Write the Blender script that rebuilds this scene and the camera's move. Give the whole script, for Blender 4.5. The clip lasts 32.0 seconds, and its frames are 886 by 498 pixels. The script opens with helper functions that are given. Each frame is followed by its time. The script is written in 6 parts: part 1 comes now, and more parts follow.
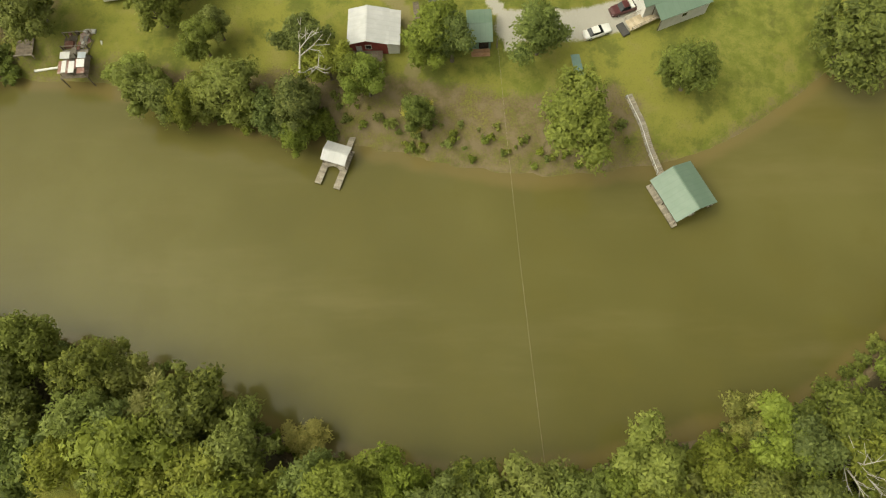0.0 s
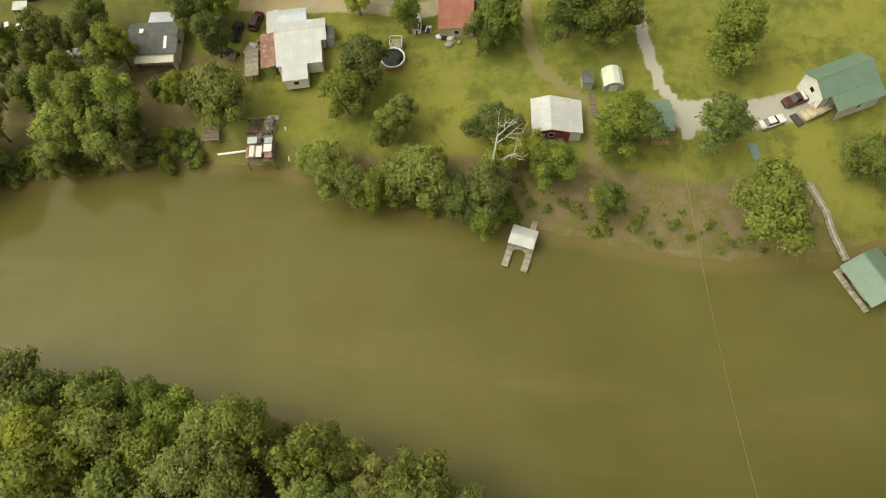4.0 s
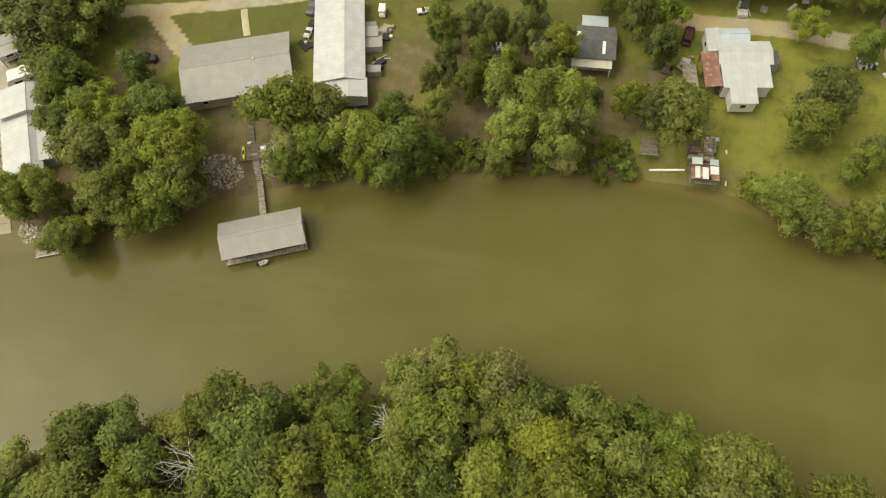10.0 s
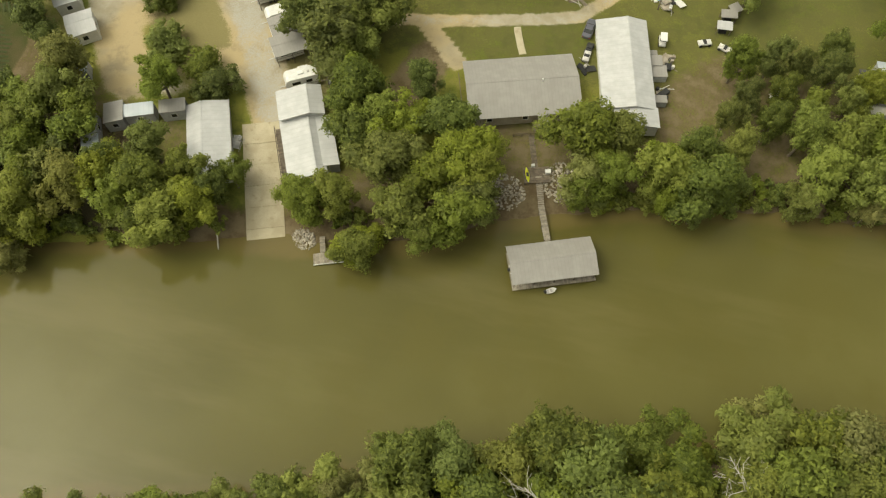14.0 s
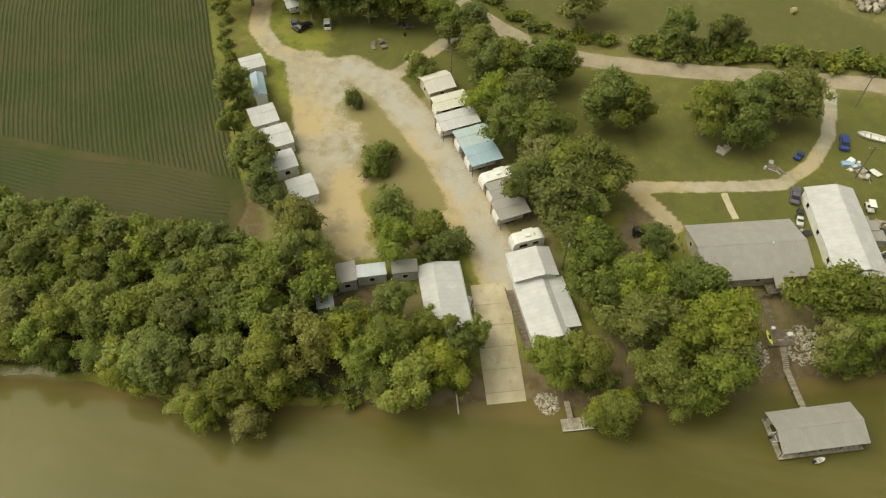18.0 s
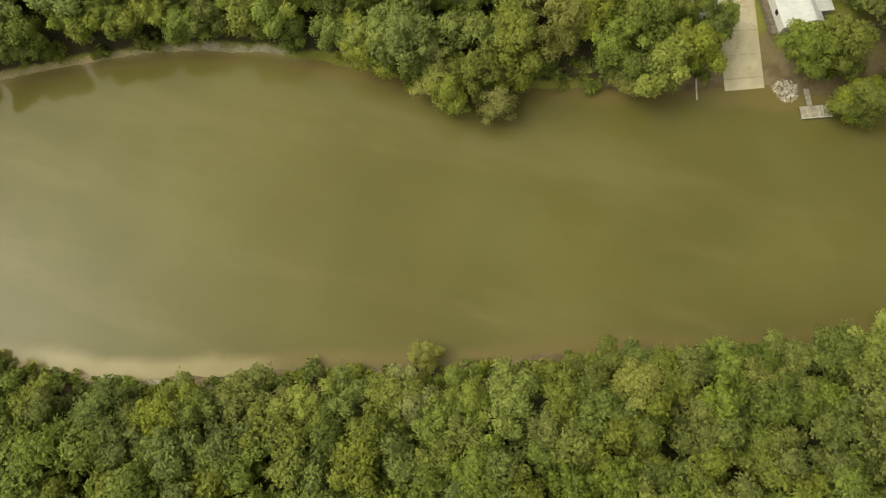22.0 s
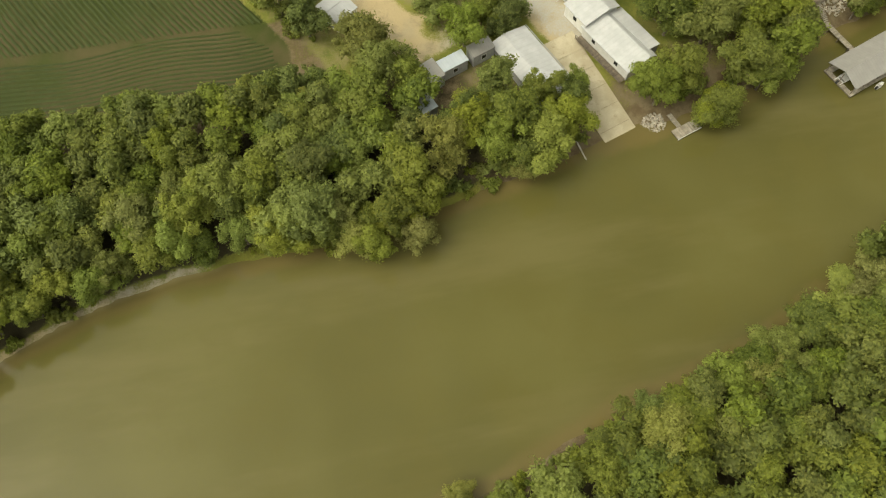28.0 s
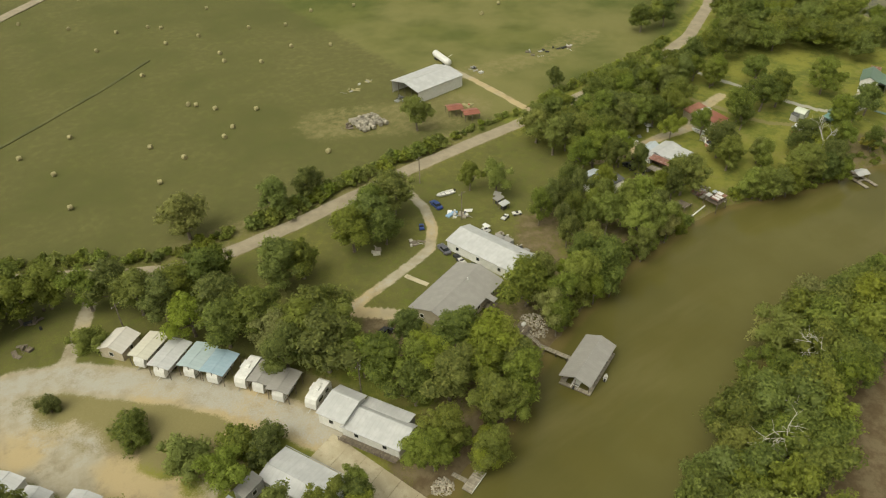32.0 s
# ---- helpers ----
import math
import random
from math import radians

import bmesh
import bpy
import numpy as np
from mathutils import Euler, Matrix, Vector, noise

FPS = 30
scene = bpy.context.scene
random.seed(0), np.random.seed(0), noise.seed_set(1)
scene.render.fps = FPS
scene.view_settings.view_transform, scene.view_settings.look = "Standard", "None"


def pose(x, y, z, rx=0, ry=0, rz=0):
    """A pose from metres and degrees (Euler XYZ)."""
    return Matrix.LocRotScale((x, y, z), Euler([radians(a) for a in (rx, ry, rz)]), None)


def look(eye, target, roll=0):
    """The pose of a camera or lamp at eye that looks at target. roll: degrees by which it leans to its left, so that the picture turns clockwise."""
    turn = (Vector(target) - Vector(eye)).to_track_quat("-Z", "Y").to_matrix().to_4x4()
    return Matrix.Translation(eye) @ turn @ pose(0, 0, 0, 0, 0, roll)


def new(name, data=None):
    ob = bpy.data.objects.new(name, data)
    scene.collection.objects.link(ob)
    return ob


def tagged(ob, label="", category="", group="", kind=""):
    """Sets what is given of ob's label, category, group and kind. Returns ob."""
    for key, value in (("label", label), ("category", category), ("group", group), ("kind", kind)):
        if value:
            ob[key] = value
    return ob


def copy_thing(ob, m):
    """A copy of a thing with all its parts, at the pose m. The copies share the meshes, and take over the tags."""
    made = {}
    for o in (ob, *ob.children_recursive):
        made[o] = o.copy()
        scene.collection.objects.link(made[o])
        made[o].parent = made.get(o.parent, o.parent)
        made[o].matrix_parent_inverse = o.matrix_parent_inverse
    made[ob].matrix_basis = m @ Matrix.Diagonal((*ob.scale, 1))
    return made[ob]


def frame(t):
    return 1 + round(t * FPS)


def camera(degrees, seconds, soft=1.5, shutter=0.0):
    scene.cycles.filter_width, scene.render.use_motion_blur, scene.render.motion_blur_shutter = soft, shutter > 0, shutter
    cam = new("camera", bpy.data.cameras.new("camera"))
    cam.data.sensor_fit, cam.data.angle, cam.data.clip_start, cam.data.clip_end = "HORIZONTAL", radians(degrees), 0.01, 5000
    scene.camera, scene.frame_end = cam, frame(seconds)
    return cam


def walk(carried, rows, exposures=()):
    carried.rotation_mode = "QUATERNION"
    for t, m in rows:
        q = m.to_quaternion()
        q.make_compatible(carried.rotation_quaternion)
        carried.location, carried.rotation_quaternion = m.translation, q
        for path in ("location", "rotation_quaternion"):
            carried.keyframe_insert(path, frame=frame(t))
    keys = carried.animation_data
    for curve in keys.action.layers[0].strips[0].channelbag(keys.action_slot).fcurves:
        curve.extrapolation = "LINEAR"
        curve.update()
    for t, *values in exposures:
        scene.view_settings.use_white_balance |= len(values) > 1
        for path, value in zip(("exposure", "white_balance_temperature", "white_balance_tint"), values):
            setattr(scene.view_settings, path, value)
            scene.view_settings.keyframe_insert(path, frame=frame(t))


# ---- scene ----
cam = camera(63.2, 32.0, soft=1.2)
ROWS = [
    (0, 3.601, 0.115, 109.209, 17.282, 2.148, 0.390),
    (0.5, 1.955, 0.268, 109.490, 17.147, 2.083, 0.384),
    (1, -0.524, 0.386, 109.806, 16.972, 2.039, 0.384),
    (1.5, -3.775, 0.566, 110.212, 16.884, 2.019, 0.388),
    (2, -7.671, 0.930, 110.686, 17.948, 1.980, 0.503),
    (2.5, -12.012, 1.194, 111.203, 20.565, 2.013, 0.645),
    (3, -16.855, 0.916, 111.557, 22.665, 1.972, 0.726),
    (3.5, -21.804, 0.753, 111.875, 23.157, 1.986, 0.808),
    (5.5, -42.416, 0.658, 111.347, 23.292, 2.536, 0.910),
    (6, -47.917, 0.514, 111.391, 23.342, 2.530, 1.011),
    (6.5, -53.585, 0.294, 111.458, 23.377, 2.477, 1.137),
    (7, -59.291, 0.105, 111.502, 23.431, 2.456, 1.184),
    (7.5, -65.055, -0.069, 111.583, 23.480, 2.395, 1.272),
    (8, -70.985, -0.160, 111.667, 23.466, 2.287, 1.473),
    (8.5, -76.912, -0.154, 111.615, 23.588, 2.119, 4.843),
    (9, -82.902, -0.121, 111.458, 23.632, 2.013, 6.630),
    (9.5, -88.959, -0.241, 111.253, 23.662, 1.859, 6.846),
    (10, -95.011, -0.445, 111.116, 23.703, 1.709, 8.886),
    (10.5, -101.128, -0.909, 111.008, 23.755, 1.493, 8.989),
    (11, -107.149, -1.377, 110.893, 23.785, 1.306, 10.030),
    (11.5, -112.998, -2.053, 110.564, 23.938, 1.138, 12.684),
    (12, -118.890, -2.785, 110.350, 23.992, 0.926, 13.804),
    (12.5, -124.754, -3.668, 110.025, 24.080, 0.763, 13.692),
    (13, -130.239, -4.328, 109.831, 24.025, 0.693, 13.700),
    (13.5, -135.510, -5.070, 109.548, 24.052, 0.707, 13.678),
    (14, -140.924, -5.359, 109.549, 24.860, 0.600, 13.722),
    (14.5, -146.336, -6.044, 109.477, 27.408, 0.451, 13.723),
    (15, -151.498, -6.875, 109.426, 31.160, 0.371, 13.733),
    (15.5, -156.502, -7.900, 109.172, 34.838, 0.321, 13.783),
    (17.5, -176.704, -12.470, 108.217, 37.837, 0.057, 13.725),
    (18, -181.638, -13.930, 108.094, 37.546, -0.018, 13.660),
    (18.5, -186.423, -15.564, 107.965, 35.731, -0.042, 13.594),
    (19, -191.145, -16.966, 107.946, 32.261, -0.091, 13.621),
    (19.5, -195.785, -18.139, 107.992, 28.102, -0.091, 13.683),
    (20, -200.302, -19.299, 108.008, 24.502, -0.011, 13.660),
    (20.5, -204.676, -20.304, 108.094, 20.727, -0.294, 14.673),
    (21, -209.216, -21.671, 107.980, 17.545, -0.294, 14.811),
    (21.5, -213.851, -22.698, 107.937, 14.516, -0.275, 14.781),
    (22, -218.185, -23.311, 107.970, 12.830, -0.094, 14.707),
    (22.5, -221.718, -24.119, 107.929, 12.709, -0.100, 14.676),
    (23, -223.956, -24.707, 107.998, 12.820, -0.003, 14.635),
    (23.5, -225.293, -25.081, 108.055, 12.870, 0.088, 14.669),
    (24, -225.897, -25.244, 108.102, 12.896, 0.166, 14.631),
    (24.5, -226.013, -24.885, 108.132, 13.523, 0.104, 14.598),
    (26.5, -226.020, -24.752, 108.802, 20.436, -0.362, 11.237),
    (27, -225.947, -24.452, 108.753, 20.653, -0.096, 1.013),
    (27.5, -225.753, -24.166, 108.640, 21.304, 0.156, -5.884),
    (28, -225.566, -23.948, 108.497, 23.434, 0.373, -9.856),
    (28.5, -225.351, -23.800, 108.528, 26.909, 0.559, -13.372),
    (29, -225.104, -23.677, 108.501, 30.874, 0.700, -16.723),
    (29.5, -224.752, -23.633, 108.492, 34.792, 0.865, -19.991),
    (30, -224.344, -23.599, 108.598, 38.615, 0.997, -23.013),
    (30.5, -223.996, -23.510, 108.665, 42.458, 1.036, -26.064),
    (31, -223.658, -23.570, 108.846, 46.268, 1.032, -28.886),
    (31.5, -223.372, -23.695, 108.974, 50.120, 1.089, -31.781),
    (32, -222.873, -23.637, 109.349, 53.920, 0.955, -37.008),
]
walk(cam, [(t, pose(*row)) for t, *row in ROWS],
     [(0.0, 0.04, 7600, -1), (9.0, -0.01, 7600, -1), (13.0, -0.09, 7600, -1), (18.0, -0.17, 7600, -1), (23.0, 0.04, 7600, -1), (28.0, 0.0, 7500, -1), (32.0, -0.30, 7300, 0)])

# ---- light ----
SUN_ELEV, SUN_AZ = 57.0, 264.0  # degrees; azimuth clockwise from +y
world = bpy.data.worlds.new("overcast_sky")
scene.world = world
world.use_nodes = True
wn, wl = world.node_tree.nodes, world.node_tree.links
wn.clear()
sky = wn.new("ShaderNodeTexSky")
sky.sky_type = "NISHITA"
sky.sun_disc = False
sky.sun_elevation, sky.sun_rotation = radians(SUN_ELEV), radians(SUN_AZ)
sky.air_density, sky.dust_density, sky.ozone_density = 1.0, 6.0, 1.0
pale = wn.new("ShaderNodeHueSaturation")
pale.inputs["Saturation"].default_value = 0.22
back = wn.new("ShaderNodeBackground")
back.inputs["Strength"].default_value = 0.215
wout = wn.new("ShaderNodeOutputWorld")
wl.new(sky.outputs[0], pale.inputs["Color"])
wl.new(pale.outputs[0], back.inputs["Color"])
wl.new(back.outputs[0], wout.inputs["Surface"])

sun = new("sun", bpy.data.lights.new("sun", "SUN"))
sun.data.energy, sun.data.angle, sun.data.color = 0.85, radians(80), (1.0, 0.935, 0.76)
az, el = radians(SUN_AZ), radians(SUN_ELEV)
sun.matrix_world = look((math.sin(az) * math.cos(el) * 300, math.cos(az) * math.cos(el) * 300, math.sin(el) * 300), (0, 0, 0))


# ---- materials ----
def blank(name):
    m = bpy.data.materials.new(name)
    m.use_nodes = True
    nt = m.node_tree
    nt.nodes.clear()
    out = nt.nodes.new("ShaderNodeOutputMaterial")
    bsdf = nt.nodes.new("ShaderNodeBsdfPrincipled")
    nt.links.new(bsdf.outputs[0], out.inputs["Surface"])
    return m, nt, bsdf


def tex_noise(nt, vec, scale, detail=4.0, rough=0.6):
    n = nt.nodes.new("ShaderNodeTexNoise")
    n.inputs["Scale"].default_value, n.inputs["Detail"].default_value, n.inputs["Roughness"].default_value = scale, detail, rough
    nt.links.new(vec, n.inputs["Vector"])
    return n.outputs["Fac"]


def ramp(nt, fac, lo, hi):
    r = nt.nodes.new("ShaderNodeMapRange")
    r.interpolation_type = "SMOOTHSTEP"
    r.inputs["From Min"].default_value, r.inputs["From Max"].default_value = lo, hi
    nt.links.new(fac, r.inputs["Value"])
    return r.outputs["Result"]


def mixc(nt, fac, a, b):
    m = nt.nodes.new("ShaderNodeMix")
    m.data_type = "RGBA"
    for sock, val in ((m.inputs[0], fac), (m.inputs[6], a), (m.inputs[7], b)):
        if isinstance(val, tuple):
            sock.default_value = (*val, 1.0)
        elif isinstance(val, float):
            sock.default_value = val
        else:
            nt.links.new(val, sock)
    return m.outputs[2]


def sums(nt, op, a, b):
    m = nt.nodes.new("ShaderNodeMath")
    m.operation = op
    for sock, val in zip(m.inputs, (a, b)):
        if isinstance(val, (int, float)):
            sock.default_value = val
        else:
            nt.links.new(val, sock)
    return m.outputs[0]


def place(nt):
    return nt.nodes.new("ShaderNodeNewGeometry").outputs["Position"]


def bump(nt, bsdf, height, strength, dist):
    b = nt.nodes.new("ShaderNodeBump")
    b.inputs["Strength"].default_value, b.inputs["Distance"].default_value = strength, dist
    nt.links.new(height, b.inputs["Height"])
    nt.links.new(b.outputs[0], bsdf.inputs["Normal"])


def surf(name, a, b, scale=0.6, rough=0.7, metal=0.0, fine=9.0, relief=0.3, vary=0.12, stain=None):
    """A weathered surface: two colours in blotches, a fine grain, an own tone for each object."""
    m, nt, bsdf = blank(name)
    p = place(nt)
    big, small = tex_noise(nt, p, scale), tex_noise(nt, p, fine, 3.0)
    col = mixc(nt, ramp(nt, big, 0.35, 0.68), a, b)
    col = mixc(nt, sums(nt, "MULTIPLY", ramp(nt, small, 0.4, 0.8), 0.35), col, tuple(0.55 * c for c in a))
    if stain:
        col = mixc(nt, sums(nt, "MULTIPLY", ramp(nt, tex_noise(nt, p, scale * 2.7, 6.0, 0.7), 0.55, 0.72), 0.8), col, stain)
    info = nt.nodes.new("ShaderNodeObjectInfo")
    hsv = nt.nodes.new("ShaderNodeHueSaturation")
    nt.links.new(col, hsv.inputs["Color"])
    nt.links.new(sums(nt, "ADD", sums(nt, "MULTIPLY", info.outputs["Random"], 2 * vary), 1 - vary), hsv.inputs["Value"])
    nt.links.new(hsv.outputs[0], bsdf.inputs["Base Color"])
    bsdf.inputs["Roughness"].default_value, bsdf.inputs["Metallic"].default_value = rough, metal
    bump(nt, bsdf, small, relief, 0.02)
    return m


def ribbed(name, a, b, along, pitch=0.45, rough=0.45, stain=None, stain_amount=0.7):
    """Painted sheet metal with standing ribs across the object's axis along (0: x, 1: y), streaks and stains."""
    m, nt, bsdf = blank(name)
    tc = nt.nodes.new("ShaderNodeTexCoord").outputs["Object"]
    sep = nt.nodes.new("ShaderNodeSeparateXYZ")
    nt.links.new(tc, sep.inputs[0])
    big = tex_noise(nt, tc, 0.5, 5.0)
    col = mixc(nt, ramp(nt, big, 0.35, 0.7), a, b)
    cell = sums(nt, "FRACT", sums(nt, "DIVIDE", sep.outputs[along], pitch * 2), 0)
    rib = ramp(nt, sums(nt, "ABSOLUTE", sums(nt, "SUBTRACT", cell, 0.5), 0), 0.36, 0.46)
    col = mixc(nt, sums(nt, "MULTIPLY", rib, 0.10), col, tuple(0.5 * c for c in a))
    if stain:
        st = ramp(nt, tex_noise(nt, tc, 0.9, 7.0, 0.72), 0.52, 0.66)
        col = mixc(nt, sums(nt, "MULTIPLY", st, stain_amount), col, stain)
    nt.links.new(col, bsdf.inputs["Base Color"])
    bsdf.inputs["Roughness"].default_value = rough
    bump(nt, bsdf, rib, 0.25, 0.02)
    return m


def leafy(name, dark, light, tone=None):
    """Foliage: an own tone for each tree, and for each spray of leaves."""
    m, nt, bsdf = blank(name)
    geo = nt.nodes.new("ShaderNodeNewGeometry")
    if tone:
        at = nt.nodes.new("ShaderNodeAttribute")
        at.attribute_name = tone
        own = at.outputs["Fac"]
    else:
        own = nt.nodes.new("ShaderNodeObjectInfo").outputs["Random"]
    clump = tex_noise(nt, geo.outputs["Position"], 0.35, 2.0)
    k = sums(nt, "ADD", sums(nt, "MULTIPLY", own, 0.40), sums(nt, "ADD", sums(nt, "MULTIPLY", geo.outputs["Random Per Island"], 0.58), sums(nt, "MULTIPLY", clump, 0.25)))
    col = mixc(nt, ramp(nt, k, 0.10, 1.12), tuple(0.84 * c for c in dark), tuple(1.08 * c for c in light))
    hue = nt.nodes.new("ShaderNodeHueSaturation")
    other = sums(nt, "FRACT", sums(nt, "MULTIPLY", own, 13.7), 0)
    nt.links.new(sums(nt, "ADD", sums(nt, "MULTIPLY", other, 0.026), 0.488), hue.inputs["Hue"])
    nt.links.new(sums(nt, "ADD", sums(nt, "MULTIPLY", sums(nt, "FRACT", sums(nt, "MULTIPLY", own, 29.3), 0), 0.18), 0.90), hue.inputs["Saturation"])
    nt.links.new(col, hue.inputs["Color"])
    col = hue.outputs[0]
    nt.links.new(col, bsdf.inputs["Base Color"])
    bsdf.inputs["Roughness"].default_value = 0.6
    bsdf.inputs["Specular IOR Level"].default_value = 0.25
    tr = nt.nodes.new("ShaderNodeBsdfTranslucent")
    nt.links.new(mixc(nt, 0.5, col, light), tr.inputs["Color"])
    mx = nt.nodes.new("ShaderNodeMixShader")
    mx.inputs[0].default_value = 0.38
    out = next(n for n in nt.nodes if n.type == "OUTPUT_MATERIAL")
    nt.links.new(bsdf.outputs[0], mx.inputs[1])
    nt.links.new(tr.outputs[0], mx.inputs[2])
    nt.links.new(mx.outputs[0], out.inputs["Surface"])
    return m


LEAF = {
    "oak": leafy("leaf_oak", (0.090, 0.112, 0.025), (0.230, 0.262, 0.054)),
    "bright": leafy("leaf_bright", (0.131, 0.160, 0.028), (0.292, 0.328, 0.061)),
    "yellow": leafy("leaf_yellow", (0.215, 0.208, 0.036), (0.400, 0.375, 0.080)),
    "olive": leafy("leaf_olive", (0.138, 0.147, 0.039), (0.319, 0.319, 0.094)),
    "woods": leafy("leaf_woods", (0.090, 0.112, 0.025), (0.250, 0.281, 0.055), "tone"),
}
BARK = surf("bark", (0.13, 0.10, 0.07), (0.22, 0.19, 0.15), 2.0, 0.9)
DEADWOOD = surf("dead_wood", (0.42, 0.39, 0.33), (0.55, 0.52, 0.46), 2.0, 0.85)
WHITE_ROOF = [ribbed("white_metal_roof_%s" % "xy"[k], (0.42, 0.42, 0.415), (0.50, 0.50, 0.495), k, stain=(0.38, 0.365, 0.33), stain_amount=0.3) for k in (0, 1)]
GREY_ROOF = [ribbed("grey_metal_roof_%s" % "xy"[k], (0.26, 0.245, 0.225), (0.30, 0.285, 0.262), k, 0.3) for k in (0, 1)]
GREEN_ROOF = [ribbed("green_metal_roof_%s" % "xy"[k], (0.115, 0.175, 0.125), (0.135, 0.195, 0.145), k) for k in (0, 1)]
RUST_ROOF = [ribbed("rusted_roof_%s" % "xy"[k], (0.19, 0.085, 0.06), (0.28, 0.13, 0.095), k, stain=(0.46, 0.42, 0.38), stain_amount=0.65) for k in (0, 1)]
RED_ROOF = [ribbed("red_metal_roof_%s" % "xy"[k], (0.24, 0.085, 0.055), (0.31, 0.12, 0.08), k) for k in (0, 1)]
BLUE_ROOF = [ribbed("blue_grey_roof_%s" % "xy"[k], (0.25, 0.35, 0.41), (0.31, 0.40, 0.46), k) for k in (0, 1)]
CREAM_ROOF = [ribbed("cream_roof_%s" % "xy"[k], (0.50, 0.475, 0.39), (0.56, 0.535, 0.45), k) for k in (0, 1)]
DARK_ROOF = [surf("dark_shingle_roof", (0.085, 0.085, 0.085), (0.12, 0.12, 0.115), 0.8, 0.9)] * 2
PALE_BLUE_ROOF = [ribbed("pale_blue_roof_%s" % "xy"[k], (0.42, 0.46, 0.50), (0.48, 0.52, 0.55), k) for k in (0, 1)]
WALL_WHITE = surf("white_siding", (0.62, 0.61, 0.57), (0.70, 0.69, 0.66), 1.0, 0.6)
WALL_RED = surf("red_siding", (0.26, 0.045, 0.04), (0.32, 0.07, 0.06), 1.0, 0.7)
WALL_TAN = surf("tan_siding", (0.36, 0.31, 0.23), (0.42, 0.37, 0.29), 1.0, 0.7)
WALL_GREY = surf("grey_siding", (0.34, 0.34, 0.33), (0.42, 0.42, 0.41), 1.0, 0.7)
WALL_GREEN = surf("green_siding", (0.10, 0.17, 0.13), (0.13, 0.20, 0.16), 1.0, 0.7)
TRIM = surf("white_trim", (0.68, 0.67, 0.64), (0.74, 0.73, 0.70), 1.5, 0.5)
PLANK = surf("weathered_plank", (0.25, 0.215, 0.165), (0.36, 0.32, 0.26), 1.6, 0.85, fine=14.0, vary=0.2)
PLANK_DARK = surf("old_dark_plank", (0.12, 0.095, 0.07), (0.19, 0.155, 0.115), 1.6, 0.9, fine=14.0, vary=0.2)
CONCRETE = surf("concrete", (0.39, 0.335, 0.225), (0.48, 0.42, 0.295), 0.35, 0.9, stain=(0.27, 0.22, 0.135), vary=0.05)
ROCK = surf("pale_rock", (0.28, 0.245, 0.19), (0.46, 0.415, 0.34), 1.2, 0.9, vary=0.35)
STEEL = surf("galvanised_steel", (0.40, 0.40, 0.39), (0.5, 0.5, 0.49), 2.0, 0.4, 0.7)
RUBBER = surf("black_rubber", (0.02, 0.02, 0.02), (0.035, 0.035, 0.035), 3.0, 0.8)
JUNK = surf("weathered_junk", (0.30, 0.29, 0.27), (0.50, 0.48, 0.45), 1.2, 0.7, vary=0.5)
HAY = surf("dry_hay", (0.30, 0.265, 0.13), (0.40, 0.355, 0.19), 2.0, 0.95)
GLASS, nt_, bs_ = blank("dark_window_glass")
bs_.inputs["Base Color"].default_value, bs_.inputs["Roughness"].default_value = (0.015, 0.018, 0.02, 1), 0.06


def paint(name, rgb, rough=0.3):
    return surf(name, rgb, tuple(min(1.0, 1.12 * c) for c in rgb), 1.5, rough, vary=0.04, relief=0.02)


CAR_WHITE, CAR_MAROON, CAR_BLACK, CAR_BLUE, CAR_GREY = (paint("car_" + n, c) for n, c in (
    ("white", (0.62, 0.61, 0.58)), ("maroon", (0.075, 0.018, 0.018)), ("black", (0.012, 0.012, 0.014)), ("blue", (0.02, 0.05, 0.20)), ("grey", (0.10, 0.10, 0.12))))
KAYAK = paint("kayak_yellow", (0.60, 0.62, 0.04))
RED_PAINT = paint("red_paint", (0.35, 0.05, 0.035))
TARP_BLUE = paint("blue_tarp", (0.25, 0.38, 0.55), 0.6)


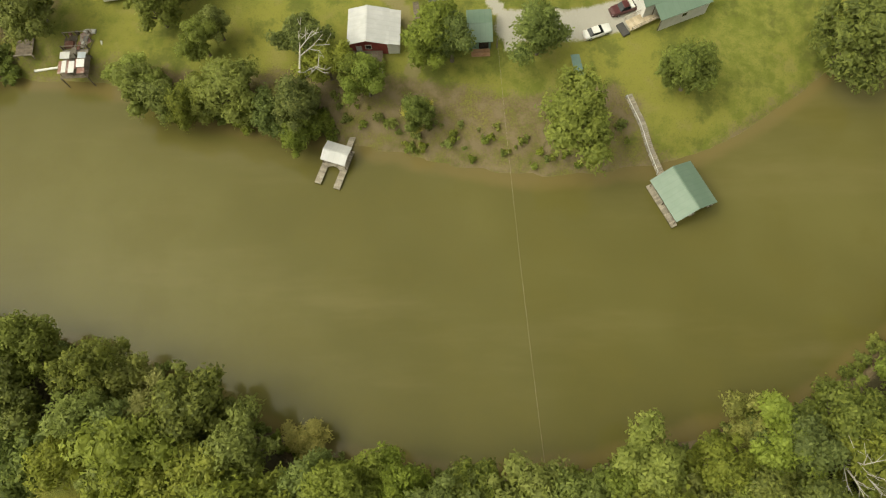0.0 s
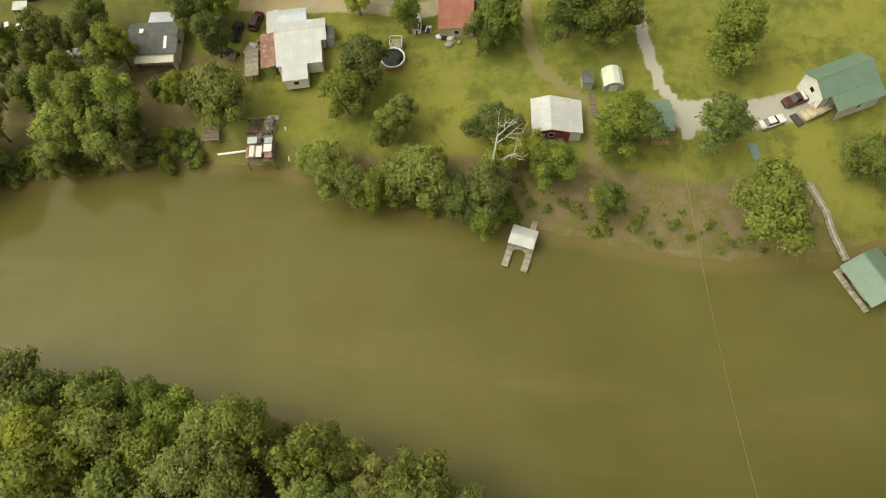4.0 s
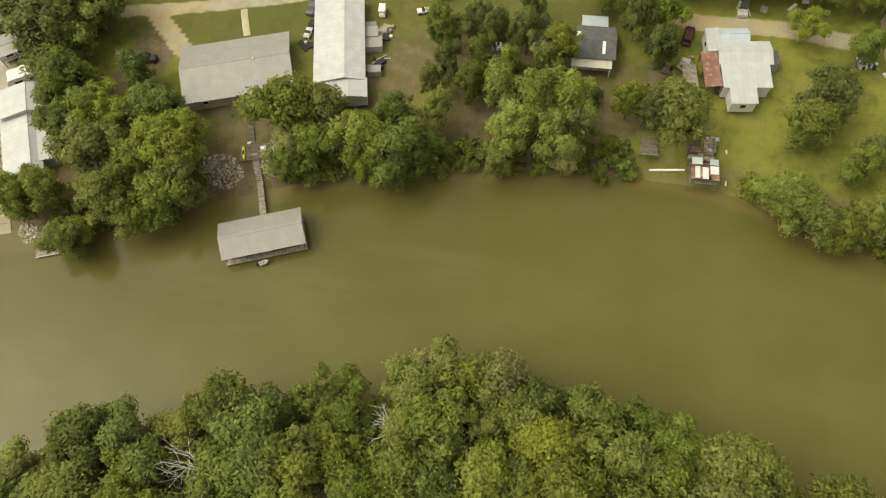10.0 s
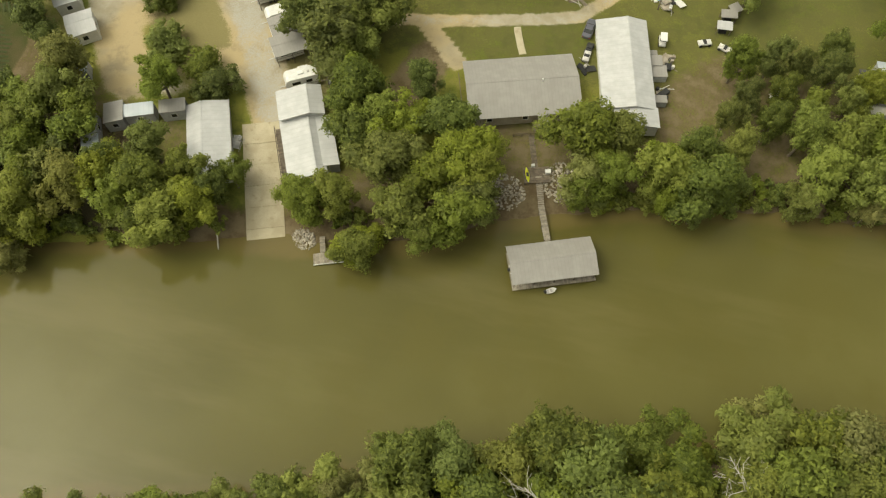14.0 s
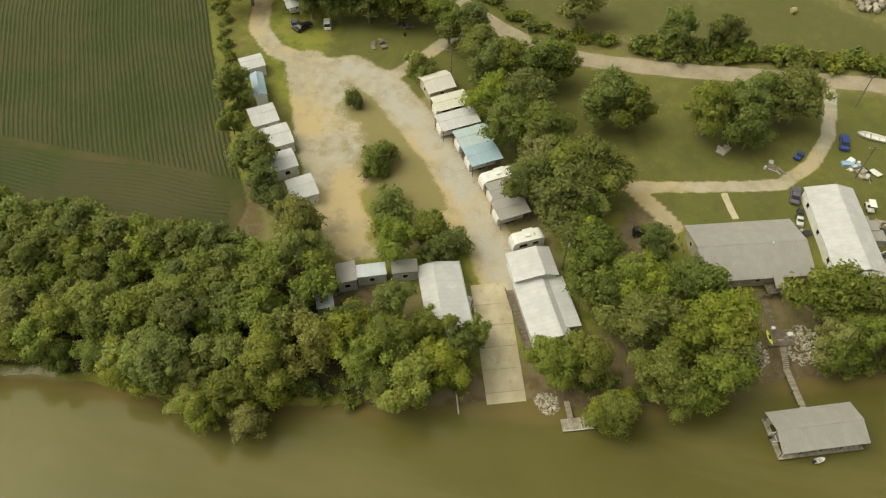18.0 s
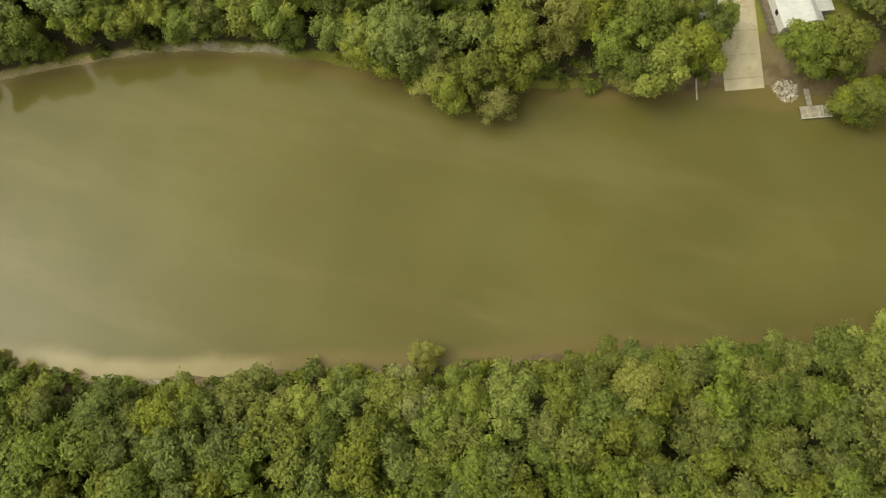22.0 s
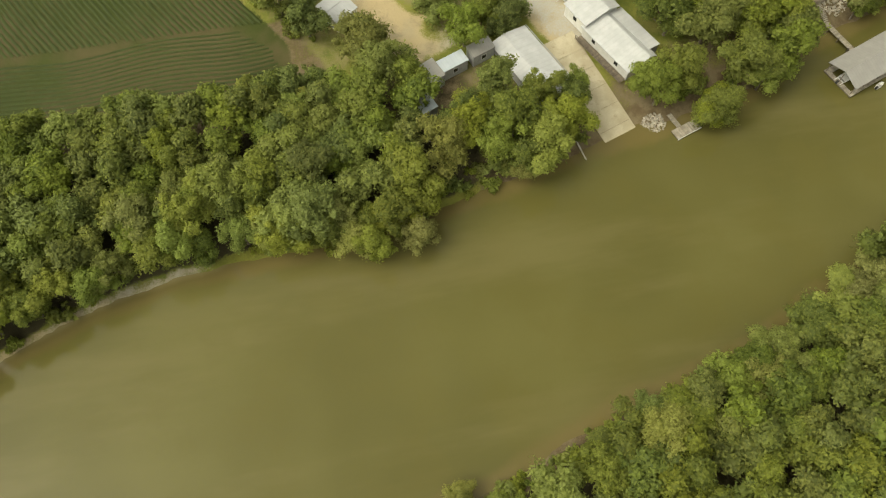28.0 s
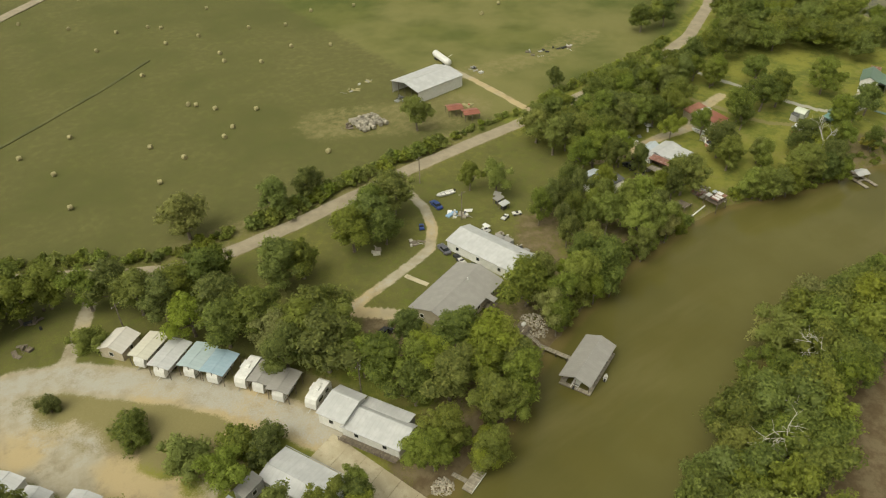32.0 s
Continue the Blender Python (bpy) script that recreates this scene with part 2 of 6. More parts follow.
# ---- mesh helpers ----
class Geo:
    """Vertices and faces of one mesh, put together from simple solids."""

    def __init__(self):
        self.v, self.f = [], []

    def add(self, verts, faces):
        n = len(self.v)
        self.v += [tuple(p) for p in verts]
        self.f += [tuple(i + n for i in f) for f in faces]
        return self

    def box(self, x0, x1, y0, y1, z0, z1, c=0.0):
        """A box; with c its top edges are chamfered."""
        if c:
            rings = [(0, z0), (0, z1 - c), (c, z1)]
            vs = [(x, y, z) for k, z in rings for x, y in ((x0 + k, y0 + k), (x1 - k, y0 + k), (x1 - k, y1 - k), (x0 + k, y1 - k))]
            fs = [(3, 2, 1, 0), (8, 9, 10, 11)] + [(4 * r + i, 4 * r + (i + 1) % 4, 4 * r + 4 + (i + 1) % 4, 4 * r + 4 + i) for r in (0, 1) for i in range(4)]
            return self.add(vs, fs)
        vs = [(x, y, z) for z in (z0, z1) for x, y in ((x0, y0), (x1, y0), (x1, y1), (x0, y1))]
        return self.add(vs, [(3, 2, 1, 0), (4, 5, 6, 7), (0, 1, 5, 4), (1, 2, 6, 5), (2, 3, 7, 6), (3, 0, 4, 7)])

    def slab(self, pts, thick):
        """A flat plate under the outline pts (counter-clockwise seen from above)."""
        n = len(pts)
        vs = [tuple(p) for p in pts] + [(p[0], p[1], p[2] - thick) for p in pts]
        return self.add(vs, [tuple(range(n)), tuple(range(2 * n - 1, n - 1, -1))] + [(i, i + n, (i + 1) % n + n, (i + 1) % n) for i in range(n)])

    def tube(self, p, q, r0, r1=None, n=6):
        p, q, r1 = Vector(p), Vector(q), r0 if r1 is None else r1
        w = (q - p).normalized()
        u = w.orthogonal().normalized()
        s = w.cross(u)
        ring = [(math.cos(2 * math.pi * i / n), math.sin(2 * math.pi * i / n)) for i in range(n)]
        vs = [p + r0 * (a * u + b * s) for a, b in ring] + [q + r1 * (a * u + b * s) for a, b in ring]
        return self.add(vs, [(i, (i + 1) % n, n + (i + 1) % n, n + i) for i in range(n)] + [tuple(range(n - 1, -1, -1)), tuple(range(n, 2 * n))])

    def loft(self, rings, caps=True):
        """Rings of equal length joined into a skin."""
        n = len(rings[0])
        fs = [(r * n + i, r * n + (i + 1) % n, (r + 1) * n + (i + 1) % n, (r + 1) * n + i) for r in range(len(rings) - 1) for i in range(n)]
        if caps:
            fs += [tuple(range(n - 1, -1, -1)), tuple(range((len(rings) - 1) * n, len(rings) * n))]
        return self.add([p for ring in rings for p in ring], fs)

    def mesh(self, name, material, smooth=False):
        me = bpy.data.meshes.new(name)
        me.from_pydata(self.v, [], self.f)
        me.materials.append(material)
        if smooth:
            me.shade_smooth()
        me.update()
        return me


def empty(name, x, y, z, turn=0.0):
    ob = new(name)
    ob.empty_display_size = 0.5
    ob.matrix_basis = pose(x, y - float(shift(x, y)), z, 0, 0, turn)
    return ob


def part(name, geo, material, parent, label="", smooth=False):
    ob = new(name, geo.mesh(name, material, smooth) if isinstance(geo, Geo) else geo)
    ob.parent = parent
    return tagged(ob, label) if label else ob


def piece(name, mesh, parent, m):
    ob = new(name, mesh)
    ob.parent = parent
    ob.matrix_basis = m
    return ob


# ---- the land ----
def shore(points):
    xs, ys = np.array(points[0::2], float), np.array(points[1::2], float)
    slope = np.gradient(ys, xs)

    def at(x):
        x = np.clip(np.asarray(x, float), xs[0], xs[-1])
        i = np.clip(np.searchsorted(xs, x) - 1, 0, len(xs) - 2)
        h = xs[i + 1] - xs[i]
        t = (x - xs[i]) / h
        return (2 * t**3 - 3 * t**2 + 1) * ys[i] + (t**3 - 2 * t**2 + t) * h * slope[i] + (3 * t**2 - 2 * t**3) * ys[i + 1] + (t**3 - t**2) * h * slope[i + 1]
    return at


north_shore = shore([-900, -90, -420, -20, -340, -6, -310, 5.6, -292, 14.4, -280, 20, -268, 24, -255, 26, -236, 27, -220, 29.5, -207, 33, -195, 36, -187, 38, -176, 40, -164, 43, -154, 46,
                     -147, 51, -138, 54.5, -123, 59, -113, 61.5, -102, 63.5, -88, 65, -77, 66, -64, 65.3, -55, 63.5, -48, 60.5, -38, 57.5, -25, 55, -14, 52.5, 1, 49, 12, 47.2, 29, 48, 46, 53, 62, 64,
                     78, 76, 100, 96, 125, 128, 200, 240])
south_shore = shore([-900, -150, -420, -62, -340, -45, -310, -36, -293, -33.5, -279, -32.5, -268, -31.5, -252, -27, -242, -23.5, -230, -20, -217, -16, -206, -12, -196, -9, -180, -4.6, -170, -1.5, -160, 3.2,
                     -149, 7.2, -140, 11.2, -128, 14.2, -114, 18, -101, 22, -93, 24, -84, 22, -64, 18, -48, 15, -36, 10, -26, 5.5, -16, 1.5, 0, -1, 14, -0.5, 25, 1.5, 37, 5, 50, 9, 63, 17, 80, 32,
                     120, 70, 150, 105, 240, 220])
GROUND = 3.0
RAMP_TOP, RAMP_FOOT = (-190.9, 58.5), (-183.0, 36.7)


def wobble(x, y, k, seed):
    """Smooth unevenness between -1 and 1."""
    return (np.sin(x * k + seed) * np.cos(y * k * 1.31 + 2.1 * seed) + 0.6 * np.sin(x * k * 2.3 - y * k * 1.7 + 3.3 * seed) + 0.4 * np.cos(x * k * 4.7 + y * k * 4.1 + seed)) / 2.0


def smooth(a, lo, hi):
    t = np.clip((a - lo) / (hi - lo), 0, 1)
    return t * t * (3 - 2 * t)


def to_line(x, y, pts):
    """Distance to a chain of points, given as x, y, x, y ..."""
    best = np.full(np.shape(x), 1e9)
    for k in range(0, len(pts) - 2, 2):
        ax, ay, bx, by = pts[k:k + 4]
        t = np.clip(((x - ax) * (bx - ax) + (y - ay) * (by - ay)) / ((bx - ax) ** 2 + (by - ay) ** 2), 0, 1)
        best = np.minimum(best, np.hypot(x - ax - t * (bx - ax), y - ay - t * (by - ay)))
    return best


def bank(x, y):
    """Metres outside the water (inside: negative), and whether on the north side."""
    north, south = (y - north_shore(x)) * 0.93, (south_shore(x) - y) * 0.93
    d = np.maximum(north, south) + 0.5 * wobble(x, y, 0.35, 1.0)
    return d, north > south


def ramp_z(x, y):
    """The boat ramp's even slope."""
    wx, wy = RAMP_TOP[0] - RAMP_FOOT[0], RAMP_TOP[1] - RAMP_FOOT[1]
    u = ((x - RAMP_FOOT[0]) * wx + (y - RAMP_FOOT[1]) * wy) / (wx * wx + wy * wy)
    return -0.35 + 4.0 * np.clip(u, -0.3, 1.0)


def land(x, y):
    x, y = np.asarray(x, float), np.asarray(y, float)
    d, north = bank(x, y)
    wide = np.where(north, 8.0 - 2.5 * smooth(x, -260, -230), 6.0)
    wide = wide + 12.0 * (1 - smooth(to_line(x, y, [*RAMP_TOP, *RAMP_FOOT]), 4.0, 9.0))
    wide = wide + 5.0 * smooth(x, 35, 50) * north
    z = GROUND * (0.35 * smooth(d, -0.3, 2.0) + 0.65 * smooth(d, 0.5, wide)) - 1.6 * (1 - smooth(d, -7, 0.2)) + 0.02
    z = z + np.where(d > 3, 0.12 * wobble(x, y, 0.11, 4.0), 0) + 1.3 * terrace(d) * north
    lane = smooth(to_line(x, y, [*RAMP_TOP, *RAMP_FOOT]), 3.5, 6.5)
    return lane * z + (1 - lane) * np.minimum(z + 2, ramp_z(x, y) - 0.12)


def terrace(d):
    """The yards lie a step above the bank's crest."""
    return smooth(d, 8.0, 24.0)


def shift(x, y):
    d, north = bank(np.asarray(x, float), np.asarray(y, float))
    return 1.1 * terrace(d) * north


def ground_z(x, y):
    return float(land(x, y))


LOT = [-188, 60, -192, 67, -198, 77, -205, 87, -215, 97, -224, 106, -233, 110, -243, 109.5, -252, 112, -259, 119, -263, 134, -262, 150, -268, 166]
LOT_WEST = [-243, 109, -238, 99, -233, 88, -226, 76, -221, 68, -217, 63, -209, 66, -202, 69, -196, 71]
LOT_UP = [-224, 107, -217, 119, -213, 127]
DRIVE = [-176, 87.0, -168, 88.4, -159, 90.3, -148, 93.2, -140, 95.8, -134, 102.6, -130, 112, -128.5, 126]
DRIVE_SPUR = [-168, 88, -164, 84, -160, 80]
GRAVEL_C = [2, 128, 3, 112, 4.6, 99, 5.0, 88, 6.8, 79.5, 10, 74, 10.6, 69]
GRAVEL_C2 = [11, 73, 16, 73.5, 22, 73, 30, 75]
DIRT = [-20, 118, -17, 100, -16, 89, -14, 83, -8, 77, -5, 70, -6, 64]
DIRT_D = [-76, 101, -66, 98.5, -50, 99, -36, 97, -20, 104, -8, 106]
BARN_ROAD = [-66, 182, -65.5, 170, -66.5, 150, -67.5, 134]
ROAD = [-300, 178, -250, 160, -222, 145, -212, 138.3, -203, 132, -193, 126.6, -180, 125, -160, 126.3, -124, 131, -90, 133, -69, 134, -33, 137, -6, 139, 32, 150, 72, 170, 92, 184, 140, 225, 220, 300]
CROP_EAST = [-300, 172, -277, 131, -265, 109, -246, 78, -238, 66]


def crop_east(y):
    return np.interp(y, CROP_EAST[9::-2], CROP_EAST[8::-2])


def crop_south(x):
    return 58.2 + 0.045 * (x + 245) + 0.6 * np.sin(x * 0.21)


def coords(lo, hi, fine_lo, fine_hi, step, grow=1.35):
    mid = list(np.arange(fine_lo, fine_hi + step / 2, step))
    a, s = [mid[0]], step
    while a[-1] > lo:
        s *= grow
        a.append(a[-1] - s)
    b, s = [mid[-1]], step
    while b[-1] < hi:
        s *= grow
        b.append(b[-1] + s)
    return np.array(a[:0:-1] + mid + b[1:])


def sheet(name, gx, gy, gz, material, masks):
    nx, ny = gx.shape[1], gx.shape[0]
    i = (np.arange(ny - 1)[:, None] * nx + np.arange(nx - 1)).ravel()
    me = bpy.data.meshes.new(name)
    me.from_pydata(np.stack([gx, gy, gz], -1).reshape(-1, 3).tolist(), [], np.stack([i, i + 1, i + nx + 1, i + nx], -1).tolist())
    for key, val in masks.items():
        me.attributes.new(key, "FLOAT", "POINT").data.foreach_set("value", np.ascontiguousarray(val, dtype=np.float32).ravel())
    me.materials.append(material)
    me.shade_smooth()
    return new(name, me)


def attr(nt, name):
    a = nt.nodes.new("ShaderNodeAttribute")
    a.attribute_name = name
    return a.outputs["Fac"]


def ground_material():
    m, nt, bsdf = blank("ground")
    p = place(nt)
    n_big, n_mid, n_small = tex_noise(nt, p, 0.05, 4.0), tex_noise(nt, p, 0.4, 5.0, 0.65), tex_noise(nt, p, 3.5, 4.0, 0.7)
    grit = tex_noise(nt, p, 12.0, 3.0, 0.7)

    def edge(key):
        k = sums(nt, "ADD", attr(nt, key), sums(nt, "ADD", sums(nt, "MULTIPLY", sums(nt, "SUBTRACT", n_mid, 0.5), 0.9), sums(nt, "MULTIPLY", sums(nt, "SUBTRACT", n_small, 0.5), 0.75)))
        return ramp(nt, k, 0.28, 0.74)
    lawn = mixc(nt, ramp(nt, n_mid, 0.35, 0.65), (0.128, 0.148, 0.027), (0.199, 0.201, 0.048))
    lawn = mixc(nt, ramp(nt, n_big, 0.4, 0.62), lawn, mixc(nt, n_small, (0.171, 0.185, 0.030), (0.257, 0.234, 0.059)))
    patch = tex_noise(nt, p, 0.16, 5.0, 0.7)
    lawn = mixc(nt, sums(nt, "MULTIPLY", ramp(nt, patch, 0.50, 0.66), 0.75), lawn, (0.093, 0.109, 0.025))
    lawn = mixc(nt, sums(nt, "MULTIPLY", ramp(nt, patch, 0.46, 0.34), 0.55), lawn, (0.234, 0.207, 0.071))
    lawn = mixc(nt, sums(nt, "MULTIPLY", ramp(nt, n_small, 0.48, 0.75), 0.5), lawn, (0.068, 0.085, 0.021))
    past = mixc(nt, ramp(nt, n_big, 0.38, 0.62), (0.088, 0.102, 0.026), (0.140, 0.140, 0.042))
    past = mixc(nt, sums(nt, "MULTIPLY", ramp(nt, tex_noise(nt, p, 0.016, 4.0), 0.40, 0.60), 0.85), past, mixc(nt, n_mid, (0.185, 0.172, 0.062), (0.245, 0.215, 0.092)))
    past = mixc(nt, sums(nt, "MULTIPLY", n_mid, 0.5), past, (0.075, 0.092, 0.024))
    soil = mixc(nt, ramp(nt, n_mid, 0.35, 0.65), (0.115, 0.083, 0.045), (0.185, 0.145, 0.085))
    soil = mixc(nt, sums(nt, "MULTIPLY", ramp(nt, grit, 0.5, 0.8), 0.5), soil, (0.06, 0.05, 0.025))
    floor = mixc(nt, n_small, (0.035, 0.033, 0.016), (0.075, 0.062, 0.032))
    sand = mixc(nt, ramp(nt, n_mid, 0.3, 0.7), (0.325, 0.285, 0.20), (0.395, 0.355, 0.275))
    sand = mixc(nt, ramp(nt, n_big, 0.42, 0.58), sand, mixc(nt, n_small, (0.41, 0.315, 0.170), (0.45, 0.365, 0.22)))
    sand = mixc(nt, sums(nt, "MULTIPLY", ramp(nt, grit, 0.5, 0.75), 0.3), sand, (0.27, 0.22, 0.14))
    sand = mixc(nt, sums(nt, "MULTIPLY", ramp(nt, tex_noise(nt, p, 0.21, 6.0, 0.72), 0.50, 0.68), 0.6), sand, (0.235, 0.195, 0.125))
    dry = mixc(nt, n_small, (0.175, 0.155, 0.065), (0.26, 0.225, 0.105))
    crop = mixc(nt, ramp(nt, n_big, 0.40, 0.60), mixc(nt, n_small, (0.042, 0.056, 0.013), (0.060, 0.072, 0.019)), mixc(nt, n_small, (0.075, 0.066, 0.026), (0.105, 0.088, 0.042)))
    col = mixc(nt, edge("pasture"), lawn, past)
    col = mixc(nt, sums(nt, "MULTIPLY", edge("worn"), 0.8), col, mixc(nt, n_small, (0.078, 0.082, 0.026), (0.118, 0.108, 0.042)))
    col = mixc(nt, edge("dry"), col, dry)
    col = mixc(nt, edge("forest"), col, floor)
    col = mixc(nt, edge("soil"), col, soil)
    col = mixc(nt, edge("crop"), col, crop)
    col = mixc(nt, edge("sand"), col, sand)
    stone = mixc(nt, n_small, (0.335, 0.315, 0.265), (0.435, 0.415, 0.365))
    col = mixc(nt, edge("gravel"), col, mixc(nt, sums(nt, "MULTIPLY", ramp(nt, grit, 0.5, 0.75), 0.35), stone, (0.28, 0.26, 0.21)))
    nt.links.new(col, bsdf.inputs["Base Color"])
    bsdf.inputs["Roughness"].default_value = 0.95
    bsdf.inputs["Specular IOR Level"].default_value = 0.15
    bump(nt, bsdf, sums(nt, "ADD", n_small, grit), 0.6, 0.12)
    return m


gx, gy = np.meshgrid(coords(-3500, 3500, -305, 75, 1.0), coords(-3500, 3500, -45, 186, 1.0))
d_, north_ = bank(gx, gy)
gz = land(gx, gy)
gy0, gy = gy, gy + shift(gx, gy)  # gy: the plan of the tracks and yards


def near(pts, width):
    return 1 - smooth(to_line(gx, gy, pts), width * 0.55, width * 1.25)


sand_ = np.maximum.reduce([near(LOT[:14], 4.8), near(LOT[12:], 2.6), near(LOT_WEST, 5.2), 0.8 * near(LOT_UP, 2.0), near(DRIVE, 1.6), near(DRIVE_SPUR, 2.0), near(GRAVEL_C, 1.1), near(GRAVEL_C2, 3.0), near(BARN_ROAD, 1.6), 0.9 * near(DIRT_D, 2.2)])
sand_ = np.maximum(sand_, 0.72 * near([-224, 78, -231, 92, -238, 104], 7.0))
island_ = np.maximum.reduce([1 - smooth(np.hypot(gx - a, gy - b), 0.55 * r, 1.2 * r) for a, b, r in ((-227.7, 97.2, 4.6), (-218.2, 83.6, 5.2), (-213.9, 73.2, 5.0), (-205, 67, 5.5), (-212, 65, 4.0))])
sand_ = sand_ * (1 - 0.62 * island_) * (1 - 0.18 * near([-229, 100, -221, 89, -213, 79, -206, 73], 4.2))
sand_ = np.maximum(sand_, 0.52 * near(ROAD, 3.4))
shoal_ = (0.6 * (1 - smooth(np.abs(d_ + 0.2), 0.4, 1.7)) * (smooth(gx, -330, -300) * (1 - smooth(gx, -262, -250)) * north_ + (1 - north_) * smooth(gx, -285, -280) * (1 - smooth(gx, -262, -256))))
sand_ = np.maximum(sand_, 1.05 * shoal_)
crop_ = smooth(crop_east(gy) - 1.0 - gx, -1, 1) * smooth(gy - crop_south(gx), -1, 1) * (gy < 180) * smooth(gx, -520, -505)
pasture_ = smooth(gy - np.interp(gx, ROAD[0::2], ROAD[1::2]), 4, 12) * (gx > -330)
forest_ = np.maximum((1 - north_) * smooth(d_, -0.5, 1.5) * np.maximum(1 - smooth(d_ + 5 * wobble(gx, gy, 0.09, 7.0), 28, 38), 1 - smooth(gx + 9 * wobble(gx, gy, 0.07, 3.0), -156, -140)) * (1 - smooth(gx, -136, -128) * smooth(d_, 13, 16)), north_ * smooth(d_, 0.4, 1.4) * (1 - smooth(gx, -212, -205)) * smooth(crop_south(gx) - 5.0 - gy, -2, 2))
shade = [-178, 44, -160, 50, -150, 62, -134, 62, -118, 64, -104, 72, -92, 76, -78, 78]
soil_shade_ = np.maximum.reduce([north_ * (1 - smooth(d_, 2.0, 8.0)) * smooth(gx, -215, -205) * (1 - 0.42 * smooth(gx, -34, -24)) * (1 - 0.5 * smooth(gx, -80, -76) * (1 - smooth(gx, -52, -48))), 0.62 * near(shade, 9.0), 0.62 * near([-30, 60, -8, 58, 12, 54, 26, 56], 7.0), 0.42 * near([-105, 88, -92, 84, -80, 76], 6.0), 0.75 * near([-169, 64, -167, 72, -165, 80], 5.0), 0.55 * near([-205, 50, -222, 54], 8.0), (1 - north_) * (1 - smooth(d_, 1.0, 4.0))])
soil_shade_ = np.maximum(soil_shade_, 0.9 * near([-130, -8, -108, 0, -90, 4], 9.0))
# brown leaf litter under the trees, their shade put into the ground colour too
soil_shade_ = np.maximum(soil_shade_, 0.62 * near([-121, 76, -112, 86, -100, 84, -88, 80, -74, 82], 8.0))
soil_shade_ = np.maximum(soil_shade_, 0.7 * near([-241, 69, -236, 60], 3.5) + 0.8 * smooth(gy - crop_south(gx) + 11, 0, 3) * (1 - smooth(gy - crop_south(gx), 0, 3)) * (1 - smooth(gx, -244, -236)))
soil_shade_ = soil_shade_ * (1 - 0.7 * near([38, 54, 50, 62, 62, 70], 5.0))
gravel_ = np.maximum.reduce([near(GRAVEL_C, 1.2), near(GRAVEL_C2, 3.4), 0.56 * near(LOT[:14], 3.8), 0.42 * near([-236, 104, -231, 94, -226, 84], 4.0), 0.4 * near(DRIVE, 1.5)])
worn_ = 0.66 * north_ * smooth(gy, 74, 84) * (1 - smooth(gx, -84, -72)) * smooth(gx, -246, -238) + 0.55 * near([-246, 88, -262, 114, -276, 138], 7.0)
dry_ = np.maximum.reduce([shoal_, 0.95 * near(DIRT, 1.4), 0.95 * near([-226, 96, -216, 84, -206, 72], 9.0), 0.85 * near([-184, 66, -190, 76, -199, 88, -210, 102], 6.0), 0.55 * near([-243, 86, -236, 72, -232, 63], 6.0), 0.5 * near([-246, 70, -262, 60, -280, 59], 4.0), 0.5 * near([-124, 172, -98, 158, -84, 156], 15.0), 0.46 * near([-60, 175, -30, 172, 0, 178], 9.0), 0.5 * near([-190, 131, -140, 131, -100, 138], 9.0), 0.55 * near([-120, 73, -116, 84], 4.0)])
ground = tagged(sheet("ground", gx, gy0, gz, ground_material(), {"sand": sand_, "crop": crop_, "pasture": pasture_, "forest": forest_, "soil": soil_shade_, "dry": dry_, "gravel": gravel_, "worn": worn_}),
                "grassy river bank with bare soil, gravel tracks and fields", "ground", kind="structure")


def water_material():
    m, nt, bsdf = blank("muddy_water")
    p = place(nt)
    big, mid = tex_noise(nt, p, 0.018, 3.0), tex_noise(nt, p, 0.09, 4.0)
    col = mixc(nt, ramp(nt, big, 0.35, 0.65), (0.088, 0.080, 0.023), (0.114, 0.104, 0.033))
    col = mixc(nt, sums(nt, "MULTIPLY", ramp(nt, mid, 0.42, 0.66), 0.5), col, (0.100, 0.088, 0.024))
    flow = nt.nodes.new("ShaderNodeMapping")
    flow.inputs["Scale"].default_value, flow.inputs["Rotation"].default_value = (0.35, 1.6, 1.0), (0.0, 0.0, radians(-14))
    nt.links.new(p, flow.inputs["Vector"])
    silt = tex_noise(nt, flow.outputs[0], 0.035, 5.0, 0.62)
    col = mixc(nt, sums(nt, "MULTIPLY", ramp(nt, silt, 0.48, 0.70), 0.55), col, (0.140, 0.122, 0.048))
    k = sums(nt, "ADD", attr(nt, "shallow"), sums(nt, "MULTIPLY", sums(nt, "SUBTRACT", mid, 0.5), 0.8))
    col = mixc(nt, sums(nt, "MULTIPLY", ramp(nt, k, 0.3, 0.95), 0.8), col, (0.150, 0.116, 0.045))
    col = mixc(nt, ramp(nt, sums(nt, "ADD", attr(nt, "bar"), sums(nt, "MULTIPLY", sums(nt, "SUBTRACT", mid, 0.5), 0.7)), 0.25, 0.95), col, (0.250, 0.208, 0.105))
    nt.links.new(col, bsdf.inputs["Base Color"])
    bsdf.inputs["Roughness"].default_value = 0.075
    bsdf.inputs["IOR"].default_value = 1.33
    bsdf.inputs["Specular IOR Level"].default_value = 0.28
    bump(nt, bsdf, tex_noise(nt, p, 1.6, 3.0), 0.05, 0.03)
    return m


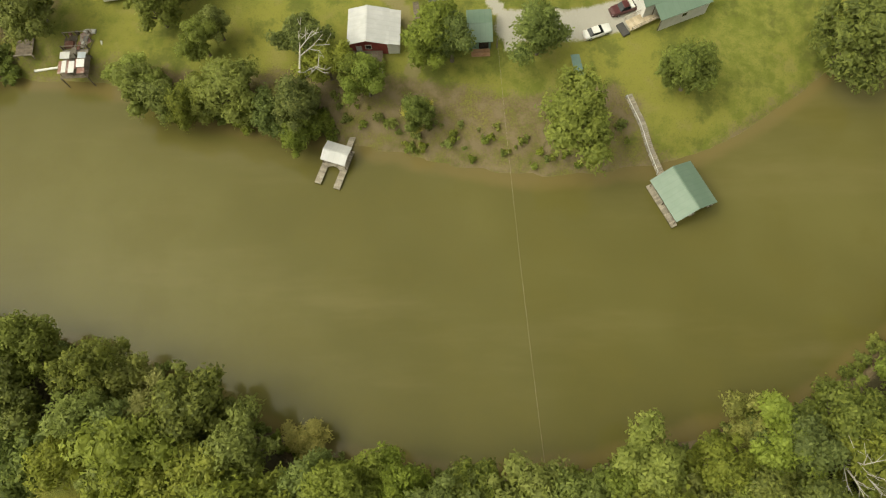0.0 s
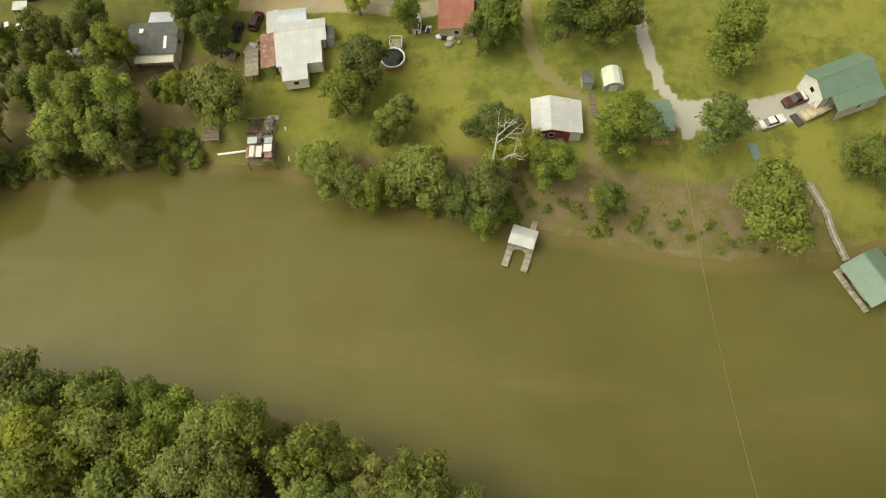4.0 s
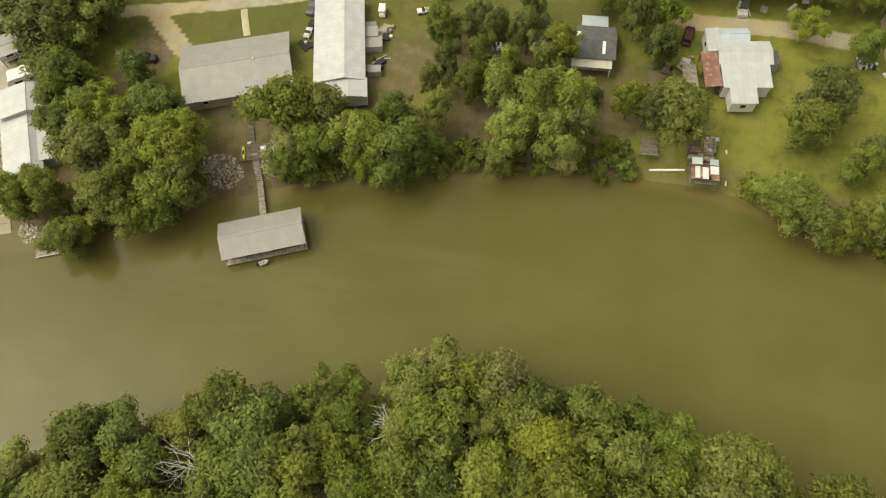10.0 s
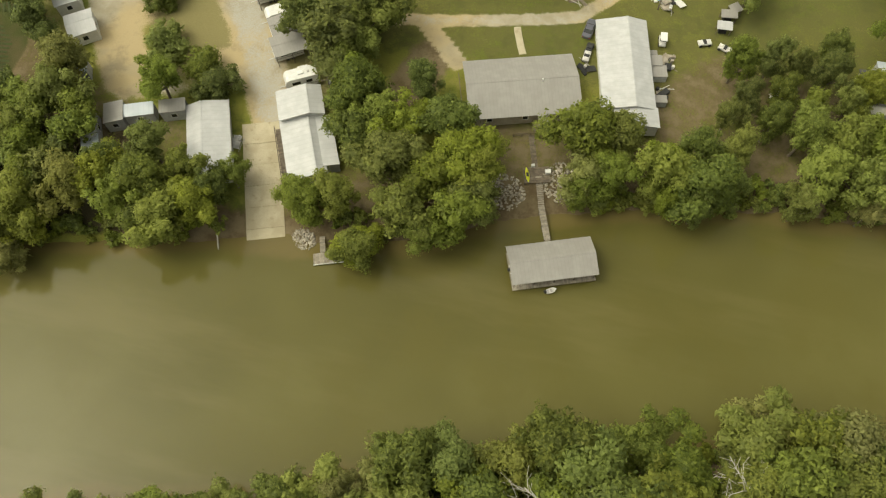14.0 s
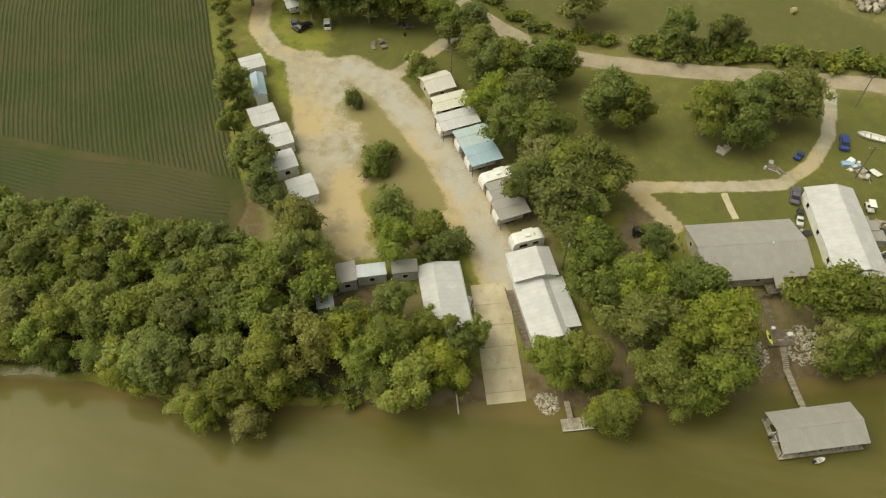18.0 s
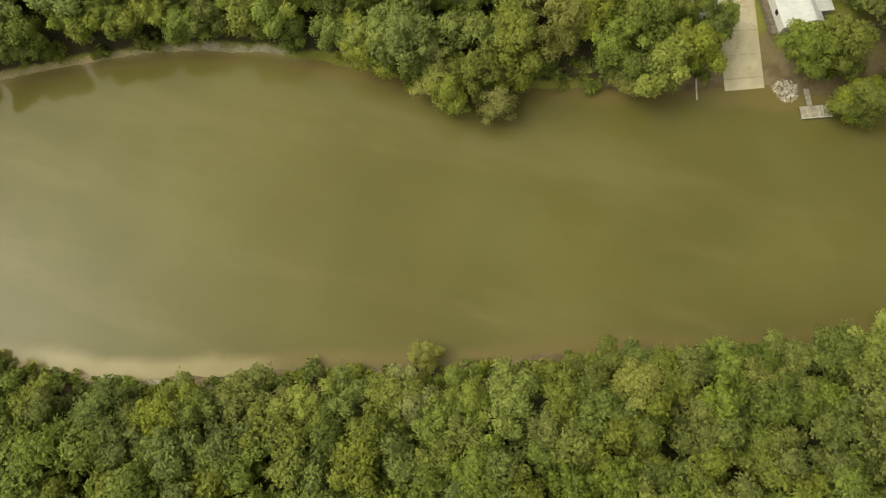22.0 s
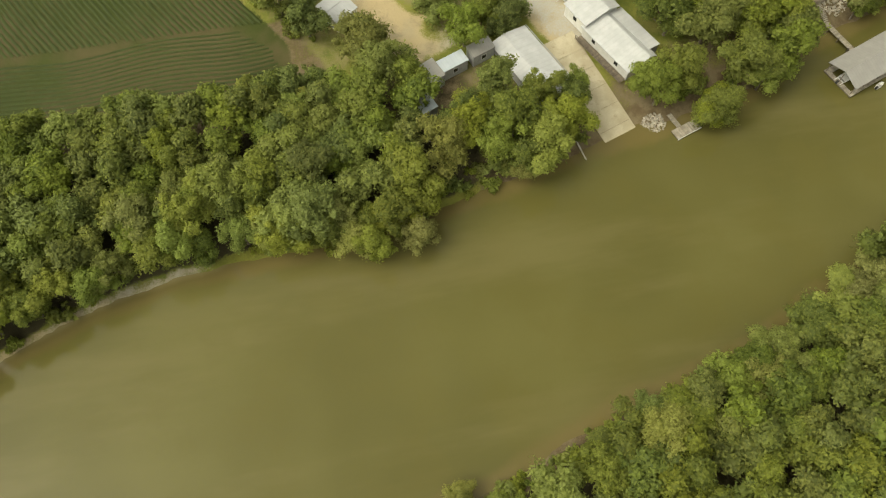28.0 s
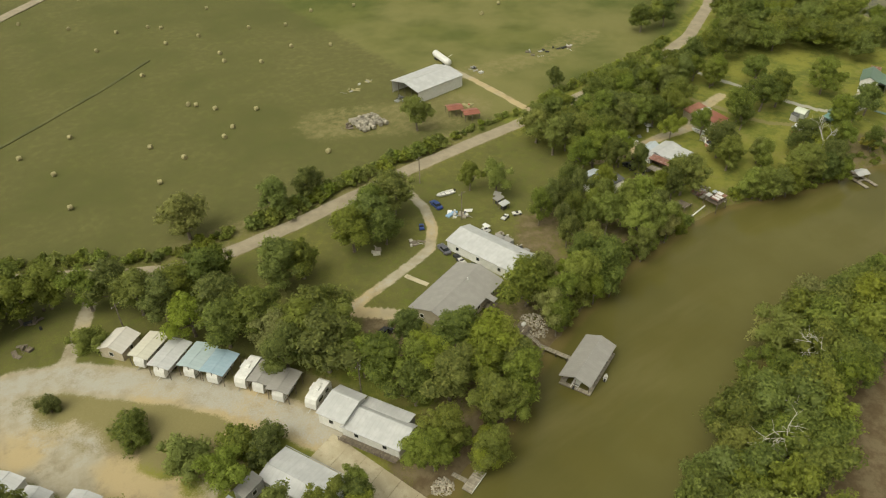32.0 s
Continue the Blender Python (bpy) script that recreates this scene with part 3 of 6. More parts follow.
wx = coords(-3000, 235, -330, 100, 2.5)
wt = np.linspace(0, 1, 31)
wgx = np.repeat(wx[None, :], 31, 0)
lo_, hi_ = south_shore(wx) - 4, north_shore(wx) + 4
wgy = lo_ + (hi_ - lo_) * wt[:, None]
wd, wnorth = bank(wgx, wgy)
water = tagged(sheet("water", wgx, wgy, 0 * wgx, water_material(), {"shallow": smooth(wd, -5.5, -0.3), "bar": np.where(wnorth, 0.75 * smooth(wd, -2.2, -0.2) * smooth(wgx, -325, -300) * (1 - smooth(wgx, -258, -246)), smooth(wd, -6.0, -0.6) * smooth(wgx, -288, -274) * (1 - smooth(wgx, -252, -236)))}), "calm muddy olive-brown river water", "water", kind="structure")

# the public road: a worn chip-seal strip with a slight crown
ASPHALT = surf("worn_chip_seal", (0.27, 0.225, 0.155), (0.34, 0.29, 0.205), 0.25, 0.95, fine=5.0, vary=0.0, stain=(0.21, 0.19, 0.15))


def ribbon(name, pts, width, lift, material, label, category, step=2.0):
    xy = np.array(pts, float).reshape(-1, 2)
    s = np.r_[0, np.cumsum(np.hypot(*np.diff(xy, axis=0).T))]
    t = np.arange(0, s[-1], step)
    c = np.stack([np.interp(t, s, xy[:, 0]), np.interp(t, s, xy[:, 1])], -1)
    for _ in range(4):
        c[1:-1] = (c[:-2] + 2 * c[1:-1] + c[2:]) / 4
    tan = np.gradient(c, axis=0)
    nrm = np.stack([-tan[:, 1], tan[:, 0]], -1) / np.hypot(*tan.T)[:, None]
    g, rings = Geo(), []
    for k in range(len(c)):
        ring = []
        for u, dz in ((-1, -0.25), (-1, 0), (-0.5, 0.04), (0, 0.06), (0.5, 0.04), (1, 0), (1, -0.25)):
            q = c[k] + nrm[k] * u * width / 2 * (1 + 0.04 * math.sin(k * 1.7 + u))
            q[1] -= float(shift(q[0], q[1]))
            ring.append((q[0], q[1], ground_z(*q) + lift + dz))
        rings.append(ring)
    return tagged(new(name, g.loft(rings[::-1]).mesh(name, material)), label, category, kind="structure")


road = ribbon("road", ROAD, 5.0, 0.10, ASPHALT, "pale worn two-lane country road", "road")
far_road = ribbon("road", [-300, 262, -260, 294, -182, 366, -156, 390, -60, 478], 6.0, 0.35, ASPHALT, "far grey country road beyond the pasture", "road", 6.0)
DITCH_GRASS = surf("rank_grass", (0.075, 0.078, 0.024), (0.115, 0.112, 0.036), 0.1, 0.95, fine=4.0)
ribbon("ditch_bank", [-232, 212, -210, 225, -174, 249, -150, 268], 1.3, 0.22, DITCH_GRASS, "dark weedy drain through the pasture", "ditch", 4.0)
garden_path = ribbon("path", [-150.9, 90.6, -149.8, 87.4, -148.6, 84.4], 1.3, 0.07, CONCRETE, "short pale concrete path through the lawn", "path", 0.8)

# boat ramp of cast concrete bays
ramp_ob = tagged(empty("boat_ramp", -187.2, 47.2, 0, -70.4), "pale cracked concrete boat ramp running into the river", "boat ramp", kind="structure")


# ---- trees ----
rng = np.random.default_rng(7)
ico = bmesh.new()
bmesh.ops.create_icosphere(ico, subdivisions=1, radius=1.0)
ICO_V = np.array([v.co[:] for v in ico.verts])
ICO_F = np.array([[v.index for v in f.verts] for f in ico.faces])
ico.free()


def unit(a):
    return a / np.maximum(np.linalg.norm(a, axis=-1, keepdims=True), 1e-9)


def crown_arrays(r, radius, mid, tall, lobes, leaves, size, core=0.72, thin=0.0):
    """Sprays of leaves over overlapping boughs, round dark hearts: vertices, quads, triangles."""
    n = int(1.5 * lobes)
    a = r.uniform(0, 2 * np.pi, n)
    up = r.uniform(-0.85, 1.0, n)
    p1, p2, p3 = r.uniform(0, 6.28, 3)
    ragged = 1 + 0.24 * np.sin(2 * a + p1) + 0.20 * np.sin(3 * a + p2) + 0.16 * np.sin(5 * a + p3 + 2 * up)
    rad = np.sqrt(np.clip(1 - np.abs(up) ** 2.2, 0.05, 1)) * r.uniform(0.30, 0.80, n) * ragged
    c = np.stack([radius * rad * np.cos(a), radius * rad * np.sin(a), mid + tall * 0.66 * up], -1)
    lr = radius * (0.14 + 0.21 * r.random(n) ** 1.6)
    c[0], lr[0] = (0, 0, mid + 0.1 * tall), radius * 0.46
    which = r.choice(n, leaves, p=lr**2 / (lr**2).sum())
    way = r.normal(size=(leaves, 3))
    way[:, 2] = np.where(way[:, 2] < -0.4, -way[:, 2], way[:, 2])
    way = unit(way)
    p = c[which] + way * (lr[which] * r.uniform(0.72, 1.18, leaves) * np.where(r.random(leaves) < 0.16, 1.25, 1.0) * (1 + 0.12 * np.sin(5 * a[which] + 4 * way[:, 0])))[:, None]
    inside = (np.linalg.norm(p[:, None] - c[None], axis=-1) < 0.72 * lr[None]).any(1)
    p, way = p[~inside], way[~inside]
    nrm = unit(0.5 * way + 0.6 * r.normal(size=way.shape) + [0, 0, 0.75])
    t = unit(np.cross(nrm, r.normal(size=way.shape)))
    b = np.cross(nrm, t)
    s = (size * r.uniform(0.55, 1.25, len(p)))[:, None]
    quads = np.stack([p - t * s * 0.8 + b * s * 0.6 + nrm * s * 0.15, p - t * s - b * s * 0.55, p + t * s], 1).reshape(-1, 3)
    sprays = np.arange(len(quads)).reshape(-1, 3)
    soft = np.repeat(unit(0.65 * way + 0.75 * nrm + [0, 0, 0.1]), 3, axis=0)
    hearts, tf = [], []
    soft = np.vstack([soft, np.tile(ICO_V, (n, 1))])
    for k in range(n):
        bumpy = 1 + 0.16 * np.sin(ICO_V @ [7.1, 5.3, 6.2] + k)[:, None]
        tf.append(ICO_F + len(quads) + len(hearts) * len(ICO_V))
        hearts.append(c[k] + ICO_V * bumpy * lr[k] * core)
    return np.vstack([quads, *hearts]), np.zeros((0, 4), int), np.vstack([sprays, *tf]), c, lr, soft


def mesh_arrays(name, v, quads, tris, material, tone=None, normals=None):
    me = bpy.data.meshes.new(name)
    me.vertices.add(len(v))
    me.vertices.foreach_set("co", np.ascontiguousarray(v, dtype=np.float32).ravel())
    loops = np.r_[quads.ravel(), tris.ravel()]
    me.loops.add(len(loops))
    me.loops.foreach_set("vertex_index", loops.astype(np.int32))
    me.polygons.add(len(quads) + len(tris))
    me.polygons.foreach_set("loop_start", np.r_[np.arange(len(quads)) * 4, len(quads) * 4 + np.arange(len(tris)) * 3].astype(np.int32))
    me.materials.append(material)
    if tone is not None:
        me.attributes.new("tone", "FLOAT", "POINT").data.foreach_set("value", tone.astype(np.float32))
    me.update(calc_edges=True)
    me.validate()
    if normals is not None:
        me.shade_smooth()
        me.normals_split_custom_set_from_vertices(normals.astype(np.float32).tolist())
    return me


def tree_model(name, leaf, seed, radius=5.0, mid=6.3, tall=5.6, lobes=15, leaves=1500, size=0.46, label="", category="tree", thin=0.0):
    r = np.random.default_rng(seed)
    v, q, t, c, lr, soft = crown_arrays(r, radius, mid, tall, lobes, leaves, size, thin=thin)
    top = empty(name, 0, 0, -500)
    g = Geo()
    wide = 0.055 * radius
    foot, fork = Vector((0, 0, -0.4)), Vector((r.uniform(-0.3, 0.3), r.uniform(-0.3, 0.3), mid - 0.62 * tall))
    g.tube(foot, foot + Vector((0, 0, 0.7)), wide * 1.7, wide * 1.1, 8)
    g.tube(foot + Vector((0, 0, 0.7)), fork, wide * 1.1, wide * 0.8, 8)
    part("trunk", g, BARK, top)
    limbs = Geo()
    for k in r.choice(len(c), min(7, len(c)), replace=False):
        elbow = fork.lerp(Vector(c[k]), 0.5) + Vector(r.uniform(-0.4, 0.4, 3))
        limbs.tube(fork, elbow, wide * 0.55, wide * 0.36, 5)
        limbs.tube(elbow, Vector(c[k]) + Vector((0, 0, 0.3 * lr[k])), wide * 0.36, wide * 0.12, 5)
    part("bough", limbs, BARK, top)
    part("crown", mesh_arrays("crown", v, q, t, LEAF[leaf], None, soft), LEAF[leaf], top)
    return tagged(top, label, category)


def dead_tree(seed, height=9.0):
    r = np.random.default_rng(seed)
    g = Geo()

    def branch(p, way, length, wide, depth):
        q = p + way * length
        g.tube(p, q, wide, wide * 0.62, 5)
        if depth:
            for _ in range(3 if depth > 1 else 2):
                branch(p.lerp(q, r.uniform(0.55, 1.0)), (way + Vector(r.normal(0, 0.62, 3)) + Vector((0, 0, 0.1))).normalized(), length * r.uniform(0.55, 0.8), wide * 0.58, depth - 1)
    branch(Vector((0, 0, -0.3)), Vector((0.05, 0.02, 1)).normalized(), height * 0.55, 0.20, 4)
    ob = new("dead_tree", g.mesh("dead_tree", DEADWOOD))
    return tagged(ob, "bare grey dead tree with forked limbs among green crowns", "tree")


OAKS = [tree_model("tree", "oak", 11 + k, lobes=20 + 2 * k, leaves=5600, size=0.27, label="dark green broad-leaved tree with a wide uneven crown") for k in range(6)]
BRIGHTS = [tree_model("tree", "bright", 31 + k, tall=5.2, lobes=18 + 2 * k, leaves=5400, size=0.27, label="yellow-green broad-leaved tree with a rounded crown") for k in range(3)]
OLIVES = [tree_model("tree", "olive", 51 + k, radius=5.0, mid=5.8, tall=4.8, lobes=26, leaves=5400, size=0.25, label="pale olive willow with fine feathery foliage") for k in range(2)]
YELLOWS = [tree_model("tree", "yellow", 61, radius=5.0, mid=5.4, tall=4.8, lobes=18, leaves=5200, size=0.25, label="small yellow-green tree with loose airy foliage")]
DEAD = [dead_tree(3 + k) for k in range(2)]
for ob in DEAD:
    ob.matrix_basis = pose(0, 0, -500)
BUSHES = [tree_model("bush", "oak", 91 + k, radius=5.0, mid=2.1, tall=3.4, lobes=20, leaves=4200, size=0.30, label="low spreading green bush on the open ground", category="bush") for k in range(2)]
MODELS = BUSHES + OAKS + BRIGHTS + OLIVES + YELLOWS + DEAD


def plant(model, x, y, radius, high=1.0, turn=None, group=""):
    s = radius / 5.0
    m = pose(x, y - float(shift(x, y)), ground_z(x, y), 0, 0, rng.uniform(0, 360) if turn is None else turn) @ Matrix.Diagonal((s, s, s**0.55 * high, 1))
    ob = copy_thing(model, m)
    return tagged(ob, group=group) if group else ob


def leaning_tree(x, y, tilt, turn):
    copy_thing(OAKS[1], pose(x, y - float(shift(x, y)), ground_z(x, y) - 0.3, 0, 0, turn) @ pose(0, 0, 0, 0, tilt, 0) @ Matrix.Diagonal((0.72, 0.72, 0.8, 1)))


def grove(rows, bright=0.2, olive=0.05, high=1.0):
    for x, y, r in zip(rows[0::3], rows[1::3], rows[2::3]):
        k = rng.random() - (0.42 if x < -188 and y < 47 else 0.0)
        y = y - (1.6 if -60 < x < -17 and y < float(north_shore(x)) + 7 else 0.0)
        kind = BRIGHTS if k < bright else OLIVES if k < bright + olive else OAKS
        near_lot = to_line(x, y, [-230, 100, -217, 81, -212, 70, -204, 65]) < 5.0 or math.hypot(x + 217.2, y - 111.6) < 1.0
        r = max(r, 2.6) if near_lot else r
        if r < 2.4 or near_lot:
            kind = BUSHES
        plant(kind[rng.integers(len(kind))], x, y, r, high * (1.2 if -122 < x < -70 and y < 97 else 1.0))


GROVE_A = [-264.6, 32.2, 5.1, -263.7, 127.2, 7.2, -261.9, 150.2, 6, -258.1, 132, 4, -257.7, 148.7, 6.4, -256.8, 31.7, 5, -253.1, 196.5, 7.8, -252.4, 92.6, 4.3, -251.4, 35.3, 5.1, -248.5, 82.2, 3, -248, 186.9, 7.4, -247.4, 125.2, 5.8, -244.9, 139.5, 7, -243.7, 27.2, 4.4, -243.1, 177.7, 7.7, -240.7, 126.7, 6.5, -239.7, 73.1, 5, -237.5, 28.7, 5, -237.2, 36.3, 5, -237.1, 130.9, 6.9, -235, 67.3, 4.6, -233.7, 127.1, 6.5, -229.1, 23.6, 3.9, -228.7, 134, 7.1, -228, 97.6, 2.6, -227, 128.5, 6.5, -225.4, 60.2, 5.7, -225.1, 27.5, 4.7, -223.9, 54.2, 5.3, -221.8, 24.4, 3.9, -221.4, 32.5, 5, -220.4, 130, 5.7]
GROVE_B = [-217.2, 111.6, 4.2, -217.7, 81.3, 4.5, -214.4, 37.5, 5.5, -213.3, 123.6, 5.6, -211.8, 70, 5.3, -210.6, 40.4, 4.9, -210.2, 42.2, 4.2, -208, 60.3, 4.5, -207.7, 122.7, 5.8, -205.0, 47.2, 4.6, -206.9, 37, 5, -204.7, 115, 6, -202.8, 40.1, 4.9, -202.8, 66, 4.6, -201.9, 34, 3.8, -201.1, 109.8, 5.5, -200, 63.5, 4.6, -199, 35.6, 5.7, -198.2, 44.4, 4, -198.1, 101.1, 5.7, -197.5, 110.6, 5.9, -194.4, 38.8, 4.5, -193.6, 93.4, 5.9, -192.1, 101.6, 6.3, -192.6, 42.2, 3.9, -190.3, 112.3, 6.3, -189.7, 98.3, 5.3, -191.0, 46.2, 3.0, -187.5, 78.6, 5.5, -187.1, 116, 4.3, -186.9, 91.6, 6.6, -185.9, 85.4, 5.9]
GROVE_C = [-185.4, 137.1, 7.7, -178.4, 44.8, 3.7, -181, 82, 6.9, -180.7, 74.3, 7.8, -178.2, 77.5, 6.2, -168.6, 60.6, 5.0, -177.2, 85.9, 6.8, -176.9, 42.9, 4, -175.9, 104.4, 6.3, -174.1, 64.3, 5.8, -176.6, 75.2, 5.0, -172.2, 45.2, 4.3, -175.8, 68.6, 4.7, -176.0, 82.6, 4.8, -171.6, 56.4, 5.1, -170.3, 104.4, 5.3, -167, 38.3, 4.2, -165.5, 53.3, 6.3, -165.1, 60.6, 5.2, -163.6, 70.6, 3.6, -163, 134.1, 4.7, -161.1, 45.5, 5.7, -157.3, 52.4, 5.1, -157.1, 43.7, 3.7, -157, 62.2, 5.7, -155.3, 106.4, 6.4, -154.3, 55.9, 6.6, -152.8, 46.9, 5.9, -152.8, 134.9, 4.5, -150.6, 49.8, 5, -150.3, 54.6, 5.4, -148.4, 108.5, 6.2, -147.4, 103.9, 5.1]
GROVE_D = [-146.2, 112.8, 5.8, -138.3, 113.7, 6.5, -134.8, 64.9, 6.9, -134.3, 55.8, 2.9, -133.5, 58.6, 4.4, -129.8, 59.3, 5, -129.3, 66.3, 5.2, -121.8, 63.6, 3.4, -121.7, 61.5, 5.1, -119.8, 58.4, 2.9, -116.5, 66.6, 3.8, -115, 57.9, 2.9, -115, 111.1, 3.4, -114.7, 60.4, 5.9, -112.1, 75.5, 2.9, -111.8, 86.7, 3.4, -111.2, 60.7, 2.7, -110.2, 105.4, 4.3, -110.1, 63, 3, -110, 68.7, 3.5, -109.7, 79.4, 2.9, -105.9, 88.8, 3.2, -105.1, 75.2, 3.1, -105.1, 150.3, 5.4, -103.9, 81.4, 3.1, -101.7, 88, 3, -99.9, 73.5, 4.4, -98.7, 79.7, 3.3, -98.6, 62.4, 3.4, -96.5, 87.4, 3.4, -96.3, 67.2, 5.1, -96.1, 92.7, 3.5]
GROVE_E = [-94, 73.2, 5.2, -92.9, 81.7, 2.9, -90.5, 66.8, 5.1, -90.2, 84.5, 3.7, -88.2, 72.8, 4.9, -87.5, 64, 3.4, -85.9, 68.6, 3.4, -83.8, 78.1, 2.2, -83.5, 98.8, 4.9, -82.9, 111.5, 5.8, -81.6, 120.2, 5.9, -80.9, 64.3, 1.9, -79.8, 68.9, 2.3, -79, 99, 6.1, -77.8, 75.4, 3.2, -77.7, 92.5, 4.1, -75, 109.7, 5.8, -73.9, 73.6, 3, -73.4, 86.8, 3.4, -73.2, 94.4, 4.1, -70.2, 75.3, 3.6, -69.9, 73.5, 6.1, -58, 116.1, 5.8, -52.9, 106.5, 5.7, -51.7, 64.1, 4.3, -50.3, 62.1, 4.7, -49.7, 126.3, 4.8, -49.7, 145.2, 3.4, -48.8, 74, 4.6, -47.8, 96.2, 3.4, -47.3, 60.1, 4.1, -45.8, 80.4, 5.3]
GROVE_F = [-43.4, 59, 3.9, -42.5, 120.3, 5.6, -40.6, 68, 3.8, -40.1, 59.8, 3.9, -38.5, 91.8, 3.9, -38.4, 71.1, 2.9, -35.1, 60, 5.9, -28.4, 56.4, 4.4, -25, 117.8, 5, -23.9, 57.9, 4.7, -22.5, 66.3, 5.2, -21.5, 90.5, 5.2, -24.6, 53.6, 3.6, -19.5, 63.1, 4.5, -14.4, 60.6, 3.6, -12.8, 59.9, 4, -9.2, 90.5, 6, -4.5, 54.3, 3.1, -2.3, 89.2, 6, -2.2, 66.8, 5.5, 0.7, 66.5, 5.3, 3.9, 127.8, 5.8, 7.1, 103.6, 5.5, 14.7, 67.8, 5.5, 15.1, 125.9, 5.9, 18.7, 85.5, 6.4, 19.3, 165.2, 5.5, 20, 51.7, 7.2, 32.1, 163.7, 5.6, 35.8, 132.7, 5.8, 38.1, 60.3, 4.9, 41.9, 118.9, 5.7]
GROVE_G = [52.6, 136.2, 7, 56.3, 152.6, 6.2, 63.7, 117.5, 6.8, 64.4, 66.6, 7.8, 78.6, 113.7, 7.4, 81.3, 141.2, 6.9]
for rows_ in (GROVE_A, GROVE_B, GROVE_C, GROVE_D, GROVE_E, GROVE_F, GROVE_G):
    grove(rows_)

# woods on the south bank and on the north bank by the crop field


def woods(x0, x1, step, deep, inside, high, rows_of_things, bright, olive):
    """A wood: trees of their own in the first rows from the water, the deep ones returned for the joined wood."""
    rest = []
    for x in np.arange(x0, x1, step):
        for k in range(int(deep / step) + 1):
            px, py = inside(x + rng.uniform(-0.4, 0.4) * step, (k + rng.uniform(-0.3, 0.3)) * step)
            if px is None:
                continue
            r = step * rng.uniform(0.80, 1.12)
            if k < rows_of_things:
                q = rng.random()
                kind = BRIGHTS if q < bright else OLIVES if q < bright + olive else OAKS
                plant(kind[rng.integers(len(kind))], px, py, r, high * rng.uniform(0.85, 1.2))
            else:
                rest.append((px, py, r, high * rng.uniform(0.85, 1.2)))
    return rest


def south_wood(x, k):
    y = south_shore(x) - (2.6 if x > -60 else 0.6 if x > -165 else 2.2 if x > -198 else 4.8) - k
    if x > -134 and k > 15 and x < -52:
        return None, None
    return x, float(y)


def north_wood(x, k):
    y = north_shore(x) + (2.2 if x < -252 else 1.0) + k
    if y > crop_south(x) - (4.5 if x < -238 else 5.0) or (x > -219 and y > 42):
        return None, None
    return x, float(y)


leaning_tree(-26.0, 86.4, 24, 20)
deep = woods(-150, 92, 6.2, 27, south_wood, 1.12, 1, 0.2, 0.15)
deep_west = woods(-310, -150, 4.6, 46, south_wood, 0.86, 1, 0.32, 0.12)
deep_north = woods(-345, -218, 4.3, 46, north_wood, 0.86, 1, 0.45, 0.10)
for model, x, y, r, h in ((OLIVES[0], -94.0, 22.8, 6.8, 1.25), (YELLOWS[0], -222.3, -16.8, 2.9, 0.62), (OLIVES[0], -193.8, -13.0, 4.6, 1.15), (OLIVES[1], -176.7, -8.5, 4.0, 0.95), (YELLOWS[0], -20.5, 4.6, 3.8, 0.75), (OLIVES[1], 43.0, 4.5, 5.6, 0.95), (BRIGHTS[1], -88.0, 16.0, 5.0, 1.2),
                          (OLIVES[0], -232.0, 25.5, 4.6, 0.75), (OLIVES[1], -202.5, 33.5, 3.4, 0.7), (BRIGHTS[2], -167.5, 39.5, 4.2, 0.75), (YELLOWS[0], -4.8, 55.0, 2.9, 0.6)):
    plant(model, x, y, r, h)
for k, (x, y, h) in enumerate(((-104.5, 14.5, 1.5), (-130.0, 5.0, 1.4), (-109.0, 12.0, 1.3), (51.0, 3.5, 1.4), (-23.2, 60.8, 1.5), (-127.0, 7.5, 1.2))):
    copy_thing(DEAD[k % 2], pose(x, y, ground_z(x, y), 0, 0, 60 * k) @ Matrix.Diagonal((h, h, h, 1)))
low = [crown_arrays(np.random.default_rng(90 + k), 5.0, 6.6, 4.8, 18, m, s, 0.72) for m, s in ((2100, 0.36), (3400, 0.28)) for k in range(5)]


def joined_wood(name, rows, label, tones=(0.15, 1.0), fine=1):
    vs, qs, ts, tone, ns, n = [], [], [], [], [], 0
    for x, y, r, high in rows:
        v, q, t, _, _, soft = low[rng.integers(5) + 5 * fine]
        a, s = rng.uniform(0, 6.28), r / 5.0
        rot = np.array([[math.cos(a), -math.sin(a), 0], [math.sin(a), math.cos(a), 0], [0, 0, 1]])
        ns.append(soft @ rot.T)
        vs.append((v @ rot.T) * [s, s, s**0.55 * high] + [x, y - float(shift(x, y)), ground_z(x, y)])
        qs.append(q + n)
        ts.append(t + n)
        tone.append(np.full(len(v), rng.uniform(*tones)))
        n += len(v)
    me = mesh_arrays(name, np.vstack(vs), np.vstack(qs), np.vstack(ts), LEAF["woods"], np.concatenate(tone), np.vstack(ns))
    return tagged(new(name, me), label, "woods", kind="stuff")


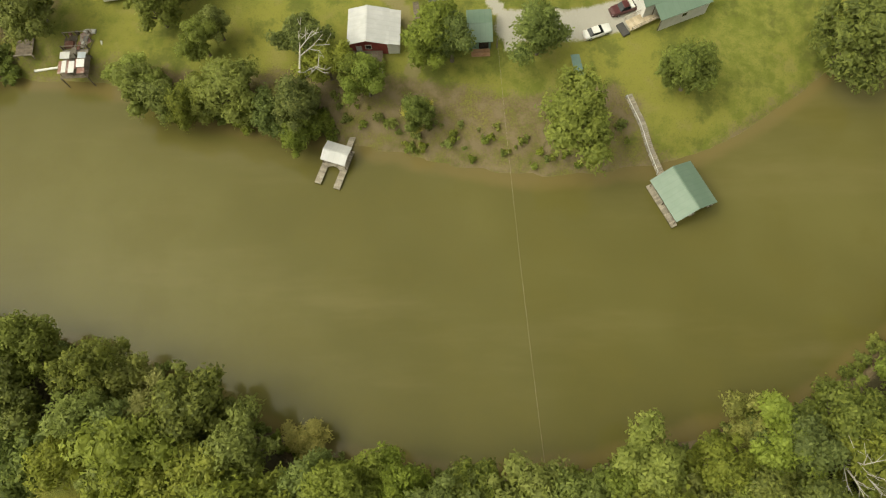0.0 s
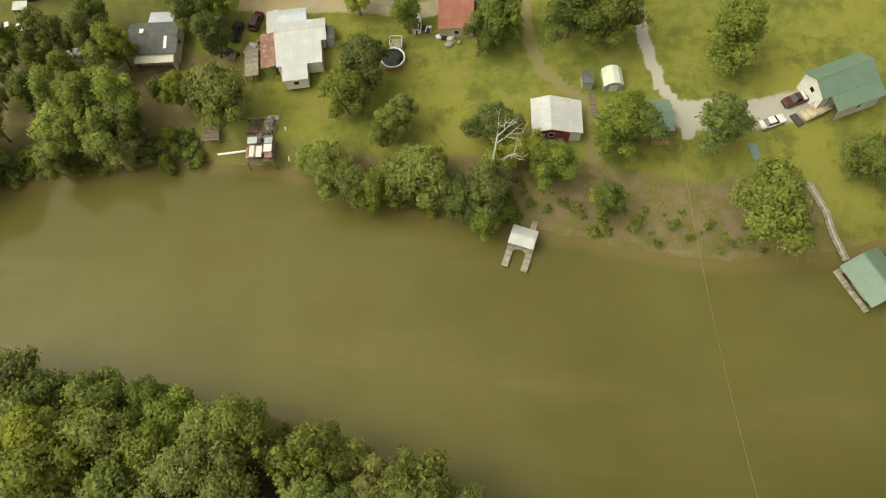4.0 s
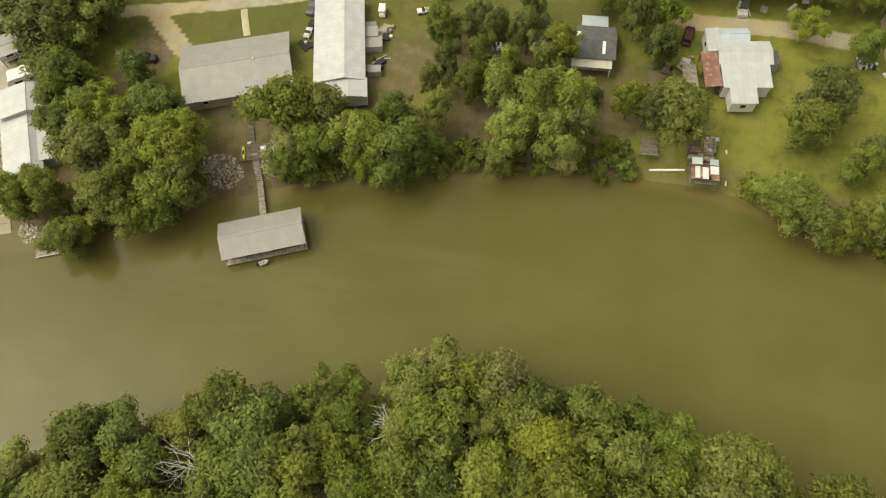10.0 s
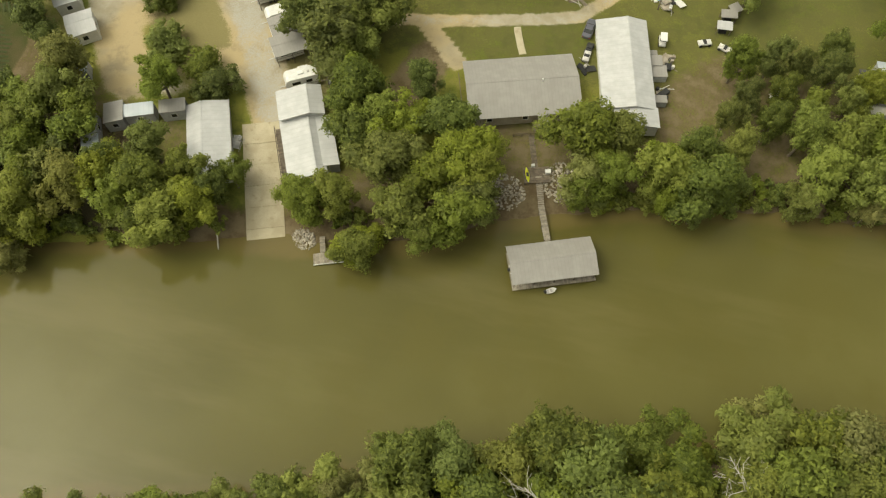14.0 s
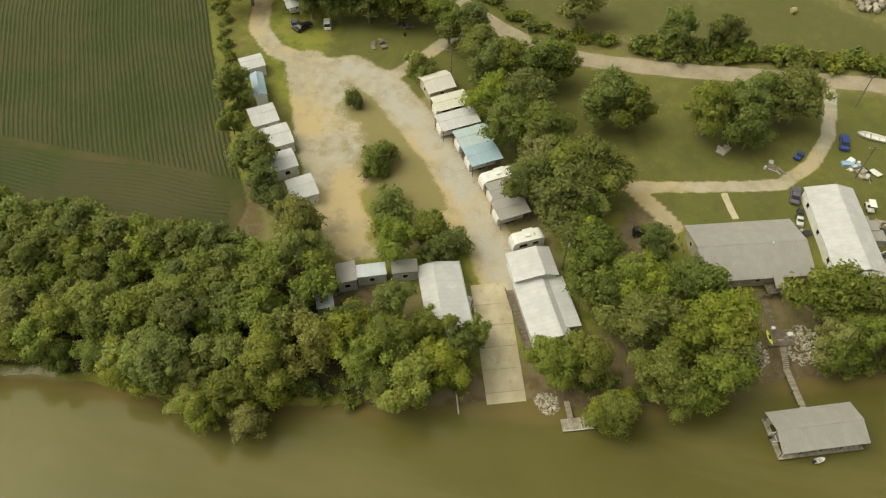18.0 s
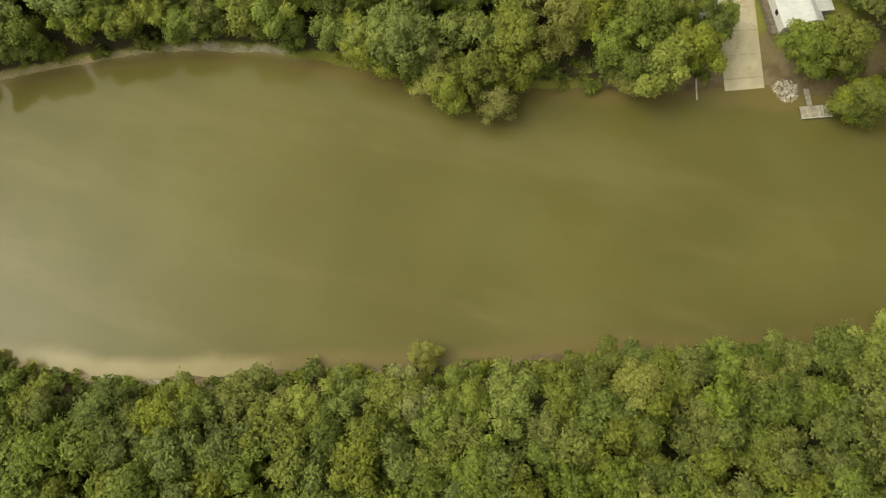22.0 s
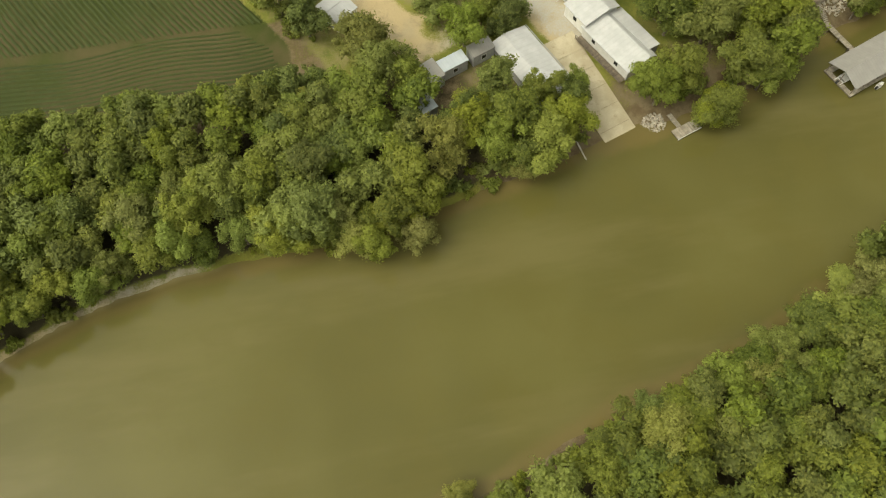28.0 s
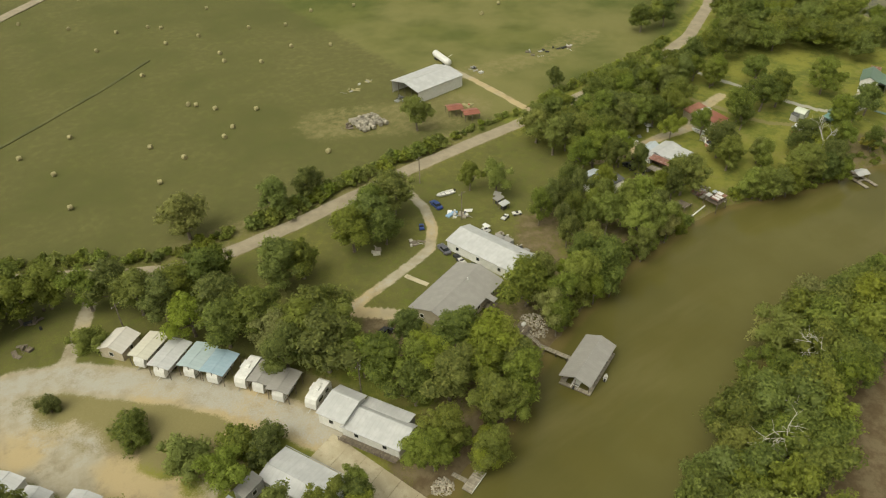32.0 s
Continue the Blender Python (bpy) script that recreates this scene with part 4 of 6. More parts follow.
for x in np.arange(22, 190, 6.5):
    for y in np.arange(60, 230, 6.5):
        px, py = x + rng.uniform(-2.5, 2.5), y + rng.uniform(-2.5, 2.5)
        road_y = float(np.interp(px, ROAD[0::2], ROAD[1::2]))
        shore_d = py - float(north_shore(px))
        open_lawn = math.hypot((px - 22) / 30, (py - 98) / 22) < 1 or (px < 70 and py < 88) or abs(py - road_y) < 12 or py > road_y + 30
        if shore_d > 8 and px < 98 and not open_lawn and (wobble(px, py, 0.05, 5.0) > -0.25 or px > 100):
            deep.append((px, py, rng.uniform(4.0, 6.0), rng.uniform(0.8, 1.1)))
for x in np.arange(-78, 4, 6.4):
    for y in np.arange(106, 131, 6.0):
        px, py = x + rng.uniform(-2.5, 2.5), y + rng.uniform(-2.5, 2.5)
        if float(to_line(px, py, DIRT_D)) > 5 and float(to_line(px, py, DIRT)) > 5 and float(to_line(px, py, GRAVEL_C)) > 6 and float(np.interp(px, ROAD[0::2], ROAD[1::2])) - py > 6:
            plant(OAKS[rng.integers(6)] if rng.random() < 0.8 else BRIGHTS[rng.integers(3)], px, py, rng.uniform(3.6, 5.4), rng.uniform(0.85, 1.1))
joined_wood("woods", deep, "dense mixed green broad-leaved river woods")
joined_wood("woods", deep_west, "thick green river woods on the far bank", (0.0, 0.65), 0)
joined_wood("woods", deep_north, "dark dense woods between the river and the crop field", (0.1, 0.95), 0)


def shrubs(name, rows, label):
    """Low bank growth, joined: rows of x, y, radius."""
    vs, qs, ts, tone, n = [], [], [], [], 0
    kinds = [crown_arrays(np.random.default_rng(300 + k), 1.0, 0.55, 0.6, 6, 240, 0.20, 0.72) for k in range(4)]
    for x, y, r in rows:
        v, q, t, _, _, _ = kinds[rng.integers(4)]
        a = rng.uniform(0, 6.28)
        rot = np.array([[math.cos(a), -math.sin(a), 0], [math.sin(a), math.cos(a), 0], [0, 0, 1]])
        vs.append((v @ rot.T) * r + [x, y - float(shift(x, y)), max(ground_z(x, y), 0) - 0.1])
        qs.append(q + n)
        ts.append(t + n)
        tone.append(np.full(len(v), rng.uniform(0.2, 1.0)))
        n += len(v)
    me = mesh_arrays(name, np.vstack(vs), np.vstack(qs), np.vstack(ts), LEAF["woods"], np.concatenate(tone))
    return tagged(new(name, me), label, "shrubs", kind="stuff")


rows_ = []
for x in np.arange(-300, 92, 1.1):
    rows_.append((x, float(south_shore(x)) - rng.uniform(-0.8, 1.5) - (1.2 if x < -150 else 0.0), rng.uniform(0.9, 2.0)))
for a, b, d in ((-250, -192, 1.3), (-172, -148, 1.2), (-134, -75, 0.8), (-56, -19, 0.6), (-310, -250, 6.0)):
    for x in np.arange(a, b, d):
        rows_.append((x, float(north_shore(x)) + rng.uniform(-0.4, 3.0), rng.uniform(1.0, 2.5)))
for x in np.arange(-22, 30, 1.0):
    rows_.append((x, float(north_shore(x)) + rng.uniform(0.4, 6.5), rng.uniform(0.4, 1.3)))
shrubs("bank_shrubs", rows_, "low leafy shrubs and vines along the river banks")
# hedge and scrub beside the road
rows_ = []
for x in np.arange(-172, -104, 0.7):
    rows_.append((x, float(np.interp(x, ROAD[0::2], ROAD[1::2])) + rng.uniform(4.5, 8.0), rng.uniform(1.8, 3.2)))
for x in np.arange(-100, 20, 1.1):
    rows_.append((x, float(np.interp(x, ROAD[0::2], ROAD[1::2])) + rng.uniform(4.5, 8.5), rng.uniform(0.8, 2.4) * (1 if x > -55 else 0.75 if x < -72 else 0.3)))
for x in np.arange(-310, -176, 1.4):
    rows_.append((x, float(np.interp(x, ROAD[0::2], ROAD[1::2])) + rng.uniform(5, 9), rng.uniform(1.2, 2.6)))
for y in np.arange(66, 135, 1.6):
    rows_.append((float(crop_east(y)) + rng.uniform(1.0, 4.0), y, rng.uniform(0.8, 1.9)))
shrubs("hedgerow", rows_, "unkempt green hedgerow along the road and field edge")


# ---- buildings ----
def window(parent, x, y, z, w, h, axis, side):
    """A window on a wall: axis 0 faces along x, 1 along y; side is the way out."""
    f, g = Geo(), Geo()
    a, b = (0.0, 0.05 * side) if side > 0 else (0.05 * side, 0.0)

    def plate(geo, u0, u1, z0, z1, o0, o1):
        geo.box(x + o0, x + o1, y + u0, y + u1, z0, z1) if axis == 0 else geo.box(x + u0, x + u1, y + o0, y + o1, z0, z1)
    t = 0.09
    for u0, u1, z0, z1 in ((-w / 2 - t, w / 2 + t, z - t, z), (-w / 2 - t, w / 2 + t, z + h, z + h + t), (-w / 2 - t, -w / 2, z, z + h), (w / 2, w / 2 + t, z, z + h)):
        plate(f, u0, u1, z0, z1, a, b)
    plate(g, -w / 2, w / 2, z, z + h, a * 0.5, b * 0.5)
    win = part("window", f, TRIM, parent, "white window frame")
    part("pane", g, GLASS, win, "dark reflecting glass")


def section(parent, x, y, turn, L, W, eave, rise, ridge, walls, roofs, over=0.35, base=-0.3, off=0.0, open_sides="", openings=True):
    """A roofed block on a house: four walls, two roof slopes, ridge cap and bargeboards. ridge: "x", "y", or "lean+x" and so on for one slope falling that way."""
    block = new("wing")
    block.empty_display_size = 0.3
    block.parent, block.matrix_basis = parent, pose(x, y, 0, 0, 0, turn)
    hx, hy, t = L / 2, W / 2, 0.16
    lean = ridge[4:] if ridge.startswith("lean") else ""

    def top(px, py):
        if lean:
            u = {"+x": px / hx, "-x": -px / hx, "+y": py / hy, "-y": -py / hy}[lean]
            return eave + rise * (1 - u) / 2
        u, h = (py, hy) if ridge == "x" else (px, hx)
        return eave + rise * (1 - abs(u - off) / (h - off if u > off else h + off))
    for key, (x0, x1, y0, y1) in (("w", (-hx, -hx + t, -hy, hy)), ("e", (hx - t, hx, -hy, hy)), ("s", (-hx + t, hx - t, -hy, -hy + t)), ("n", (-hx + t, hx - t, hy - t, hy))):
        if key in open_sides:
            continue
        along_x = key in "sn"
        ends = [x0, x1] if along_x else [y0, y1]
        if not lean and ((ridge == "y" and along_x) or (ridge == "x" and not along_x)):
            ends = [ends[0], off, ends[1]]
        g, n = Geo(), len(ends)
        rows = []
        for side in (0, 1):
            for k in ends:
                px, py = (k, (y0, y1)[side]) if along_x else ((x0, x1)[side], k)
                rows += [(px, py, base), (px, py, top(px, py) - 0.03)]
        lo = [2 * k for k in range(n)]
        hi = [2 * k + 1 for k in range(n)]
        s = 2 * n
        faces = [tuple(lo) + tuple(hi[::-1]), tuple(k + s for k in lo[::-1]) + tuple(k + s for k in hi)]
        faces += [(hi[k], hi[k + 1], hi[k + 1] + s, hi[k] + s) for k in range(n - 1)] + [(lo[0], hi[0], hi[0] + s, lo[0] + s), (lo[-1], lo[-1] + s, hi[-1] + s, hi[-1])]
        wall = part("wall", g.add(rows, faces), walls, block)
        if openings:
            long_ = L if along_x else W
            px, py = ((0, (y0, y1)[key == "n"]) if along_x else ((x0, x1)[key == "e"], 0))
            side = 1 if key in "ne" else -1
            if long_ > 3.2 and eave > 2.0:
                for k in range(max(1, int(long_ / 5.2))):
                    u = (k + 0.5) / max(1, int(long_ / 5.2)) * long_ - long_ / 2
                    window(wall, px + (u if along_x else 0), py + (0 if along_x else u), max(0.9, eave - 1.7), 0.9, 0.95, 1 if along_x else 0, side)
    if open_sides:
        post = Geo()
        post.box(-0.06, 0.06, -0.06, 0.06, base, eave + 0.02)
        me = post.mesh("post", PLANK_DARK)
        nx, ny = max(1, round(L / 3.2)), max(1, round(W / 3.2))
        spots = {(-hx + 0.1 + (L - 0.2) * i / nx, s) for i in range(nx + 1) for s in (-hy + 0.1, hy - 0.1)} | {(s, -hy + 0.1 + (W - 0.2) * j / ny) for j in range(ny + 1) for s in (-hx + 0.1, hx - 0.1)}
        for px, py in sorted(spots):
            piece("post", me, block, pose(px, py, 0))
    o, th = over, 0.09
    if lean:
        pts = [(-hx - o, -hy - o), (hx + o, -hy - o), (hx + o, hy + o), (-hx - o, hy + o)]
        part("roof_panel", Geo().slab([(a, b, top(a, b) + th) for a, b in pts], th), roofs[0 if lean[1] == "y" else 1], block)
    elif ridge == "x":
        for y0, y1 in ((-hy - o, off), (off, hy + o)):
            part("roof_panel", Geo().slab([(a, b, top(a, b) + th) for a, b in ((-hx - o, y0), (hx + o, y0), (hx + o, y1), (-hx - o, y1))], th), roofs[0], block)
        part("ridge_cap", Geo().box(-hx - o, hx + o, off - 0.16, off + 0.16, eave + rise + th - 0.06, eave + rise + th + 0.035), roofs[0], block)
    else:
        for x0, x1 in ((-hx - o, off), (off, hx + o)):
            part("roof_panel", Geo().slab([(a, b, top(a, b) + th) for a, b in ((x0, -hy - o), (x1, -hy - o), (x1, hy + o), (x0, hy + o))], th), roofs[1], block)
        part("ridge_cap", Geo().box(off - 0.16, off + 0.16, -hy - o, hy + o, eave + rise + th - 0.06, eave + rise + th + 0.035), roofs[1], block)
    return block


def house(name, x, y, turn, label, category="house", z=None, group=""):
    return tagged(empty(name, x, y, ground_z(x, y) if z is None else z, turn), label, category, group)


def door(block, x, y, axis, side, material=TRIM, w=0.95):
    g = Geo()
    a, b = (0, 0.06) if side > 0 else (-0.06, 0)
    g.box(x + a, x + b, y - w / 2, y + w / 2, 0.02, 2.05) if axis == 0 else g.box(x - w / 2, x + w / 2, y + a, y + b, 0.02, 2.05)
    d = part("door", g, material, block, "plain door")
    h = Geo().box(x + a * 1.7, x + b * 1.7, y + w / 2 - 0.16, y + w / 2 - 0.1, 0.95, 1.05) if axis == 0 else Geo().box(x + w / 2 - 0.16, x + w / 2 - 0.1, y + a * 1.7, y + b * 1.7, 0.95, 1.05)
    part("handle", h, STEEL, d)


def planks(parent, x0, x1, y0, y1, z, material=PLANK, across="x", width=0.2, thick=0.05, name="plank"):
    """Deck boards, each of its own, over the rectangle; across: the way that the boards run."""
    long_, total = (x1 - x0, y1 - y0) if across == "x" else (y1 - y0, x1 - x0)
    n = max(1, int(total / width))
    w = total / n
    me = Geo().box(-long_ / 2, long_ / 2, -w / 2 + 0.012, w / 2 - 0.012, -thick, 0).mesh(name, material)
    for k in range(n):
        u = (k + 0.5) * w
        m = pose((x0 + x1) / 2, y0 + u, z + rng.uniform(-0.008, 0.008), 0, 0, rng.uniform(-0.4, 0.4)) if across == "x" else pose(x0 + u, (y0 + y1) / 2, z + rng.uniform(-0.008, 0.008), 0, 0, 90 + rng.uniform(-0.4, 0.4))
        piece(name, me, parent, m)


def railing(parent, pts, z, material=PLANK_DARK, high=1.0):
    for (ax, ay), (bx, by) in zip(pts, pts[1:]):
        n = max(1, round(math.hypot(bx - ax, by - ay) / 1.5))
        for k in range(n + 1):
            px, py = ax + (bx - ax) * k / n, ay + (by - ay) * k / n
            part("rail_post", Geo().box(px - 0.05, px + 0.05, py - 0.05, py + 0.05, z, z + high), material, parent)
        for h in (0.5, high):
            part("rail", Geo().tube((ax, ay, z + h), (bx, by, z + h), 0.05, n=4), material, parent)


# red cabin with a deck
red = house("cabin", -12.2, 71.3, 0, "red cabin with a white metal roof and a wooden deck")
cab = section(red, -0.9, 0, 0, 6.2, 6.2, 3.0, 0.9, "y", WALL_RED, WHITE_ROOF, off=-0.2)
section(red, 3.2, 0, 0, 1.9, 6.2, 2.5, 0.45, "lean+x", WALL_WHITE, WHITE_ROOF, over=0.25)
door(cab, -1.6, -3.1, 1, -1)
planks(red, -4.1, 1.4, -5.9, -3.15, 0.75, PLANK_DARK, "y")
railing(red, [(-4.1, -3.2), (-4.1, -5.9), (0.6, -5.9)], 0.75)
for k in range(4):
    part("step", Geo().box(0.6, 1.5, -6.2 - 0.28 * k, -5.92 - 0.28 * k, 0.45 - 0.18 * k, 0.6 - 0.18 * k), PLANK, red)

# green-roofed shed by the gravel track
gs = house("shed", 5.3, 71.6, 2, "small green shed with a green metal roof and open front", "shed")
section(gs, 0, 0, 0, 3.5, 5.6, 2.4, 0.8, "x", WALL_GREEN, GREEN_ROOF, openings=False)
# no real opening: a dark plate on the wall gives the shade inside
part("doorway", Geo().box(-0.2, 1.4, -2.83, -2.79, 0, 2.0), GLASS, gs, "flat dark panel painted as the shaded doorway")
planks(gs, -1.5, 1.6, -4.4, -2.9, 0.15, surf("red_brown_plank", (0.30, 0.16, 0.08), (0.36, 0.22, 0.13), 1.5, 0.85), "x")

# lean-to under the tree, and the board walk beside the cabin
lt = house("lean_to", 0.4, 71.8, 3, "small lean-to with a teal metal roof under a tree", "shed")
section(lt, 0, 0, 0, 3.4, 2.8, 2.1, 0.4, "lean-y", WALL_GREEN, [ribbed("teal_roof", (0.13, 0.27, 0.24), (0.17, 0.32, 0.28), 0)] * 2, over=0.2, open_sides="ws", openings=False)
bw = house("boardwalk", -5.2, 74.6, 6, "narrow dark board walk between cabin and sheds", "boardwalk")
planks(bw, -0.5, 0.5, -4.0, 3.6, 0.12, PLANK_DARK, "x", 0.3)
tarp = house("tarp", 21.4, 65.1, 12, "faded teal tarpaulin spread on the grass", "tarpaulin")
part("cloth", Geo().slab([(-0.8, -2.2, 0.16), (0.7, -2.3, 0.14), (0.85, 2.0, 0.2), (-0.6, 2.2, 0.24)], 0.05), paint("teal_tarp", (0.12, 0.19, 0.165), 0.7), tarp)

rs = house("shed", 50.6, 83.0, 20, "small old shed with a rusty red sheet roof", "shed")
section(rs, 0, 0, 0, 3.4, 3.2, 2.0, 0.5, "y", PLANK_DARK, RUST_ROOF, over=0.2, openings=False)

# white house with a green roof
gh = house("house", 36.6, 77.0, 22, "white two-storey house with a pale green metal roof")
main = section(gh, 0, 1.2, 0, 10.4, 5.4, 4.2, 1.5, "x", WALL_WHITE, GREEN_ROOF, off=0.2)
section(gh, 0.8, -2.9, 0, 8.8, 2.7, 3.2, 0.85, "lean-y", WALL_WHITE, GREEN_ROOF, over=0.3, open_sides="w")
door(main, -5.2, 0.6, 0, -1)
pg = house("ramp_deck", 32.4, 73.4, 27, "pale wooden entrance ramp with cross boards and hand rails", "deck")
planks(pg, -2.8, 2.4, -1.05, 1.05, 0.85, surf("new_plank", (0.42, 0.34, 0.23), (0.52, 0.44, 0.32), 1.4, 0.8, vary=0.2), "y", 0.42)
railing(pg, [(-2.8, -1.1), (2.4, -1.1)], 0.85, PLANK)
railing(pg, [(-2.8, 1.1), (2.4, 1.1)], 0.85, PLANK)
part("pit", Geo().box(-4.2, -2.95, -1.1, 1.3, 0.02, 0.35), surf("dark_crate", (0.035, 0.035, 0.035), (0.06, 0.055, 0.05)), pg, "black slatted crate")


def gambrel(name, x, y, turn, L, W, eave, label, roofs, walls):
    ob = house(name, x, y, turn, label, "shed")
    hx, hy = L / 2, W / 2
    prof = [(-hx - 0.12, eave), (-hx * 0.62, eave + 0.75), (0, eave + 1.05), (hx * 0.62, eave + 0.75), (hx + 0.12, eave)]
    for y0, y1 in ((-hy, -hy + 0.1), (hy - 0.1, hy)):
        pts = [(-hx, 0), (hx, 0), (hx, eave)] + [(a * 0.98, b - 0.02) for a, b in prof[3:0:-1]] + [(-hx, eave)]
        g, n = Geo(), len(pts)
        g.add([(a, y0, b) for a, b in pts] + [(a, y1, b) for a, b in pts], [tuple(range(n)), tuple(range(2 * n - 1, n - 1, -1))] + [(i, i + n, (i + 1) % n + n, (i + 1) % n) for i in range(n)])
        part("end_wall", g, walls, ob)
    for s in (-1, 1):
        part("side_wall", Geo().box(min(s * hx, s * (hx - 0.1)), max(s * hx, s * (hx - 0.1)), -hy + 0.1, hy - 0.1, 0, eave), walls, ob)
    for (a0, b0), (a1, b1) in zip(prof, prof[1:]):
        part("roof_panel", Geo().slab([(a0, -hy - 0.12, b0 + 0.06), (a1, -hy - 0.12, b1 + 0.06), (a1, hy + 0.12, b1 + 0.06), (a0, hy + 0.12, b0 + 0.06)], 0.06), roofs[1], ob)
    part("door", Geo().box(-0.7, 0.7, -hy - 0.05, -hy - 0.003, 0.05, 1.8), TRIM, ob, "pale double door")
    return ob


gambrel("garden_shed", -1.9, 80.1, 4, 3.3, 3.6, 1.7, "pale green and white barn-roofed garden shed", [None, ribbed("pale_green_roof", (0.52, 0.56, 0.46), (0.60, 0.63, 0.55), 1)], surf("grey_green_wall", (0.30, 0.33, 0.28), (0.36, 0.39, 0.33)))
ds = house("tool_shed", -6.3, 79.8, 3, "small grey shed with a dark flat roof", "shed")
section(ds, 0, 0, 0, 1.8, 2.1, 1.9, 0.3, "lean-y", WALL_GREY, DARK_ROOF, over=0.12, openings=False)

# white house of several wings with a rusted lean-to
wh = house("house", -58.4, 88.5, 7.5, "white house of several wings with a rusted lean-to roof")
section(wh, 0.4, 1.7, 0, 8.8, 4.4, 2.7, 0.55, "x", WALL_WHITE, WHITE_ROOF)
section(wh, 0.0, -3.3, 0, 8.0, 4.6, 2.7, 0.35, "lean-y", WALL_WHITE, WHITE_ROOF, over=0.2)
for px, py, w, d in ((2.1, -3.4, 0.5, 0.16), (2.3, -3.0, 0.16, 0.5), (2.5, -4.2, 0.3, 0.14), (0.6, -3.1, 0.16, 0.16)):
    part("roof_tear", Geo().slab([(px - w, py - d, 2.93 + 0.076 * (-3.3 - py) * -1), (px + w, py - d, 2.93 + 0.076 * (-3.3 - py) * -1), (px + w, py + d, 2.95 - 0.076 * (-3.3 - py)), (px - w, py + d, 2.95 - 0.076 * (-3.3 - py))], 0.05), DARK_ROOF[0], wh, "dark torn patch")
section(wh, -0.9, -7.2, 0, 4.2, 3.0, 2.4, 0.3, "lean-y", WALL_WHITE, WHITE_ROOF, over=0.2)
section(wh, -5.7, -1.5, 0, 2.5, 7.4, 2.2, 0.35, "lean-x", PLANK_DARK, RUST_ROOF, over=0.12, open_sides="wsn", openings=False)
section(wh, -0.9, 5.6, 0, 4.9, 3.0, 2.6, 0.7, "x", WALL_WHITE, PALE_BLUE_ROOF, over=0.2)
section(wh, -4.6, 4.7, 0, 2.1, 4.8, 2.5, 0.3, "lean-x", WALL_WHITE, WHITE_ROOF, over=0.15)
section(wh, 5.7, 1.0, 0, 1.4, 3.0, 2.2, 0.2, "lean+x", WALL_GREY, DARK_ROOF, over=0.1, openings=False)
frame_ob = house("timber_rack", -67.0, 84.5, 7, "rough timber rack stacked with boards beside the house", "rack")
planks(frame_ob, -1.3, 1.2, -3.2, 3.0, 1.6, PLANK, "x", 0.55)
for px, py in ((-1.2, -3.1), (1.1, -3.1), (-1.2, 2.9), (1.1, 2.9), (-1.2, 0), (1.1, 0)):
    part("post", Geo().box(px - 0.06, px + 0.06, py - 0.06, py + 0.06, -0.2, 1.6), PLANK_DARK, frame_ob)

# mobile home with a dark roof
mh = house("mobile_home", -85.4, 89.0, 2, "mobile home with a dark roof, white skylight strip and white walls")
section(mh, 0, 0, 0, 8.8, 6.6, 2.9, 0.6, "x", WALL_WHITE, DARK_ROOF)
section(mh, 0.9, 5.0, 0, 4.4, 2.4, 2.5, 0.3, "lean+y", WALL_GREY, [PALE_BLUE_ROOF[0]] * 2, over=0.15)
part("skylight", Geo().slab([(2.3, -2.6, 3.165), (2.85, -2.6, 3.165), (2.85, -0.15, 3.61), (2.3, -0.15, 3.61)], 0.05), TRIM, mh, "white skylight strip")
part("vent_box", Geo().box(-2.4, -1.6, 0.6, 1.6, 3.3, 3.75, 0.05), TRIM, mh, "white roof vent")
section(mh, 0.6, -4.3, 0, 7.0, 1.6, 2.3, 0.15, "lean-y", WALL_WHITE, [CREAM_ROOF[0]] * 2, over=0.1, open_sides="ws", openings=False)

# red-roofed workshop
rf = house("workshop", -29.6, 95.5, 1, "workshop with a red metal roof and a white canopy")
section(rf, 0, -1.8, 0, 6.2, 6.0, 2.6, 0.7, "lean-y", WALL_TAN, RED_ROOF, over=0.2)
section(rf, 0.3, 3.0, 0, 7.0, 3.0, 2.8, 0.6, "x", WALL_GREY, WHITE_ROOF, over=0.2, open_sides="wen", openings=False)
section(rf, 1.0, 6.2, 0, 8.0, 3.0, 2.6, 0.5, "lean-y", WALL_TAN, [surf("dull_red_roof", (0.27, 0.115, 0.075), (0.33, 0.15, 0.10))] * 2, over=0.2, openings=False)

# long white house
lw = house("house", -130.4, 84.5, 12, "long low house with a bright white metal roof")
section(lw, 0, 0, 0, 8.6, 19.2, 2.6, 1.0, "y", WALL_WHITE, WHITE_ROOF, off=1.0)
section(lw, 1.2, -11.5, 0, 7.0, 3.6, 2.5, 0.5, "y", WALL_WHITE, WHITE_ROOF, over=0.25, off=0.4)
for k, (px, py, sx, sy, h) in enumerate(((5.6, 1.6, 1.4, 1.2, 2.0), (6.1, -0.6, 1.6, 1.3, 1.8), (6.0, -6.6, 1.2, 0.8, 1.6), (5.6, 4.2, 1.0, 0.5, 1.0))):
    box_ = house("cabinet", -130.4 + px * math.cos(radians(12)) - py * math.sin(radians(12)), 84.5 + px * math.sin(radians(12)) + py * math.cos(radians(12)), 12, "low grey outbuilding with a flat metal lid beside the house", "outbuilding")
    part("body", Geo().box(-sx + 0.05, sx - 0.05, -sy + 0.05, sy - 0.05, -0.1, h - 0.25), WALL_GREY, box_)
    part("lid", Geo().slab([(-sx, -sy, h - 0.18), (sx, -sy, h - 0.25), (sx, sy, h - 0.25), (-sx, sy, h - 0.18)], 0.07), GREY_ROOF[0], box_, "grey sheet lid")

